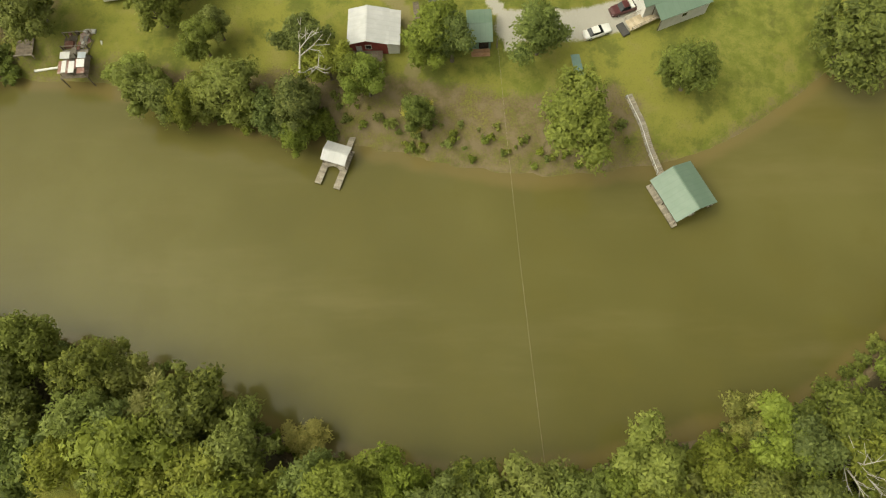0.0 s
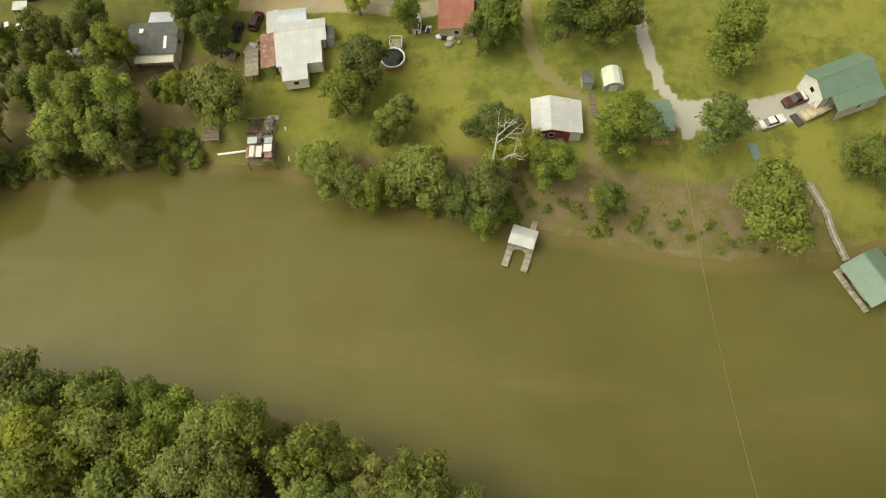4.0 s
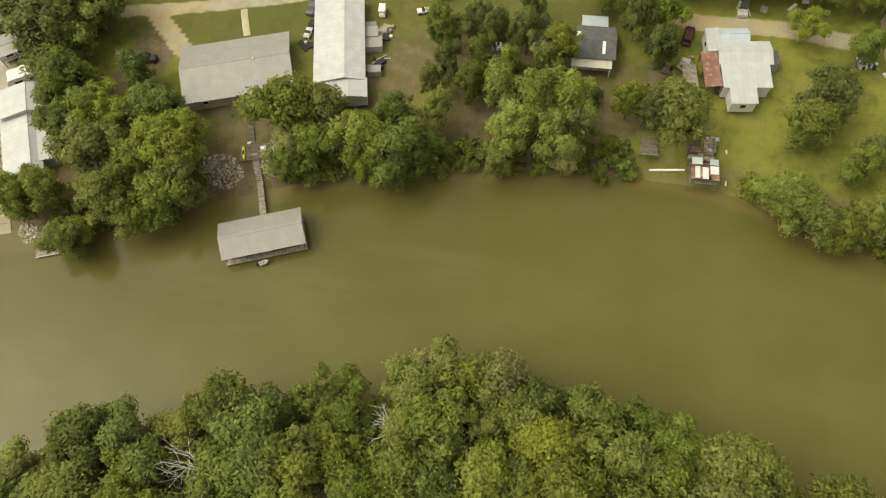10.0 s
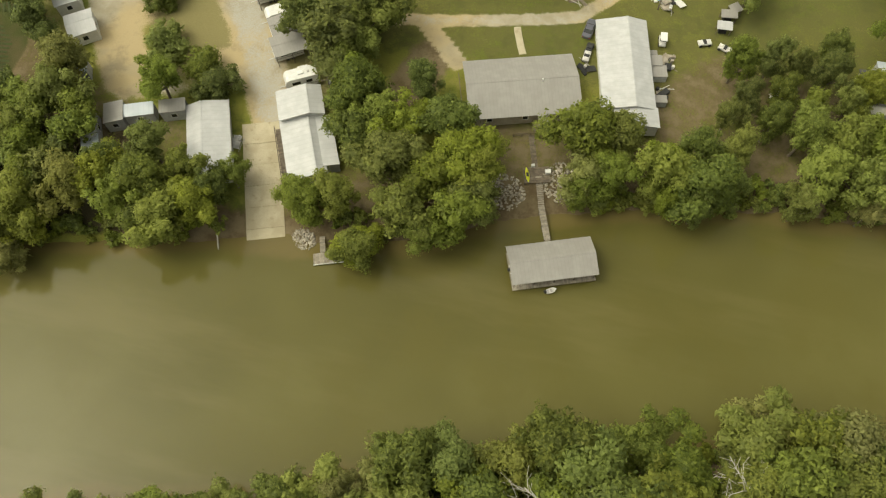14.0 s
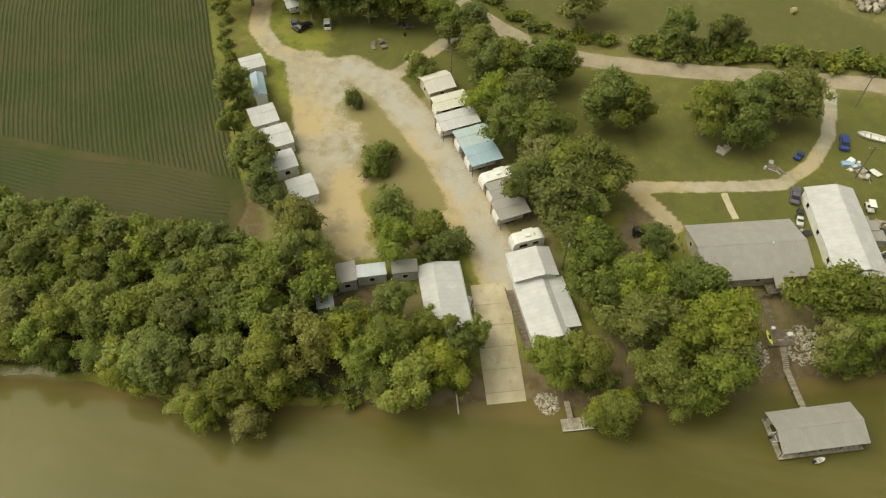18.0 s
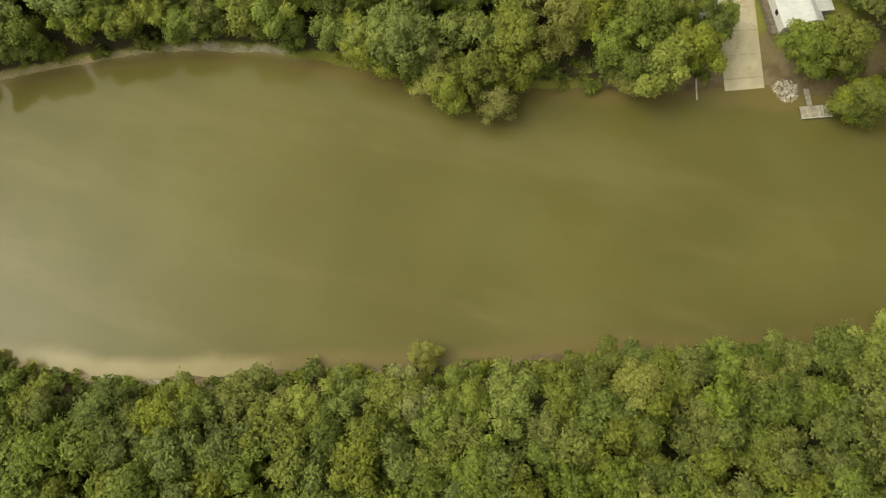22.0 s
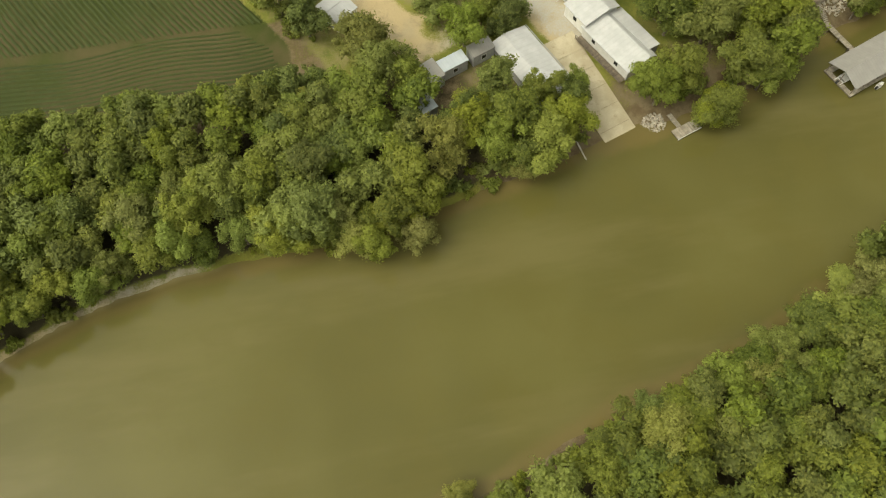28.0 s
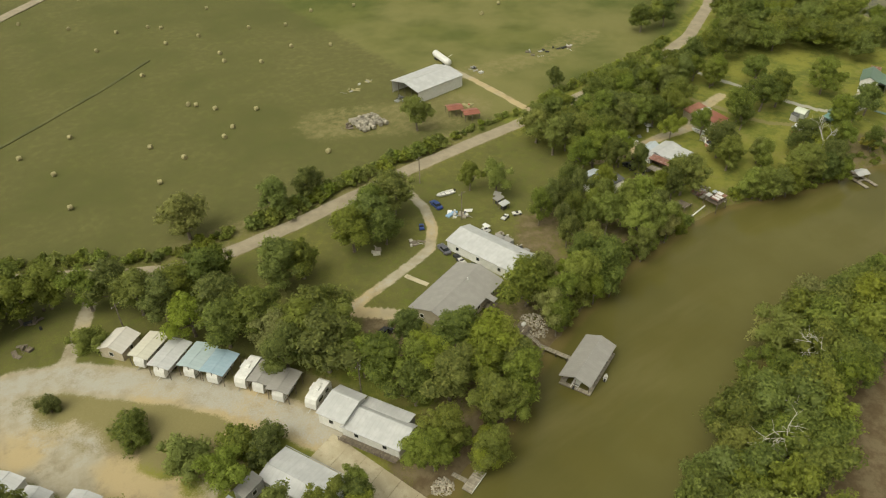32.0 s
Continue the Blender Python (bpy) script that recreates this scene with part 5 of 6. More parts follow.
# grey-roofed house
gr = house("house", -147.3, 75.4, 18.3, "large low house with a plain grey metal roof")
section(gr, 0, 0, 0, 18.6, 11.6, 2.7, 1.7, "x", WALL_TAN, GREY_ROOF, over=0.55)
part("vent_pipe", Geo().tube((3.4, -0.6, 4.5), (3.4, -0.6, 5.1), 0.14, n=8), TRIM, gr, "white vent pipe")
planks(gr, 1.2, 4.2, -8.3, -6.0, 0.7, PLANK_DARK, "x")
part("porch_roof", Geo().slab([(2.0, -8.4, 2.5), (3.7, -8.4, 2.5), (3.7, -5.8, 3.0), (2.0, -5.8, 3.0)], 0.06), GREY_ROOF[0], gr, "pale porch roof")
railing(gr, [(-10.6, -5.6), (-10.6, 5.2)], 0.0)

# trailer-lot buildings
ws = house("lodge", -184.1, 63.2, 25, "white lodge with a gabled white metal roof", "building")
section(ws, 0, 0, 0, 7.3, 5.6, 2.6, 0.8, "y", WALL_WHITE, WHITE_ROOF, off=1.4)
ws2 = house("lodge", -180.3, 55.0, 26, "long pale lodge with a white metal roof and a brown walkway", "building")
section(ws2, -0.9, 0, 0, 6.0, 12.0, 2.4, 0.7, "y", WALL_WHITE, WHITE_ROOF, off=1.6)
section(ws2, 3.3, 0.4, 0, 2.4, 10.0, 2.2, 0.35, "lean+x", WALL_GREY, WHITE_ROOF, over=0.15)
planks(ws2, -5.4, -4.0, -6.0, 6.0, 0.25, PLANK_DARK, "x", 0.3)
railing(ws2, [(-5.45, -6.0), (-5.45, 6.0)], 0.25)
wb = house("boat_shed", -197.2, 52.2, 23, "long white metal-roofed boat shed", "building")
section(wb, 0, 0, 0, 6.8, 14.8, 2.6, 0.8, "y", WALL_GREY, WHITE_ROOF, off=-1.0, openings=False)
part("gutter", Geo().tube((3.8, -7.6, 2.95), (3.8, 7.6, 2.95), 0.07, n=5), STEEL, wb)


def carport(x, y, turn, L, W, high, roofs, label, ridge="x", rise=0.35, group="shelters over the campers", walls=WALL_GREY):
    ob = house("trailer_shelter", x, y, turn, label, "shelter", group=group)
    section(ob, 0, 0, 0, L - 0.3, W - 0.3, high, rise, ridge, walls, roofs, over=0.15, open_sides="wesn")
    return ob


def camper(x, y, turn, L, W=2.45, label="white travel trailer with dark windows and a roof unit", body=None, group="campers on the lot"):
    ob = tagged(empty("travel_trailer", x, y, ground_z(x, y), turn), label, "trailer", group)
    hx, hy = L / 2, W / 2
    prof = [(-hx, 0.55), (-hx, 1.9), (-hx + 0.35, 2.75), (-hx + 0.9, 2.95), (hx - 0.6, 2.95), (hx - 0.1, 2.7), (hx, 2.0), (hx, 0.55)]
    part("body", Geo().loft([[(a, s * hy, b) for a, b in prof] for s in (1, 0.94, -0.94, -1)]), body or CAR_WHITE, ob)
    part("roof_unit", Geo().box(-0.45, 0.55, -0.4, 0.4, 2.96, 3.22, 0.06), TRIM, ob, "white air-conditioning unit")
    part("vent", Geo().box(1.2, 1.65, -0.22, 0.22, 2.96, 3.06, 0.03), JUNK, ob)
    for s in (-1, 1):
        part("window", Geo().box(-L * 0.3, -L * 0.05, min(s * hy, s * (hy + 0.02)), max(s * hy, s * (hy + 0.02)), 1.5, 2.2), GLASS, ob, "dark window")
        part("window", Geo().box(L * 0.12, L * 0.3, min(s * hy, s * (hy + 0.02)), max(s * hy, s * (hy + 0.02)), 1.5, 2.2), GLASS, ob, "dark window")
        part("stripe", Geo().box(-hx + 0.2, hx - 0.2, min(s * hy, s * (hy + 0.012)), max(s * hy, s * (hy + 0.012)), 1.05, 1.2), JUNK, ob, "grey stripe")
        for k in (-0.45, 0.45):
            part("wheel", Geo().tube((k, s * (hy - 0.25), 0.33), (k, s * (hy - 0.02), 0.33), 0.33, n=12), RUBBER, ob)
    part("slide_out", Geo().box(-0.2, L * 0.28, hy, hy + 0.6, 0.9, 2.6, 0.04), body or CAR_WHITE, ob, "white slide-out room")
    part("hitch", Geo().tube((-hx, 0, 0.5), (-hx - 1.1, 0, 0.45), 0.07, n=5), STEEL, ob)
    return ob


camper(-186.0, 69.0, 31, 6.0)
camper(-194.0, 82.8, 35, 7.0)
for x, y, roofs, L, W, lab in ((-192.2, 79.2, GREY_ROOF, 6.0, 4.6, "grey"), (-190.1, 74.8, GREY_ROOF, 6.2, 4.9, "grey"), (-198.0, 87.3, BLUE_ROOF, 6.6, 5.4, "blue-grey"), (-200.8, 91.8, [ribbed("sage_roof", (0.33, 0.40, 0.41), (0.38, 0.45, 0.46), 0)] * 2, 7.2, 5.2, "pale blue-grey"),
                                (-205.0, 95.9, WHITE_ROOF, 8.4, 5.2, "white"), (-207.6, 101.0, CREAM_ROOF, 7.6, 4.8, "cream")):
    carport(x, y, 35, L, W, 3.05, roofs, "open trailer shelter with a %s sheet-metal roof" % lab)
    camper(x - 0.35, y - 0.3, 35, L - 0.9, label="travel trailer parked under a sheet-metal shelter")
eh = house("cottage", -212.0, 106.8, 37, "small tan cottage with a pale hipped roof", "cottage")
section(eh, 0, 0, 0, 5.8, 5.4, 2.5, 1.1, "x", WALL_TAN, [ribbed("pale_tan_roof", (0.52, 0.49, 0.44), (0.58, 0.55, 0.5), 0)] * 2)
for x, y, L, W, roofs, lab in ((-253.4, 103.4, 5.2, 4.7, WHITE_ROOF, "white"), (-249.0, 96.6, 2.9, 7.8, BLUE_ROOF, "blue-grey"), (-244.4, 87.9, 5.6, 6.0, WHITE_ROOF, "white"), (-239.8, 82.3, 7.0, 6.4, WHITE_ROOF, "white"), (-235.5, 76.6, 4.8, 5.3, WHITE_ROOF, "white"), (-229.5, 70.8, 5.2, 5.8, WHITE_ROOF, "white")):
    ob = house("trailer_home", x, y, 37 if L > 3 else 30, "trailer home with a %s metal roof beside the field" % lab, "trailer home", group="trailer homes beside the field")
    section(ob, 0, 0, 0, L - 0.4, W - 0.4, 2.7, 0.55, "x" if L > 3 else "y", WALL_WHITE, roofs, over=0.2)
for x, y, turn, L, W, roofs in ((-218.4, 50.2, 28, 2.9, 5.6, WHITE_ROOF), (-216.8, 47.0, 24, 3.0, 2.6, PALE_BLUE_ROOF), (-215.1, 53.8, 24, 3.5, 4.3, GREY_ROOF), (-211.0, 55.3, 22, 5.2, 2.5, PALE_BLUE_ROOF), (-205.6, 57.4, 21, 4.6, 2.6, GREY_ROOF), (-225.4, 61.6, 25, 3.0, 3.0, PALE_BLUE_ROOF)):
    ob = house("trailer_home", x, y, turn, "small old trailer under trees with a pale sheet roof", "trailer home", group="old trailers under the trees")
    section(ob, 0, 0, 0, L - 0.25, W - 0.25, 2.5, 0.3, "lean-x" if W > L else "lean-y", WALL_GREY, roofs, over=0.12)

# sheds by the field track
for x, y, L, W, roofs, lab in ((-256.6, 172.6, 5.0, 9.0, DARK_ROOF, "dark"), (-252.2, 167.4, 4.2, 10.0, CREAM_ROOF, "cream"), (-249.0, 163.4, 3.4, 9.0, RED_ROOF, "red"), (-246.0, 159.4, 4.2, 9.0, DARK_ROOF, "dark"), (-261, 177.5, 4.6, 9.0, WHITE_ROOF, "white")):
    carport(x, y, 38, L, W, 3.0, roofs, "open machine shelter with a %s roof by the woods" % lab, "y", 0.4, "machine shelters")
camper(-250.8, 128.2, 35, 7.0, label="white camper standing under a pale sheet roof")
carport(-250.6, 127.8, 35, 8.6, 5.0, 3.1, WHITE_ROOF, "open camper shelter with a stained white sheet roof on the grass")

# barn across the road
barn = house("barn", -83.6, 174.4, 6, "long pale metal barn with an open end", "barn")
section(barn, 0, 0, 0, 21.0, 14.0, 4.3, 1.4, "x", WALL_WHITE, WHITE_ROOF, over=0.3, open_sides="w", openings=False)
for x, y in ((-88.5, 152.4), (-86.6, 146.2)):
    carport(x, y, -20, 5.4, 4.6, 2.5, RED_ROOF, "low red-roofed livestock shelter", "x", 0.4, "red shelters")


# ---- docks and boathouses ----
def floats(parent, x0, x1, y0, y1, z):
    part("deck_frame", Geo().box(x0 + 0.03, x1 - 0.03, y0 + 0.03, y1 - 0.03, z - 0.3, z - 0.06), PLANK_DARK, parent)


# boathouse with the long grey roof
bh = house("boathouse", -136.1, 44.6, 21, "floating boathouse with a long grey metal roof", "boathouse", z=0)
section(bh, 0, 0, 0, 13.4, 6.2, 2.75, 1.1, "x", WALL_GREY, GREY_ROOF, over=0.35, base=0.3, open_sides="wesn")
for x0, x1, y0, y1, ac in ((-6.9, 6.9, 2.2, 3.3, "y"), (-6.9, 6.9, -3.5, -2.6, "y"), (-0.8, 0.8, -2.6, 2.2, "x"), (-6.9, -6.0, -2.6, 2.2, "x"), (6.0, 6.9, -2.6, 2.2, "x")):
    floats(bh, x0, x1, y0, y1, 0.5)
    planks(bh, x0, x1, y0, y1, 0.5, PLANK, ac, 0.3)


def skiff(x, y, z, turn, L=4.6, W=1.7, label="small white open motor boat", material=None, cover=False):
    ob = tagged(empty("boat", x, y, z, turn), label, "boat")
    rings = []
    for u, w, lo, hi in ((-0.5, 0.86, 0.0, 0.62), (-0.2, 1.0, 0.0, 0.62), (0.15, 0.98, 0.02, 0.66), (0.36, 0.7, 0.12, 0.74), (0.5, 0.06, 0.42, 0.82)):
        h = W / 2 * w
        rings.append([(u * L, -h, hi), (u * L, -h * 0.8, lo + 0.12), (u * L, 0, lo), (u * L, h * 0.8, lo + 0.12), (u * L, h, hi), (u * L, h * 0.86, hi), (u * L, h * 0.7, lo + 0.24), (u * L, -h * 0.7, lo + 0.24), (u * L, -h * 0.86, hi)])
    part("hull", Geo().loft(rings), material or CAR_WHITE, ob)
    for u in (-0.28, 0.02, 0.22):
        part("thwart", Geo().box(u * L - 0.15, u * L + 0.15, -W * 0.36, W * 0.36, 0.4, 0.46), JUNK, ob)
    part("motor", Geo().box(-0.5 * L - 0.35, -0.5 * L + 0.02, -0.18, 0.18, 0.35, 1.0, 0.06), RUBBER, ob, "black outboard motor")
    return ob


skiff(-140.0, 43.2, 0.1, 21, 5.2)
skiff(-132.6, 46.0, 0.1, 21, 5.2, label="grey aluminium motor boat moored in a boathouse", material=STEEL)
skiff(-135.2, 40.3, 0.05, 30, 1.7, 0.8, label="tiny white plastic dinghy moored by the boathouse")

wk = house("gangway", -139.2, 53.9, 19.5, "long grey plank gangway on posts from bank to boathouse", "gangway", z=0)
me_ = Geo().box(-0.55, 0.55, -0.13, 0.13, -0.05, 0).mesh("plank", PLANK)
for k in range(40):
    py = -5.7 + 11.3 * k / 39
    bed = ground_z(-139.2 - 0.334 * py, 53.9 + 0.943 * py) + 0.28
    piece("plank", me_, wk, pose(rng.uniform(-0.02, 0.02), py, max(1.0, bed), 0, 0, rng.uniform(-1, 1)))
for py in (-5.4, -2.7, 0, 2.7, 5.2):
    for px in (-0.5, 0.5):
        part("pile", Geo().tube((px, py, -1.2), (px, py, 1.2), 0.09, n=6), PLANK_DARK, wk)
DECK_Z = max(ground_z(-141.4 + a, 59.6 + b) for a in (-2.4, 0, 2.4) for b in (-1.8, 0, 1.8)) + 0.15
dk = house("deck", -141.4, 59.6, 17, "square wooden bank deck with dark boards", "deck", z=DECK_Z - 0.7)
planks(dk, -2.3, 2.2, -1.6, 1.5, 0.7, PLANK_DARK, "x", 0.2)
for px, py in ((-2.2, -1.5), (2.1, -1.5), (-2.2, 1.4), (2.1, 1.4)):
    part("post", Geo().box(px - 0.08, px + 0.08, py - 0.08, py + 0.08, -2.5, 0.64), PLANK_DARK, dk)
kay = tagged(empty("kayak", -143.0, 59.1, DECK_Z + 0.03, 108), "yellow-green kayak lying on the deck", "kayak")
part("hull", Geo().loft([[(u * 1.5, w * 0.36 * math.cos(a), 0.14 + 0.15 * w * math.sin(a)) for a in np.linspace(0, 2 * np.pi, 9)[:-1]] for u, w in ((-1, 0.06), (-0.6, 0.75), (0, 1), (0.6, 0.75), (1, 0.06))]), KAYAK, kay, smooth=True)
part("cockpit", Geo().box(-0.4, 0.35, -0.2, 0.2, 0.26, 0.31), RUBBER, kay, "black cockpit opening")
for x, y, s in ((-139.7, 60.4, 0.45), (-142.4, 61.0, 0.3)):
    ck = tagged(empty("cooler", x, y, DECK_Z + 0.01, 17), "white plastic cool box standing on the deck", "cool box")
    part("box", Geo().box(-s, s, -0.75 * s, 0.75 * s, 0, 0.45), TRIM, ck)
    part("lid", Geo().box(-s - 0.02, s + 0.02, -0.75 * s - 0.02, 0.75 * s + 0.02, 0.45, 0.55, 0.03), TRIM, ck)
st = house("stairs", -142.9, 64.0, 17, "dark wooden steps and walkway from house to deck", "stairs", z=0)
me_ = Geo().box(-0.5, 0.5, -0.16, 0.16, -0.05, 0).mesh("plank", PLANK_DARK)
for k in range(18):
    py = -2.9 + 5.9 * k / 17
    piece("plank", me_, st, pose(0, py, ground_z(-142.9 - 0.292 * py, 64.0 + 0.956 * py) + 0.2, 0, 0, rng.uniform(-1, 1)))
railing(st, [(-3.2, 3.1), (2.8, 3.1)], ground_z(-143.8, 66.9))

# rocks
ROCKS = []
for k in range(4):
    r_ = np.random.default_rng(200 + k)
    bm_ = bmesh.new()
    bmesh.ops.create_icosphere(bm_, subdivisions=1, radius=0.3)
    for vv in bm_.verts:
        vv.co *= r_.uniform(0.7, 1.25)
        vv.co.z *= 0.7
    me = bpy.data.meshes.new("rock")
    bm_.to_mesh(me)
    bm_.free()
    me.materials.append(ROCK)
    ROCKS.append(me)


def riprap(x, y, rx, ry, n, label):
    n = min(290, int(2.2 * n))
    ob = tagged(empty("riprap", x, y, 0), label, "rocks")
    for _ in range(n):
        a, q = rng.uniform(0, 6.28), math.sqrt(rng.random())
        px, py = rx * q * math.cos(a), ry * q * math.sin(a)
        s = rng.uniform(0.45, 1.05)
        piece("rock", ROCKS[rng.integers(4)], ob, pose(px, py, ground_z(x + px, y + py) + 0.06, rng.uniform(0, 40), rng.uniform(0, 40), rng.uniform(0, 360)) @ Matrix.Diagonal((s, s, s, 1)))


riprap(-146.2, 55.6, 3.6, 2.8, 130, "pale broken rock laid on the bank beside the gangway")
riprap(-137.4, 59.6, 3.0, 3.4, 130, "pale broken rock heaped on the bank by the deck")
riprap(-177.4, 39.8, 2.2, 1.7, 80, "heap of pale rocks beside the boat ramp")

# small floating dock by the ramp
sd = house("dock", -172.2, 37.5, 20, "small floating plank dock with a short gangway", "dock", z=0)
floats(sd, -2.5, 2.5, -1.0, 1.0, 0.45)
planks(sd, -2.5, 2.5, -1.0, 1.0, 0.45, PLANK, "y", 0.25)
planks(sd, -1.3, -0.4, 1.0, 4.0, 0.6, PLANK, "x", 0.25)
part("edge_board", Geo().box(-2.55, 2.55, -1.06, -1.0, 0.25, 0.5), TRIM, sd, "pale edge board")

# boathouse with the green roof and its gangway
gb = house("boathouse", 37.1, 42.6, 26.5, "boathouse with a pale green gabled metal roof", "boathouse", z=0)
section(gb, 0, 0, 0, 6.8, 7.3, 2.7, 1.5, "y", WALL_WHITE, GREEN_ROOF, over=0.3, base=0.3, open_sides="wesn")
for x0, x1, y0, y1, ac in ((-3.9, -2.9, -4.0, 3.9, "x"), (2.9, 3.9, -3.6, 3.9, "x"), (-2.9, 2.9, 2.9, 3.9, "y"), (-0.5, 0.5, -3.6, 2.9, "x")):
    floats(gb, x0, x1, y0, y1, 0.5)
    planks(gb, x0, x1, y0, y1, 0.5, PLANK, ac, 0.3)
skiff(35.6, 41.8, 0.1, 116.5, 4.8, label="white motor boat moored under a green roof")
gg = house("gangway", 32.0, 52.7, 20.4, "long weathered plank gangway with one hand rail", "gangway", z=0)
n_ = 48
me_ = Geo().box(-0.62, 0.62, -0.13, 0.13, -0.05, 0).mesh("plank", PLANK)
for k in range(n_):
    u = k / (n_ - 1)
    py = 6.9 - 13.6 * u
    bed = ground_z(32.0 - 0.349 * py, 52.7 + 0.937 * py) + 0.30
    piece("plank", me_, gg, pose(rng.uniform(-0.02, 0.02) + 0.5 * (u - 0.5) ** 2 - 0.1, py, max(3.3 - 2.6 * u, bed), 6, 0, rng.uniform(-1, 1)))
low_ = None
for k in range(9):
    py = 6.7 - 13.2 * k / 8
    z = max(3.3 - 2.6 * k / 8, ground_z(32.0 - 0.349 * py, 52.7 + 0.937 * py) + 0.30)
    part("rail_post", Geo().tube((-0.6, py, z - 0.3), (-0.6, py, z + 0.9), 0.05, n=5), STEEL, gg)
    if low_:
        part("rail", Geo().tube(low_, (-0.6, py, z + 0.9), 0.05, n=5), TRIM, gg, "pale hand rail")
    low_ = (-0.6, py, z + 0.9)

# U-shaped dock with a small white roof
d1 = house("boat_dock", -18.2, 49.8, -18, "small U-shaped plank dock with a white gabled roof", "dock", z=0)
section(d1, 0, 0, 0, 4.0, 3.2, 2.35, 0.55, "x", WALL_GREY, WHITE_ROOF, over=0.15, base=0.3, open_sides="wesn")
for x0, x1, y0, y1, ac in ((-2.2, -1.1, -5.2, 1.9, "x"), (1.1, 2.2, -5.2, 1.9, "x"), (-1.1, 1.1, 0.6, 1.9, "y"), (0.5, 1.5, 1.9, 6.2, "x")):
    floats(d1, x0, x1, y0, y1, 0.5)
    planks(d1, x0, x1, y0, y1, 0.5, PLANK, ac, 0.28)
for sx in (-1, 1):
    part("brace", Geo().slab([(sx * 1.1, -2.0, 0.5), (sx * 1.1 - sx * 0.7, -1.6, 0.5), (sx * 1.1 - sx * 0.7, -1.3, 0.5), (sx * 1.1, -1.3, 0.5)][::sx], 0.05), PLANK, d1)
planks(d1, -1.1, 1.1, -1.6, -0.9, 0.5, PLANK, "y", 0.28)

# wharf heaped with sheets and junk
jw = house("wharf", -63.9, 66.2, 2, "old bank wharf covered with red and white scrap sheets", "wharf", z=2.2)
planks(jw, -2.4, 2.4, -2.2, 2.2, 0.8, PLANK_DARK, "x", 0.3)
for px, py in ((-2.3, -2.1), (2.3, -2.1), (-2.3, 2.1), (2.3, 2.1)):
    part("post", Geo().tube((px, py, -2.6), (px, py, 0.75), 0.1, n=6), PLANK_DARK, jw)
for x0, x1, y0, y1, z, mt in ((-2.3, -1.7, -2.0, 0.4, 2.0, RUST_ROOF[0]), (-1.7, -0.9, -1.8, 0.4, 2.06, TRIM), (-0.9, -0.5, -2.0, 0.5, 2.0, RUST_ROOF[0]), (-0.5, 0.5, -1.9, 0.3, 2.05, TRIM), (0.5, 0.8, -1.2, 0.7, 2.0, RUST_ROOF[0]), (0.8, 2.2, -0.9, 0.6, 2.1, TRIM), (1.0, 2.3, -2.0, -1.0, 1.95, RUST_ROOF[0]), (-2.2, -0.5, 0.8, 2.1, 2.15, TRIM), (0.8, 2.2, 0.9, 2.0, 2.0, PALE_BLUE_ROOF[0])):
    part("roof_sheet", Geo().slab([(x0, y0, z), (x1, y0, z + 0.03), (x1, y1, z + 0.1), (x0, y1, z + 0.07)], 0.04), mt, jw)
for px, py in ((-2.0, -1.8), (2.0, -1.8), (-2.0, 1.9), (2.0, 1.9), (0, -1.8), (0, 1.9)):
    part("strut", Geo().box(px - 0.05, px + 0.05, py - 0.05, py + 0.05, 0.8, 1.95), PLANK_DARK, jw)
planks(jw, -2.6, 1.8, 2.4, 3.4, 0.9, PLANK, "x", 0.3)
planks(jw, -2.6, -0.4, 3.6, 6.2, 0.85, PLANK_DARK, "y", 0.4)
planks(jw, 0.2, 1.6, 3.6, 6.4, 1.0, PLANK, "y", 0.35)
for px, py in ((-2.6, 3.5), (-2.6, 6.2), (1.8, 3.5), (1.8, 6.4), (-0.4, 6.2), (2.3, 5.0)):
    part("post", Geo().box(px - 0.09, px + 0.09, py - 0.09, py + 0.09, -0.6, 1.9), PLANK_DARK, jw)
for ax, ay, bx, by, z in ((-2.6, 3.5, 1.8, 3.5, 1.8), (-2.6, 6.2, 1.8, 6.4, 1.8), (1.8, 3.5, 1.8, 6.4, 1.8)):
    part("beam", Geo().tube((ax, ay, z), (bx, by, z), 0.08, n=4), PLANK, jw)
part("board", Geo().box(0.6, 2.6, 6.7, 7.2, 0.9, 0.98), TRIM, jw, "white board")
pv = house("platform", -73.3, 70.0, 3, "raised plank platform with a low front rail", "platform")
planks(pv, -1.5, 1.5, -1.8, 1.7, 0.9, PLANK_DARK, "x", 0.25)
railing(pv, [(-1.6, -1.8), (1.6, -1.8)], 0.5, PLANK, 0.7)
for px, py in ((-1.4, -1.7), (1.4, -1.7), (-1.4, 1.6), (1.4, 1.6)):
    part("post", Geo().box(px - 0.07, px + 0.07, py - 0.07, py + 0.07, -0.2, 0.85), PLANK_DARK, pv)


def pole_on_ground(name, ax, ay, bx, by, r, label, material):
    za, zb = ground_z(ax, ay) + r, ground_z(bx, by) + r
    ob = tagged(empty(name, ax, ay, za), label, "pole")
    part("shaft", Geo().tube((0, 0, 0), (bx - ax, by - ay, zb - za), r, r * 0.9, 8), material, ob)
    part("end_band", Geo().tube((0, 0, 0), ((bx - ax) * 0.02, (by - ay) * 0.02, (zb - za) * 0.02), r * 1.15, n=8), JUNK, ob)


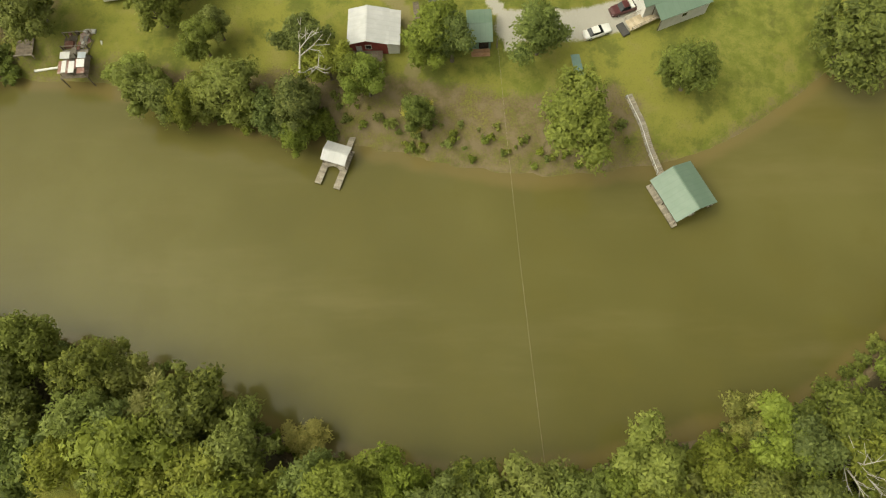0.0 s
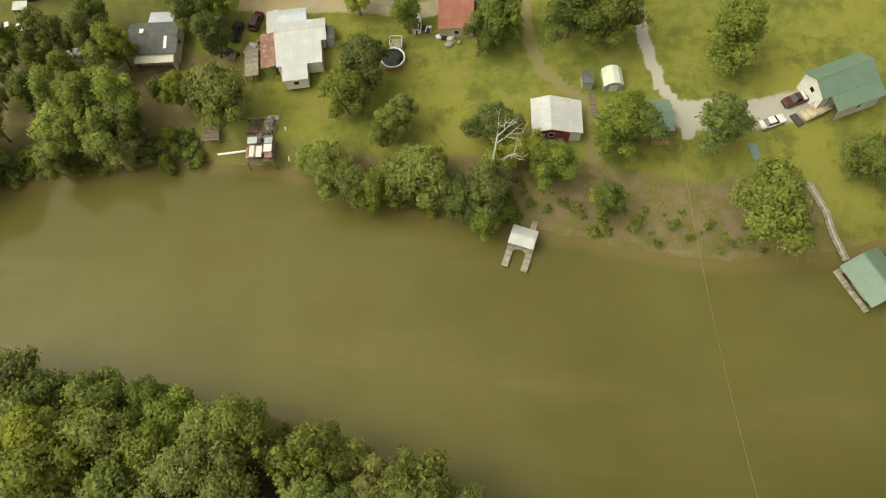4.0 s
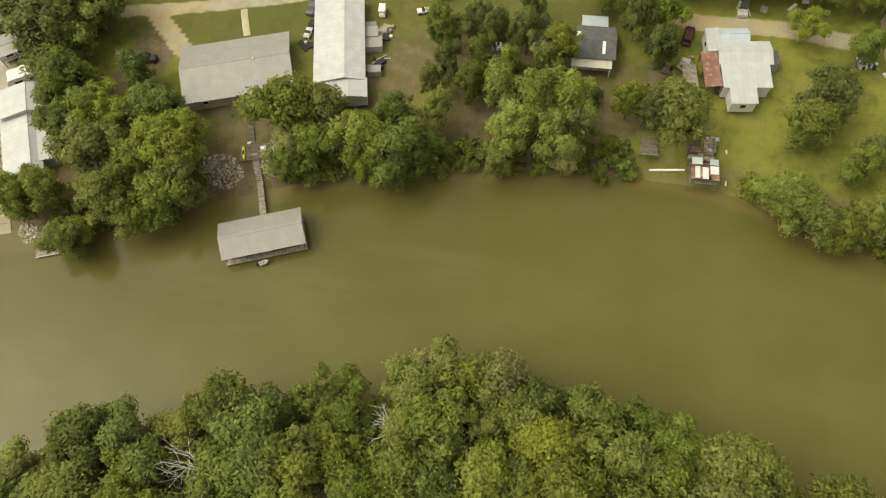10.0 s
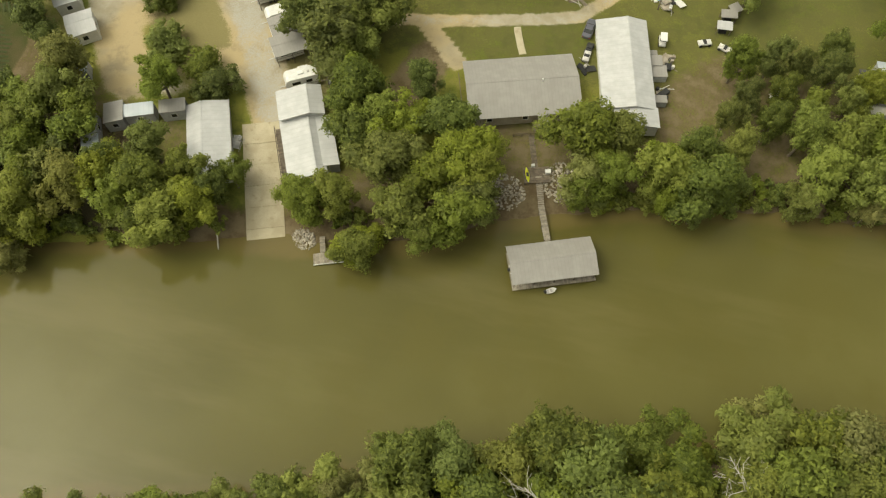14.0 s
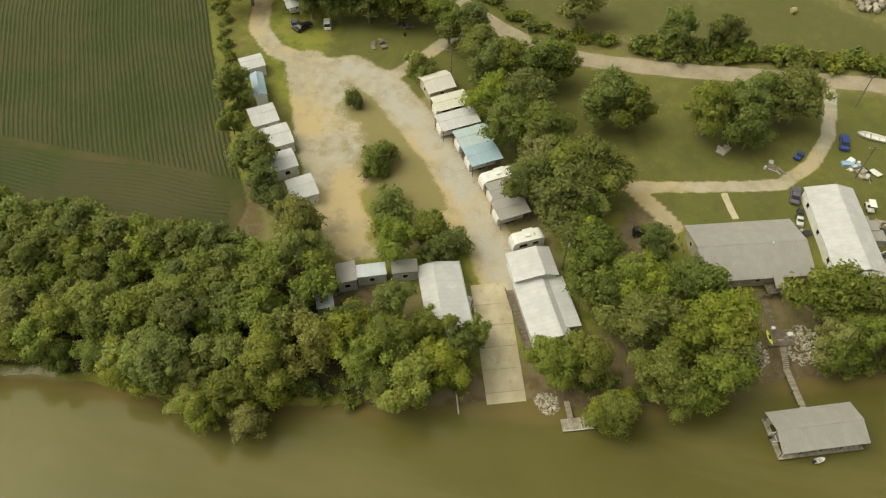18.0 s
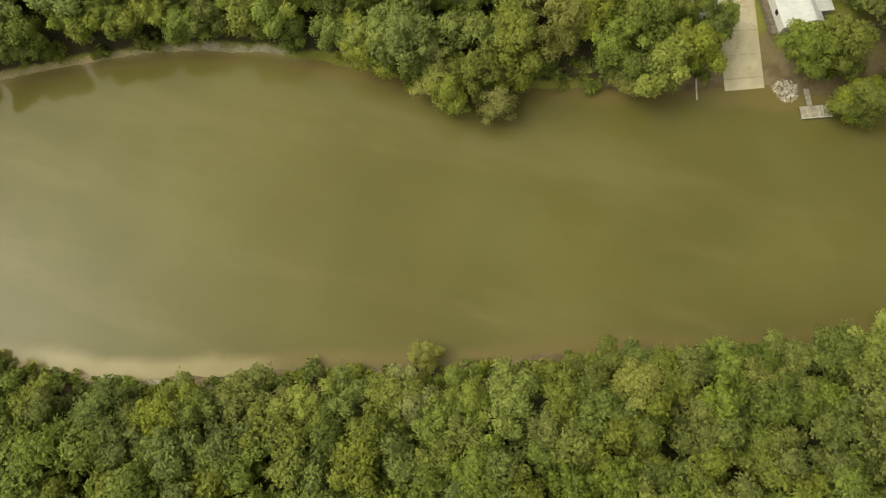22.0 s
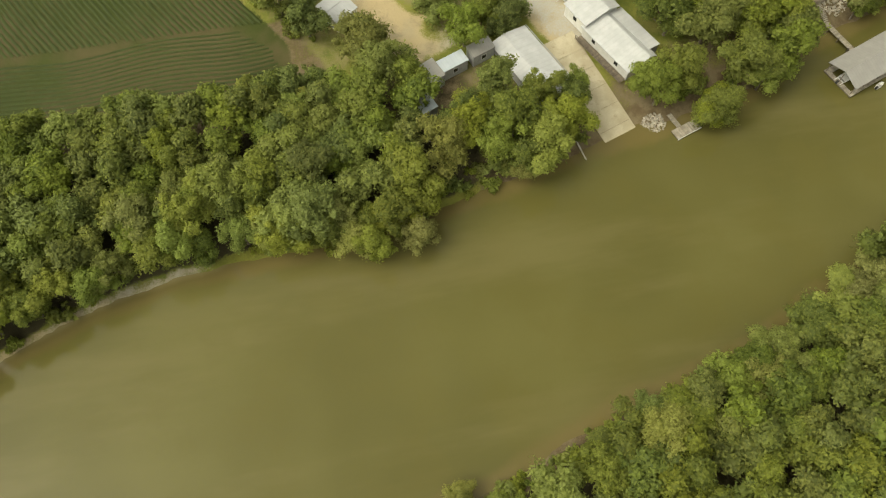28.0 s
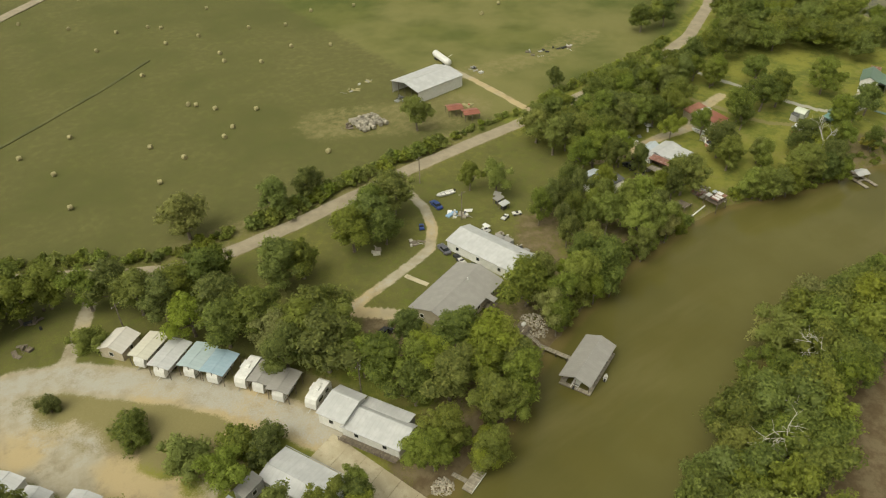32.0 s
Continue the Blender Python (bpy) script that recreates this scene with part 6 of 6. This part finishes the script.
pole_on_ground("pole", -72.6, 66.9, -66.6, 67.3, 0.22, "long whitish pole lying on the bank", TRIM)
pole_on_ground("pole", -60.1, 71.2, -59.4, 65.6, 0.16, "thin white pole lying in the grass", TRIM)
pole_on_ground("log", -192.2, 38.6, -190.4, 33.6, 0.14, "thin fallen trunk leaning into the river", DEADWOOD)

# boat ramp bays
wx_, wy_ = RAMP_TOP[0] - RAMP_FOOT[0], RAMP_TOP[1] - RAMP_FOOT[1]
L_ = math.hypot(wx_, wy_)
bay = Geo().box(-L_ / 12 + 0.005, L_ / 12 - 0.005, -3.25, 3.25, -0.3, 0).mesh("slab", CONCRETE)
tip = math.degrees(math.atan2(4.0, L_))
for k in range(6):
    u = (k + 0.5) / 6
    x, y = RAMP_FOOT[0] + wx_ * u, RAMP_FOOT[1] + wy_ * u
    ob = new("slab", bay)
    ob.parent = ramp_ob
    ob.matrix_basis = ramp_ob.matrix_basis.inverted() @ pose(x, y, -0.35 + 4.0 * u + rng.uniform(-0.01, 0.01), 0, 0, math.degrees(math.atan2(wy_, wx_))) @ pose(0, 0, 0, 0, -tip, 0)

# ---- vehicles ----
def car(x, y, turn, paint_, label, kind="sedan", L=4.7, W=1.82):
    ob = tagged(empty("pickup_truck" if kind == "pickup" else "car", x, y, ground_z(x, y), turn), label, "pickup truck" if kind == "pickup" else "car")
    h = W / 2
    hood, roofz = {"sedan": (0.95, 1.42), "pickup": (1.12, 1.82), "suv": (1.05, 1.75)}[kind]

    def ring(x_, w, z0, z1):
        return [(x_, -w, z0 + 0.12), (x_, -w * 0.96, z1 - 0.1), (x_, -w * 0.82, z1), (x_, w * 0.82, z1), (x_, w * 0.96, z1 - 0.1), (x_, w, z0 + 0.12), (x_, w * 0.9, z0), (x_, -w * 0.9, z0)]
    part("body", Geo().loft([ring(u * L, h * w, 0.28, z) for u, w, z in ((-0.5, 0.86, hood - 0.14), (-0.46, 0.97, hood), (-0.2, 1, hood), (0.2, 1, hood), (0.42, 0.97, hood - 0.08), (0.5, 0.84, hood - 0.22))]), paint_, ob)
    a = {"sedan": ((-0.33, -0.2), (0.2, 0.06)), "pickup": ((-0.06, -0.03), (0.25, 0.14)), "suv": ((-0.47, -0.42), (0.22, 0.1))}[kind]
    lo = [(a[0][0] * L, -h * 0.86, hood), (a[1][0] * L, -h * 0.86, hood), (a[1][0] * L, h * 0.86, hood), (a[0][0] * L, h * 0.86, hood)]
    hi = [(a[0][1] * L, -h * 0.68, roofz - 0.05), (a[1][1] * L, -h * 0.68, roofz - 0.05), (a[1][1] * L, h * 0.68, roofz - 0.05), (a[0][1] * L, h * 0.68, roofz - 0.05)]
    part("glass", Geo().loft([lo, hi]), GLASS, ob, "dark car glass")
    part("roof", Geo().slab([(p[0], p[1] * 1.03, roofz) for p in hi], 0.06), paint_, ob)
    if kind == "pickup":
        part("bed", Geo().box(-0.47 * L, -0.08 * L, -h * 0.82, h * 0.82, hood - 0.01, hood + 0.012), RUBBER, ob, "black truck bed liner")
        part("tool_box", Geo().box(-0.2 * L, -0.09 * L, -h * 0.86, h * 0.86, hood, hood + 0.22, 0.04), CAR_WHITE, ob, "pale tool box across the bed")
    for px in (-0.31 * L, 0.31 * L):
        for s in (-1, 1):
            w = part("wheel", Geo().tube((px, s * (h - 0.2), 0.33), (px, s * (h + 0.01), 0.33), 0.33, n=14), RUBBER, ob)
            part("rim", Geo().tube((px, s * (h + 0.012), 0.33), (px, s * (h + 0.02), 0.33), 0.2, n=10), STEEL, w)
    for s in (-1, 1):
        part("headlight", Geo().box(0.475 * L, 0.497 * L, min(s * 0.5 * h, s * 0.8 * h), max(s * 0.5 * h, s * 0.8 * h), hood - 0.36, hood - 0.24), TRIM, ob)
        part("tail_light", Geo().box(-0.503 * L, -0.49 * L, min(s * 0.6 * h, s * 0.84 * h), max(s * 0.6 * h, s * 0.84 * h), hood - 0.4, hood - 0.22), RED_PAINT, ob)
    return ob


car(24.8, 71.3, 20, CAR_WHITE, "white sedan parked on the gravel", "sedan")
car(29.9, 75.9, 200, CAR_MAROON, "dark maroon pickup truck with a tool box", "pickup", 5.7, 1.95)
car(-70.9, 92.2, 83, CAR_BLACK, "black utility vehicle parked by the trees", "suv", 4.5)
car(-67.5, 94.6, 78, CAR_MAROON, "dark red car parked beside the white house", "suv", 4.4)
car(-127.2, 110.3, 85, CAR_BLUE, "dark blue car parked on the grass", "sedan", 4.6)
car(-137.7, 92.9, 82, CAR_GREY, "dark grey car parked by the drive", "sedan", 4.6)
car(-165.6, 76.6, 10, CAR_BLACK, "black open utility vehicle under trees", "suv", 3.6, 1.7)
car(-248.2, 121.0, 60, CAR_BLACK, "dark car on the mown grass", "sedan", 4.4)
car(-250.6, 121.6, 120, CAR_GREY, "small grey car beside the camper", "sedan", 3.8)
car(-243.0, 123.4, 110, CAR_WHITE, "small white car by the wood", "suv", 4.0)
for x, y, L, W, turn, roofs_, lab in ((-113.6, 98.2, 2.6, 1.7, 4, WHITE_ROOF, "white"), (-113.0, 101.2, 2.8, 1.6, 8, GREY_ROOF, "grey"), (-112.0, 102.9, 2.0, 1.8, 40, GREY_ROOF, "grey")):
    ob = house("yard_shelter", x, y, turn, "low open lean-to with a %s sheet roof over yard tools" % lab, "shelter")
    section(ob, 0, 0, 0, L, W, 1.6, 0.2, "lean-y", WALL_GREY, roofs_, over=0.1, open_sides="wesn", openings=False)
    part("crate", Geo().box(-0.8, 0.6, -0.5, 0.5, -0.05, 0.8, 0.05), RUBBER, ob, "dark machine under the roof")
skiff(-121.6, 113.6, ground_z(-121.6, 113.6) + 0.02, 172, 5.6, 1.9, "white fibreglass boat lying on the lawn")
skiff(-37.0, 93.8, ground_z(-37, 93.8) + 0.02, 92, 4.6, 1.8, "pale motor boat on a trailer by the workshop")


def utility_cart(x, y, turn, material, label, roof):
    ob = tagged(empty("utility_cart", x, y, ground_z(x, y), turn), label, "cart")
    part("body", Geo().box(-1.2, 1.2, -0.6, 0.6, 0.35, 0.75, 0.08), material, ob)
    part("seat", Geo().box(-0.3, 0.25, -0.5, 0.5, 0.75, 0.95, 0.05), RUBBER, ob)
    for px in (-0.8, 0.8):
        for s in (-1, 1):
            part("wheel", Geo().tube((px, s * 0.45, 0.3), (px, s * 0.68, 0.3), 0.3, n=12), RUBBER, ob)
    if roof:
        for px in (-0.9, 0.7):
            for s in (-0.5, 0.5):
                part("roof_post", Geo().tube((px, s, 0.7), (px, s, 1.8), 0.03, n=5), STEEL, ob)
        part("canopy", Geo().box(-1.1, 0.9, -0.62, 0.62, 1.8, 1.88, 0.03), TRIM, ob, "white canopy")
    return ob


utility_cart(-136.4, 104.2, 60, CAR_BLUE, "blue garden tractor standing by the drive", False)
utility_cart(-137.2, 86.4, 85, JUNK, "old grey machine standing between the houses", False)
utility_cart(-137.0, 88.4, 80, RUBBER, "black quad bike between the houses", False)
utility_cart(-124.2, 93.0, 95, CAR_WHITE, "white golf cart beside the long house", True)
utility_cart(-116.6, 94.4, 20, CAR_WHITE, "white ride-on mower on the lawn", False)
utility_cart(-112.9, 93.9, 160, JUNK, "grey mower standing on the lawn", False)

# round pool and its steps
pool = house("swimming_pool", -41.1, 85.4, 0, "round above-ground pool with dark water and white rim", "pool")
ring_ = [[(r * math.cos(a), r * math.sin(a), z) for a in np.linspace(0, 2 * np.pi, 33)[:-1]] for r, z in ((2.2, -0.1), (2.22, 1.15), (2.05, 1.15), (2.05, 0.8))]
part("wall", Geo().loft(ring_, False), surf("rusty_pool_wall", (0.32, 0.13, 0.08), (0.42, 0.22, 0.15), 0.8), pool, "rust-red pool wall")
part("rim", Geo().loft([[(r * math.cos(a), r * math.sin(a), z) for a in np.linspace(0, 2 * np.pi, 33)[:-1]] for r, z in ((2.02, 1.14), (2.02, 1.2), (2.3, 1.2), (2.3, 1.14))], False), TRIM, pool, "white rim")
part("water_surface", Geo().slab([(2.04 * math.cos(a), 2.04 * math.sin(a), 0.85) for a in np.linspace(0, 2 * np.pi, 33)[:-1]], 0.1), surf("dark_pool_water", (0.012, 0.015, 0.012), (0.02, 0.024, 0.018), rough=0.08, relief=0.0), pool, "dark stagnant water")
planks(pool, -0.6, 1.6, 2.3, 4.2, 1.1, PLANK, "x", 0.3)
railing(pool, [(-0.6, 2.4), (-0.6, 4.2), (1.6, 4.2), (1.6, 2.4)], 0.1, TRIM, 1.9)


# ---- fields ----
CROP_LEAF = leafy("crop_leaf", (0.040, 0.056, 0.013), (0.068, 0.088, 0.021), "tone")


crop_field = tagged(empty("crop_field", -260, 90, 0), "field of green crop rows with brown soil between", "crop field", kind="structure")


def crop_row(xs, ys, wide, high):
    """One row of low leafy plants along a line."""
    m = len(xs)
    if m < 2:
        return
    jit = rng.uniform(0.6, 1.2, (m, 3))
    tx, ty = np.gradient(xs), np.gradient(ys)
    ln = np.hypot(tx, ty)
    nx, ny = -ty / ln, tx / ln
    z = land(xs, ys)
    ys = ys - shift(xs, ys)
    left = np.stack([xs - nx * wide * jit[:, 0], ys - ny * wide * jit[:, 0], z + 0.02], -1)
    top = np.stack([xs, ys, z + high * jit[:, 1]], -1)
    right = np.stack([xs + nx * wide * jit[:, 2], ys + ny * wide * jit[:, 2], z + 0.02], -1)
    k = np.arange(m - 1) * 3
    quads = np.concatenate([np.stack([k, k + 3, k + 4, k + 1], -1), np.stack([k + 1, k + 4, k + 5, k + 2], -1)])
    tone = np.clip(np.repeat(0.5 + 0.4 * wobble(xs, ys, 0.06, 2.0) + rng.normal(0, 0.14, m), 3), 0, 1)
    ob = part("crop_row", mesh_arrays("crop_row", np.stack([left, top, right], 1).reshape(-1, 3), quads, np.zeros((0, 3), int), CROP_LEAF, tone), None, crop_field)
    ob.matrix_basis = crop_field.matrix_basis.inverted()


for k in range(110):
    y = np.arange(72.0, 170.0, 0.7)
    x = crop_east(y) - (1.4 + 0.98 * k) * 1.16
    keep = (y > crop_south(x) + 13) & (x > -384) & (rng.random(len(x)) > 0.02)
    crop_row(x[keep], y[keep], 0.33, 0.20)
for k in range(13):
    x = np.arange(-384.0, -238.0, 0.7)
    y = crop_south(x) + 1.2 + 0.98 * k
    keep = (x < crop_east(y) - 1.5 - 0.4 * k) & (rng.random(len(x)) > 0.12 - 0.008 * k)
    crop_row(x[keep], y[keep], 0.28, 0.18)

# hay bales
bale = tagged(empty("hay_bale", 0, 0, -500), "round straw-coloured hay bale on the pasture", "hay bale", "hay bales on the pasture")
prof_ = [(0.0, -0.62), (0.62, -0.62), (0.74, -0.52), (0.76, 0.0), (0.74, 0.52), (0.62, 0.62), (0.0, 0.62)]
part("roll", Geo().loft([[(h, max(r, 0.02) * math.cos(a), 0.74 + max(r, 0.02) * math.sin(a)) for a in np.linspace(0, 2 * np.pi, 15)[:-1]] for r, h in prof_], False), HAY, bale)
part("core", Geo().tube((-0.64, 0, 0.74), (0.64, 0, 0.74), 0.12, n=8), surf("shaded_hay", (0.24, 0.19, 0.09), (0.3, 0.25, 0.13)), bale)
BALES = [-156, 215, -154, 213, -195, 215, -205, 193, -206, 171, -160, 251, -177, 192, -171, 179, -182, 169, -151, 189, -156, 184, -150, 206, -139, 197, -135, 155, -153, 306, -140, 304, -136, 299, -128, 254, -119, 235, -89, 234, -92, 268,
         -55, 272, -74, 278, -2, 231, -17, 225, -110, 312, -153, 366, -184, 345, -168, 324, -166, 289, -141, 279, -106, 275, -127, 279, -130, 245, -211, 210, -102, 243]
for x, y in zip(BALES[0::2], BALES[1::2]):
    copy_thing(bale, pose(x, y - 1.1, ground_z(x, y), 0, 0, rng.uniform(0, 180)) @ Matrix.Diagonal((0.98, 0.98, 0.98, 1)))
# old weathered bales in the stack yard
OLD_HAY = surf("weathered_hay", (0.24, 0.215, 0.165), (0.36, 0.33, 0.27), 1.4, 0.95, vary=0.3)
old_bale = copy_thing(tagged(bale, "greyish weathered round hay bale in a stack yard", group="bales in the stack yard"), pose(0, 0, -500))
for o in old_bale.children_recursive:
    o.data = o.data.copy()
    o.data.materials[0] = OLD_HAY
for i in range(6):
    for j in range(6):
        if rng.random() < 0.12:
            continue
        x, y = -118.8 + i * 1.62 + rng.uniform(-0.25, 0.25), 160.4 + j * 1.6 + rng.uniform(-0.3, 0.3)
        copy_thing(old_bale, pose(x, y - 1.1, ground_z(x, y), 0, 0, rng.uniform(0, 180)) @ Matrix.Diagonal((1.05, 1.05, rng.uniform(0.85, 1.1), 1)))
MODELS.append(old_bale)
MODELS.append(bale)


def clutter(x, y, n, spread, label, mats, tall=0.8):
    """A heap of odds and ends: boxes, sheets, pipes and drums lying about."""
    ob = tagged(empty("junk_pile", x, y, ground_z(x, y), rng.uniform(0, 360)), label, "junk")
    for k in range(n):
        px, py = rng.normal(0, spread, 2)
        z = 0.0
        g = Geo()
        kind = k % 4
        a = rng.uniform(0, 3.14)
        c, s = math.cos(a), math.sin(a)
        if kind == 0:
            w, d, h = rng.uniform(0.25, 0.9, 3) * (1, 1, tall)
            g.box(px - w, px + w, py - d, py + d, z - 0.1, h, 0.05)
            nm = "crate"
        elif kind == 1:
            w, d = rng.uniform(0.5, 1.4), rng.uniform(0.3, 0.8)
            g.slab([(px + c * u * w - s * v * d, py + s * u * w + c * v * d, 0.1 + 0.25 * (u + 1) * tall) for u, v in ((-1, -1), (1, -1), (1, 1), (-1, 1))], 0.05)
            nm = "sheet"
        elif kind == 2:
            g.tube((px - c * 1.3, py - s * 1.3, 0.1), (px + c * 1.3, py + s * 1.3, 0.3 * tall), 0.06, n=5)
            nm = "pipe"
        else:
            g.tube((px, py, -0.05), (px, py, 0.85 * tall), 0.3, n=10)
            nm = "drum"
        part(nm, g, mats[int(rng.integers(len(mats)))], ob)
    return ob


MIX = [JUNK, TRIM, PLANK, STEEL, RUBBER]
for x, y, n, s, lab, mats in ((-126.4, 104.0, 9, 0.9, "heap of pale scrap and blue tarps beside the drive", [JUNK, TRIM, TARP_BLUE]), (-123.8, 102.6, 10, 1.1, "scattered pale scrap on the yard", MIX), (-122.6, 81.2, 8, 0.9, "odds and ends along the house wall", MIX), (-122.6, 89.0, 8, 1.0, "pale boxes and boards by the wall", MIX),
                              (-103.4, 85.2, 8, 0.8, "white scrap and buckets on bare ground", [TRIM, JUNK]), (-101.0, 87.6, 6, 0.6, "pile of pale boards under trees", [TRIM, PLANK]), (-63.6, 71.2, 14, 1.4, "old planks and rusty scrap behind the wharf", [PLANK, JUNK, RUST_ROOF[0], PLANK_DARK]), (-31.0, 90.0, 10, 1.1, "line of pots and scrap below the workshop", MIX),
                              (-34.4, 92.6, 5, 0.6, "white barrels beside the boat", [TRIM, RUBBER]), (-137.2, 84.5, 6, 0.6, "tyres and boxes between the houses", [RUBBER, JUNK]), (-67.2, 88.6, 8, 1.0, "boards and drums beside the rusty roof", [PLANK, JUNK]), (-71.0, 88.2, 4, 0.7, "dark scrap on the yard", [RUBBER, PLANK_DARK]),
                              (-193.4, 55.0, 4, 0.5, "buckets beside the boat shed", [TRIM, JUNK]), (-228.4, 119.0, 9, 1.1, "grey brush heap on the mown grass", [BARK, PLANK_DARK]), (-225.0, 127.4, 9, 1.6, "old logs and scrap along the wood", [BARK, PLANK_DARK, RUBBER]), (-151.4, 103.2, 5, 0.6, "grey stump and boards beneath a tree", [DEADWOOD, PLANK]),
                              (-141.5, 100.0, 7, 1.0, "dead brush heap by the drive", [DEADWOOD, BARK]), (-30, 176, 9, 2.2, "dark scrap and machinery on the pasture", [RUBBER, JUNK, BARK]), (-18, 174, 9, 2.4, "old dark machinery on the pasture", [RUBBER, JUNK, BARK]), (-105, 191, 8, 1.6, "pale bales and boards in the field", [HAY, JUNK]), (-97, 194, 6, 1.4, "pale boards in the field", [HAY, JUNK]),
                              (-96, 173, 9, 1.4, "dark machines in the open barn end", [RUBBER, CAR_GREY, STEEL]), (-60, 178, 6, 1.2, "dark trailer and scrap by the barn road", [RUBBER, JUNK]), (-62, 192, 8, 1.8, "white tanks and frames by the barn", [TRIM, STEEL]), (-81, 154, 6, 1.2, "orange machines by the red shelters", [RED_PAINT, HAY]), (-122, 166, 5, 1.4, "brown beams in the field", [BARK, PLANK_DARK]),
                              (-64.6, 134.2, 5, 0.8, "grey mailboxes and boxes at the road", [JUNK, STEEL]), (-56, 103, 8, 2.0, "pale scrap scattered under trees", MIX), (-46, 105, 8, 2.0, "scrap cars' parts and pale sheets", MIX), (49.5, 81, 6, 1.0, "white chairs and scrap beside a rusty shed", [TRIM, JUNK])):
    clutter(x, y, n, s, lab, mats)

tk = tagged(empty("storage_tank", -64.6, 191.0, ground_z(-64.6, 191), 80), "long white cylindrical tank trailer by the barn", "tank")
part("tank", Geo().loft([[(u * 6.0, r * 1.3 * math.cos(a), 1.9 + r * 1.3 * math.sin(a)) for a in np.linspace(0, 2 * np.pi, 15)[:-1]] for u, r in ((-1, 0.3), (-0.97, 0.9), (-0.9, 1), (0.9, 1), (0.97, 0.9), (1, 0.3))]), TRIM, tk, smooth=True)
for u in (-4, -2.8, 3, 4.2):
    part("wheel_pair", Geo().tube((u, -1.1, 0.45), (u, 1.1, 0.45), 0.45, n=12), RUBBER, tk)


# poles and wires
def utility_pole(x, y, turn, label, lamp=False):
    ob = tagged(empty("utility_pole", x, y, ground_z(x, y), turn), label, "utility pole")
    part("pole", Geo().tube((0, 0, -0.5), (0, 0, 8.6), 0.16, 0.11, 8), BARK, ob)
    part("cross_arm", Geo().box(-1.1, 1.1, -0.06, 0.06, 7.9, 8.05), PLANK_DARK, ob)
    for u in (-1, 0, 1):
        part("insulator", Geo().tube((u, 0, 8.05), (u, 0, 8.22), 0.05, n=6), TRIM, ob)
    if lamp:
        part("transformer", Geo().tube((0.32, 0, 6.6), (0.32, 0, 7.5), 0.24, n=10), TRIM, ob, "pale drum transformer")
    return ob


utility_pole(-209.9, 111.2, 30, "wooden utility pole beside the cottage")
utility_pole(-178.8, 65.2, 30, "wooden utility pole with a pale transformer", True)
utility_pole(-123.7, 122.8, 10, "wooden utility pole by the road")
utility_pole(-125.8, 101.0, 10, "wooden utility pole in the yard")
wire = tagged(empty("river_cable", 11, 33, 0), "thin pale cable slung across the river", "cable")
pts_ = [(14.1 - 11 - 5.9 * u, -3 - 33 + 71 * u, 6.0 - 14 * u * (1 - u) + 0.5 * u) for u in np.linspace(0, 1, 25)]
g = Geo()
for a, b in zip(pts_, pts_[1:]):
    g.tube(a, b, 0.016, n=4)
part("strand", g, PLANK, wire)
for k in (0, -1):
    x, y, z = pts_[k]
    part("anchor_post", Geo().tube((x, y, ground_z(x + 11, y + 33) - 0.4), (x, y, z + 0.2), 0.12, 0.1, 7), BARK, wire)

for ob in MODELS:
    for o in (*ob.children_recursive, ob):
        bpy.data.objects.remove(o)
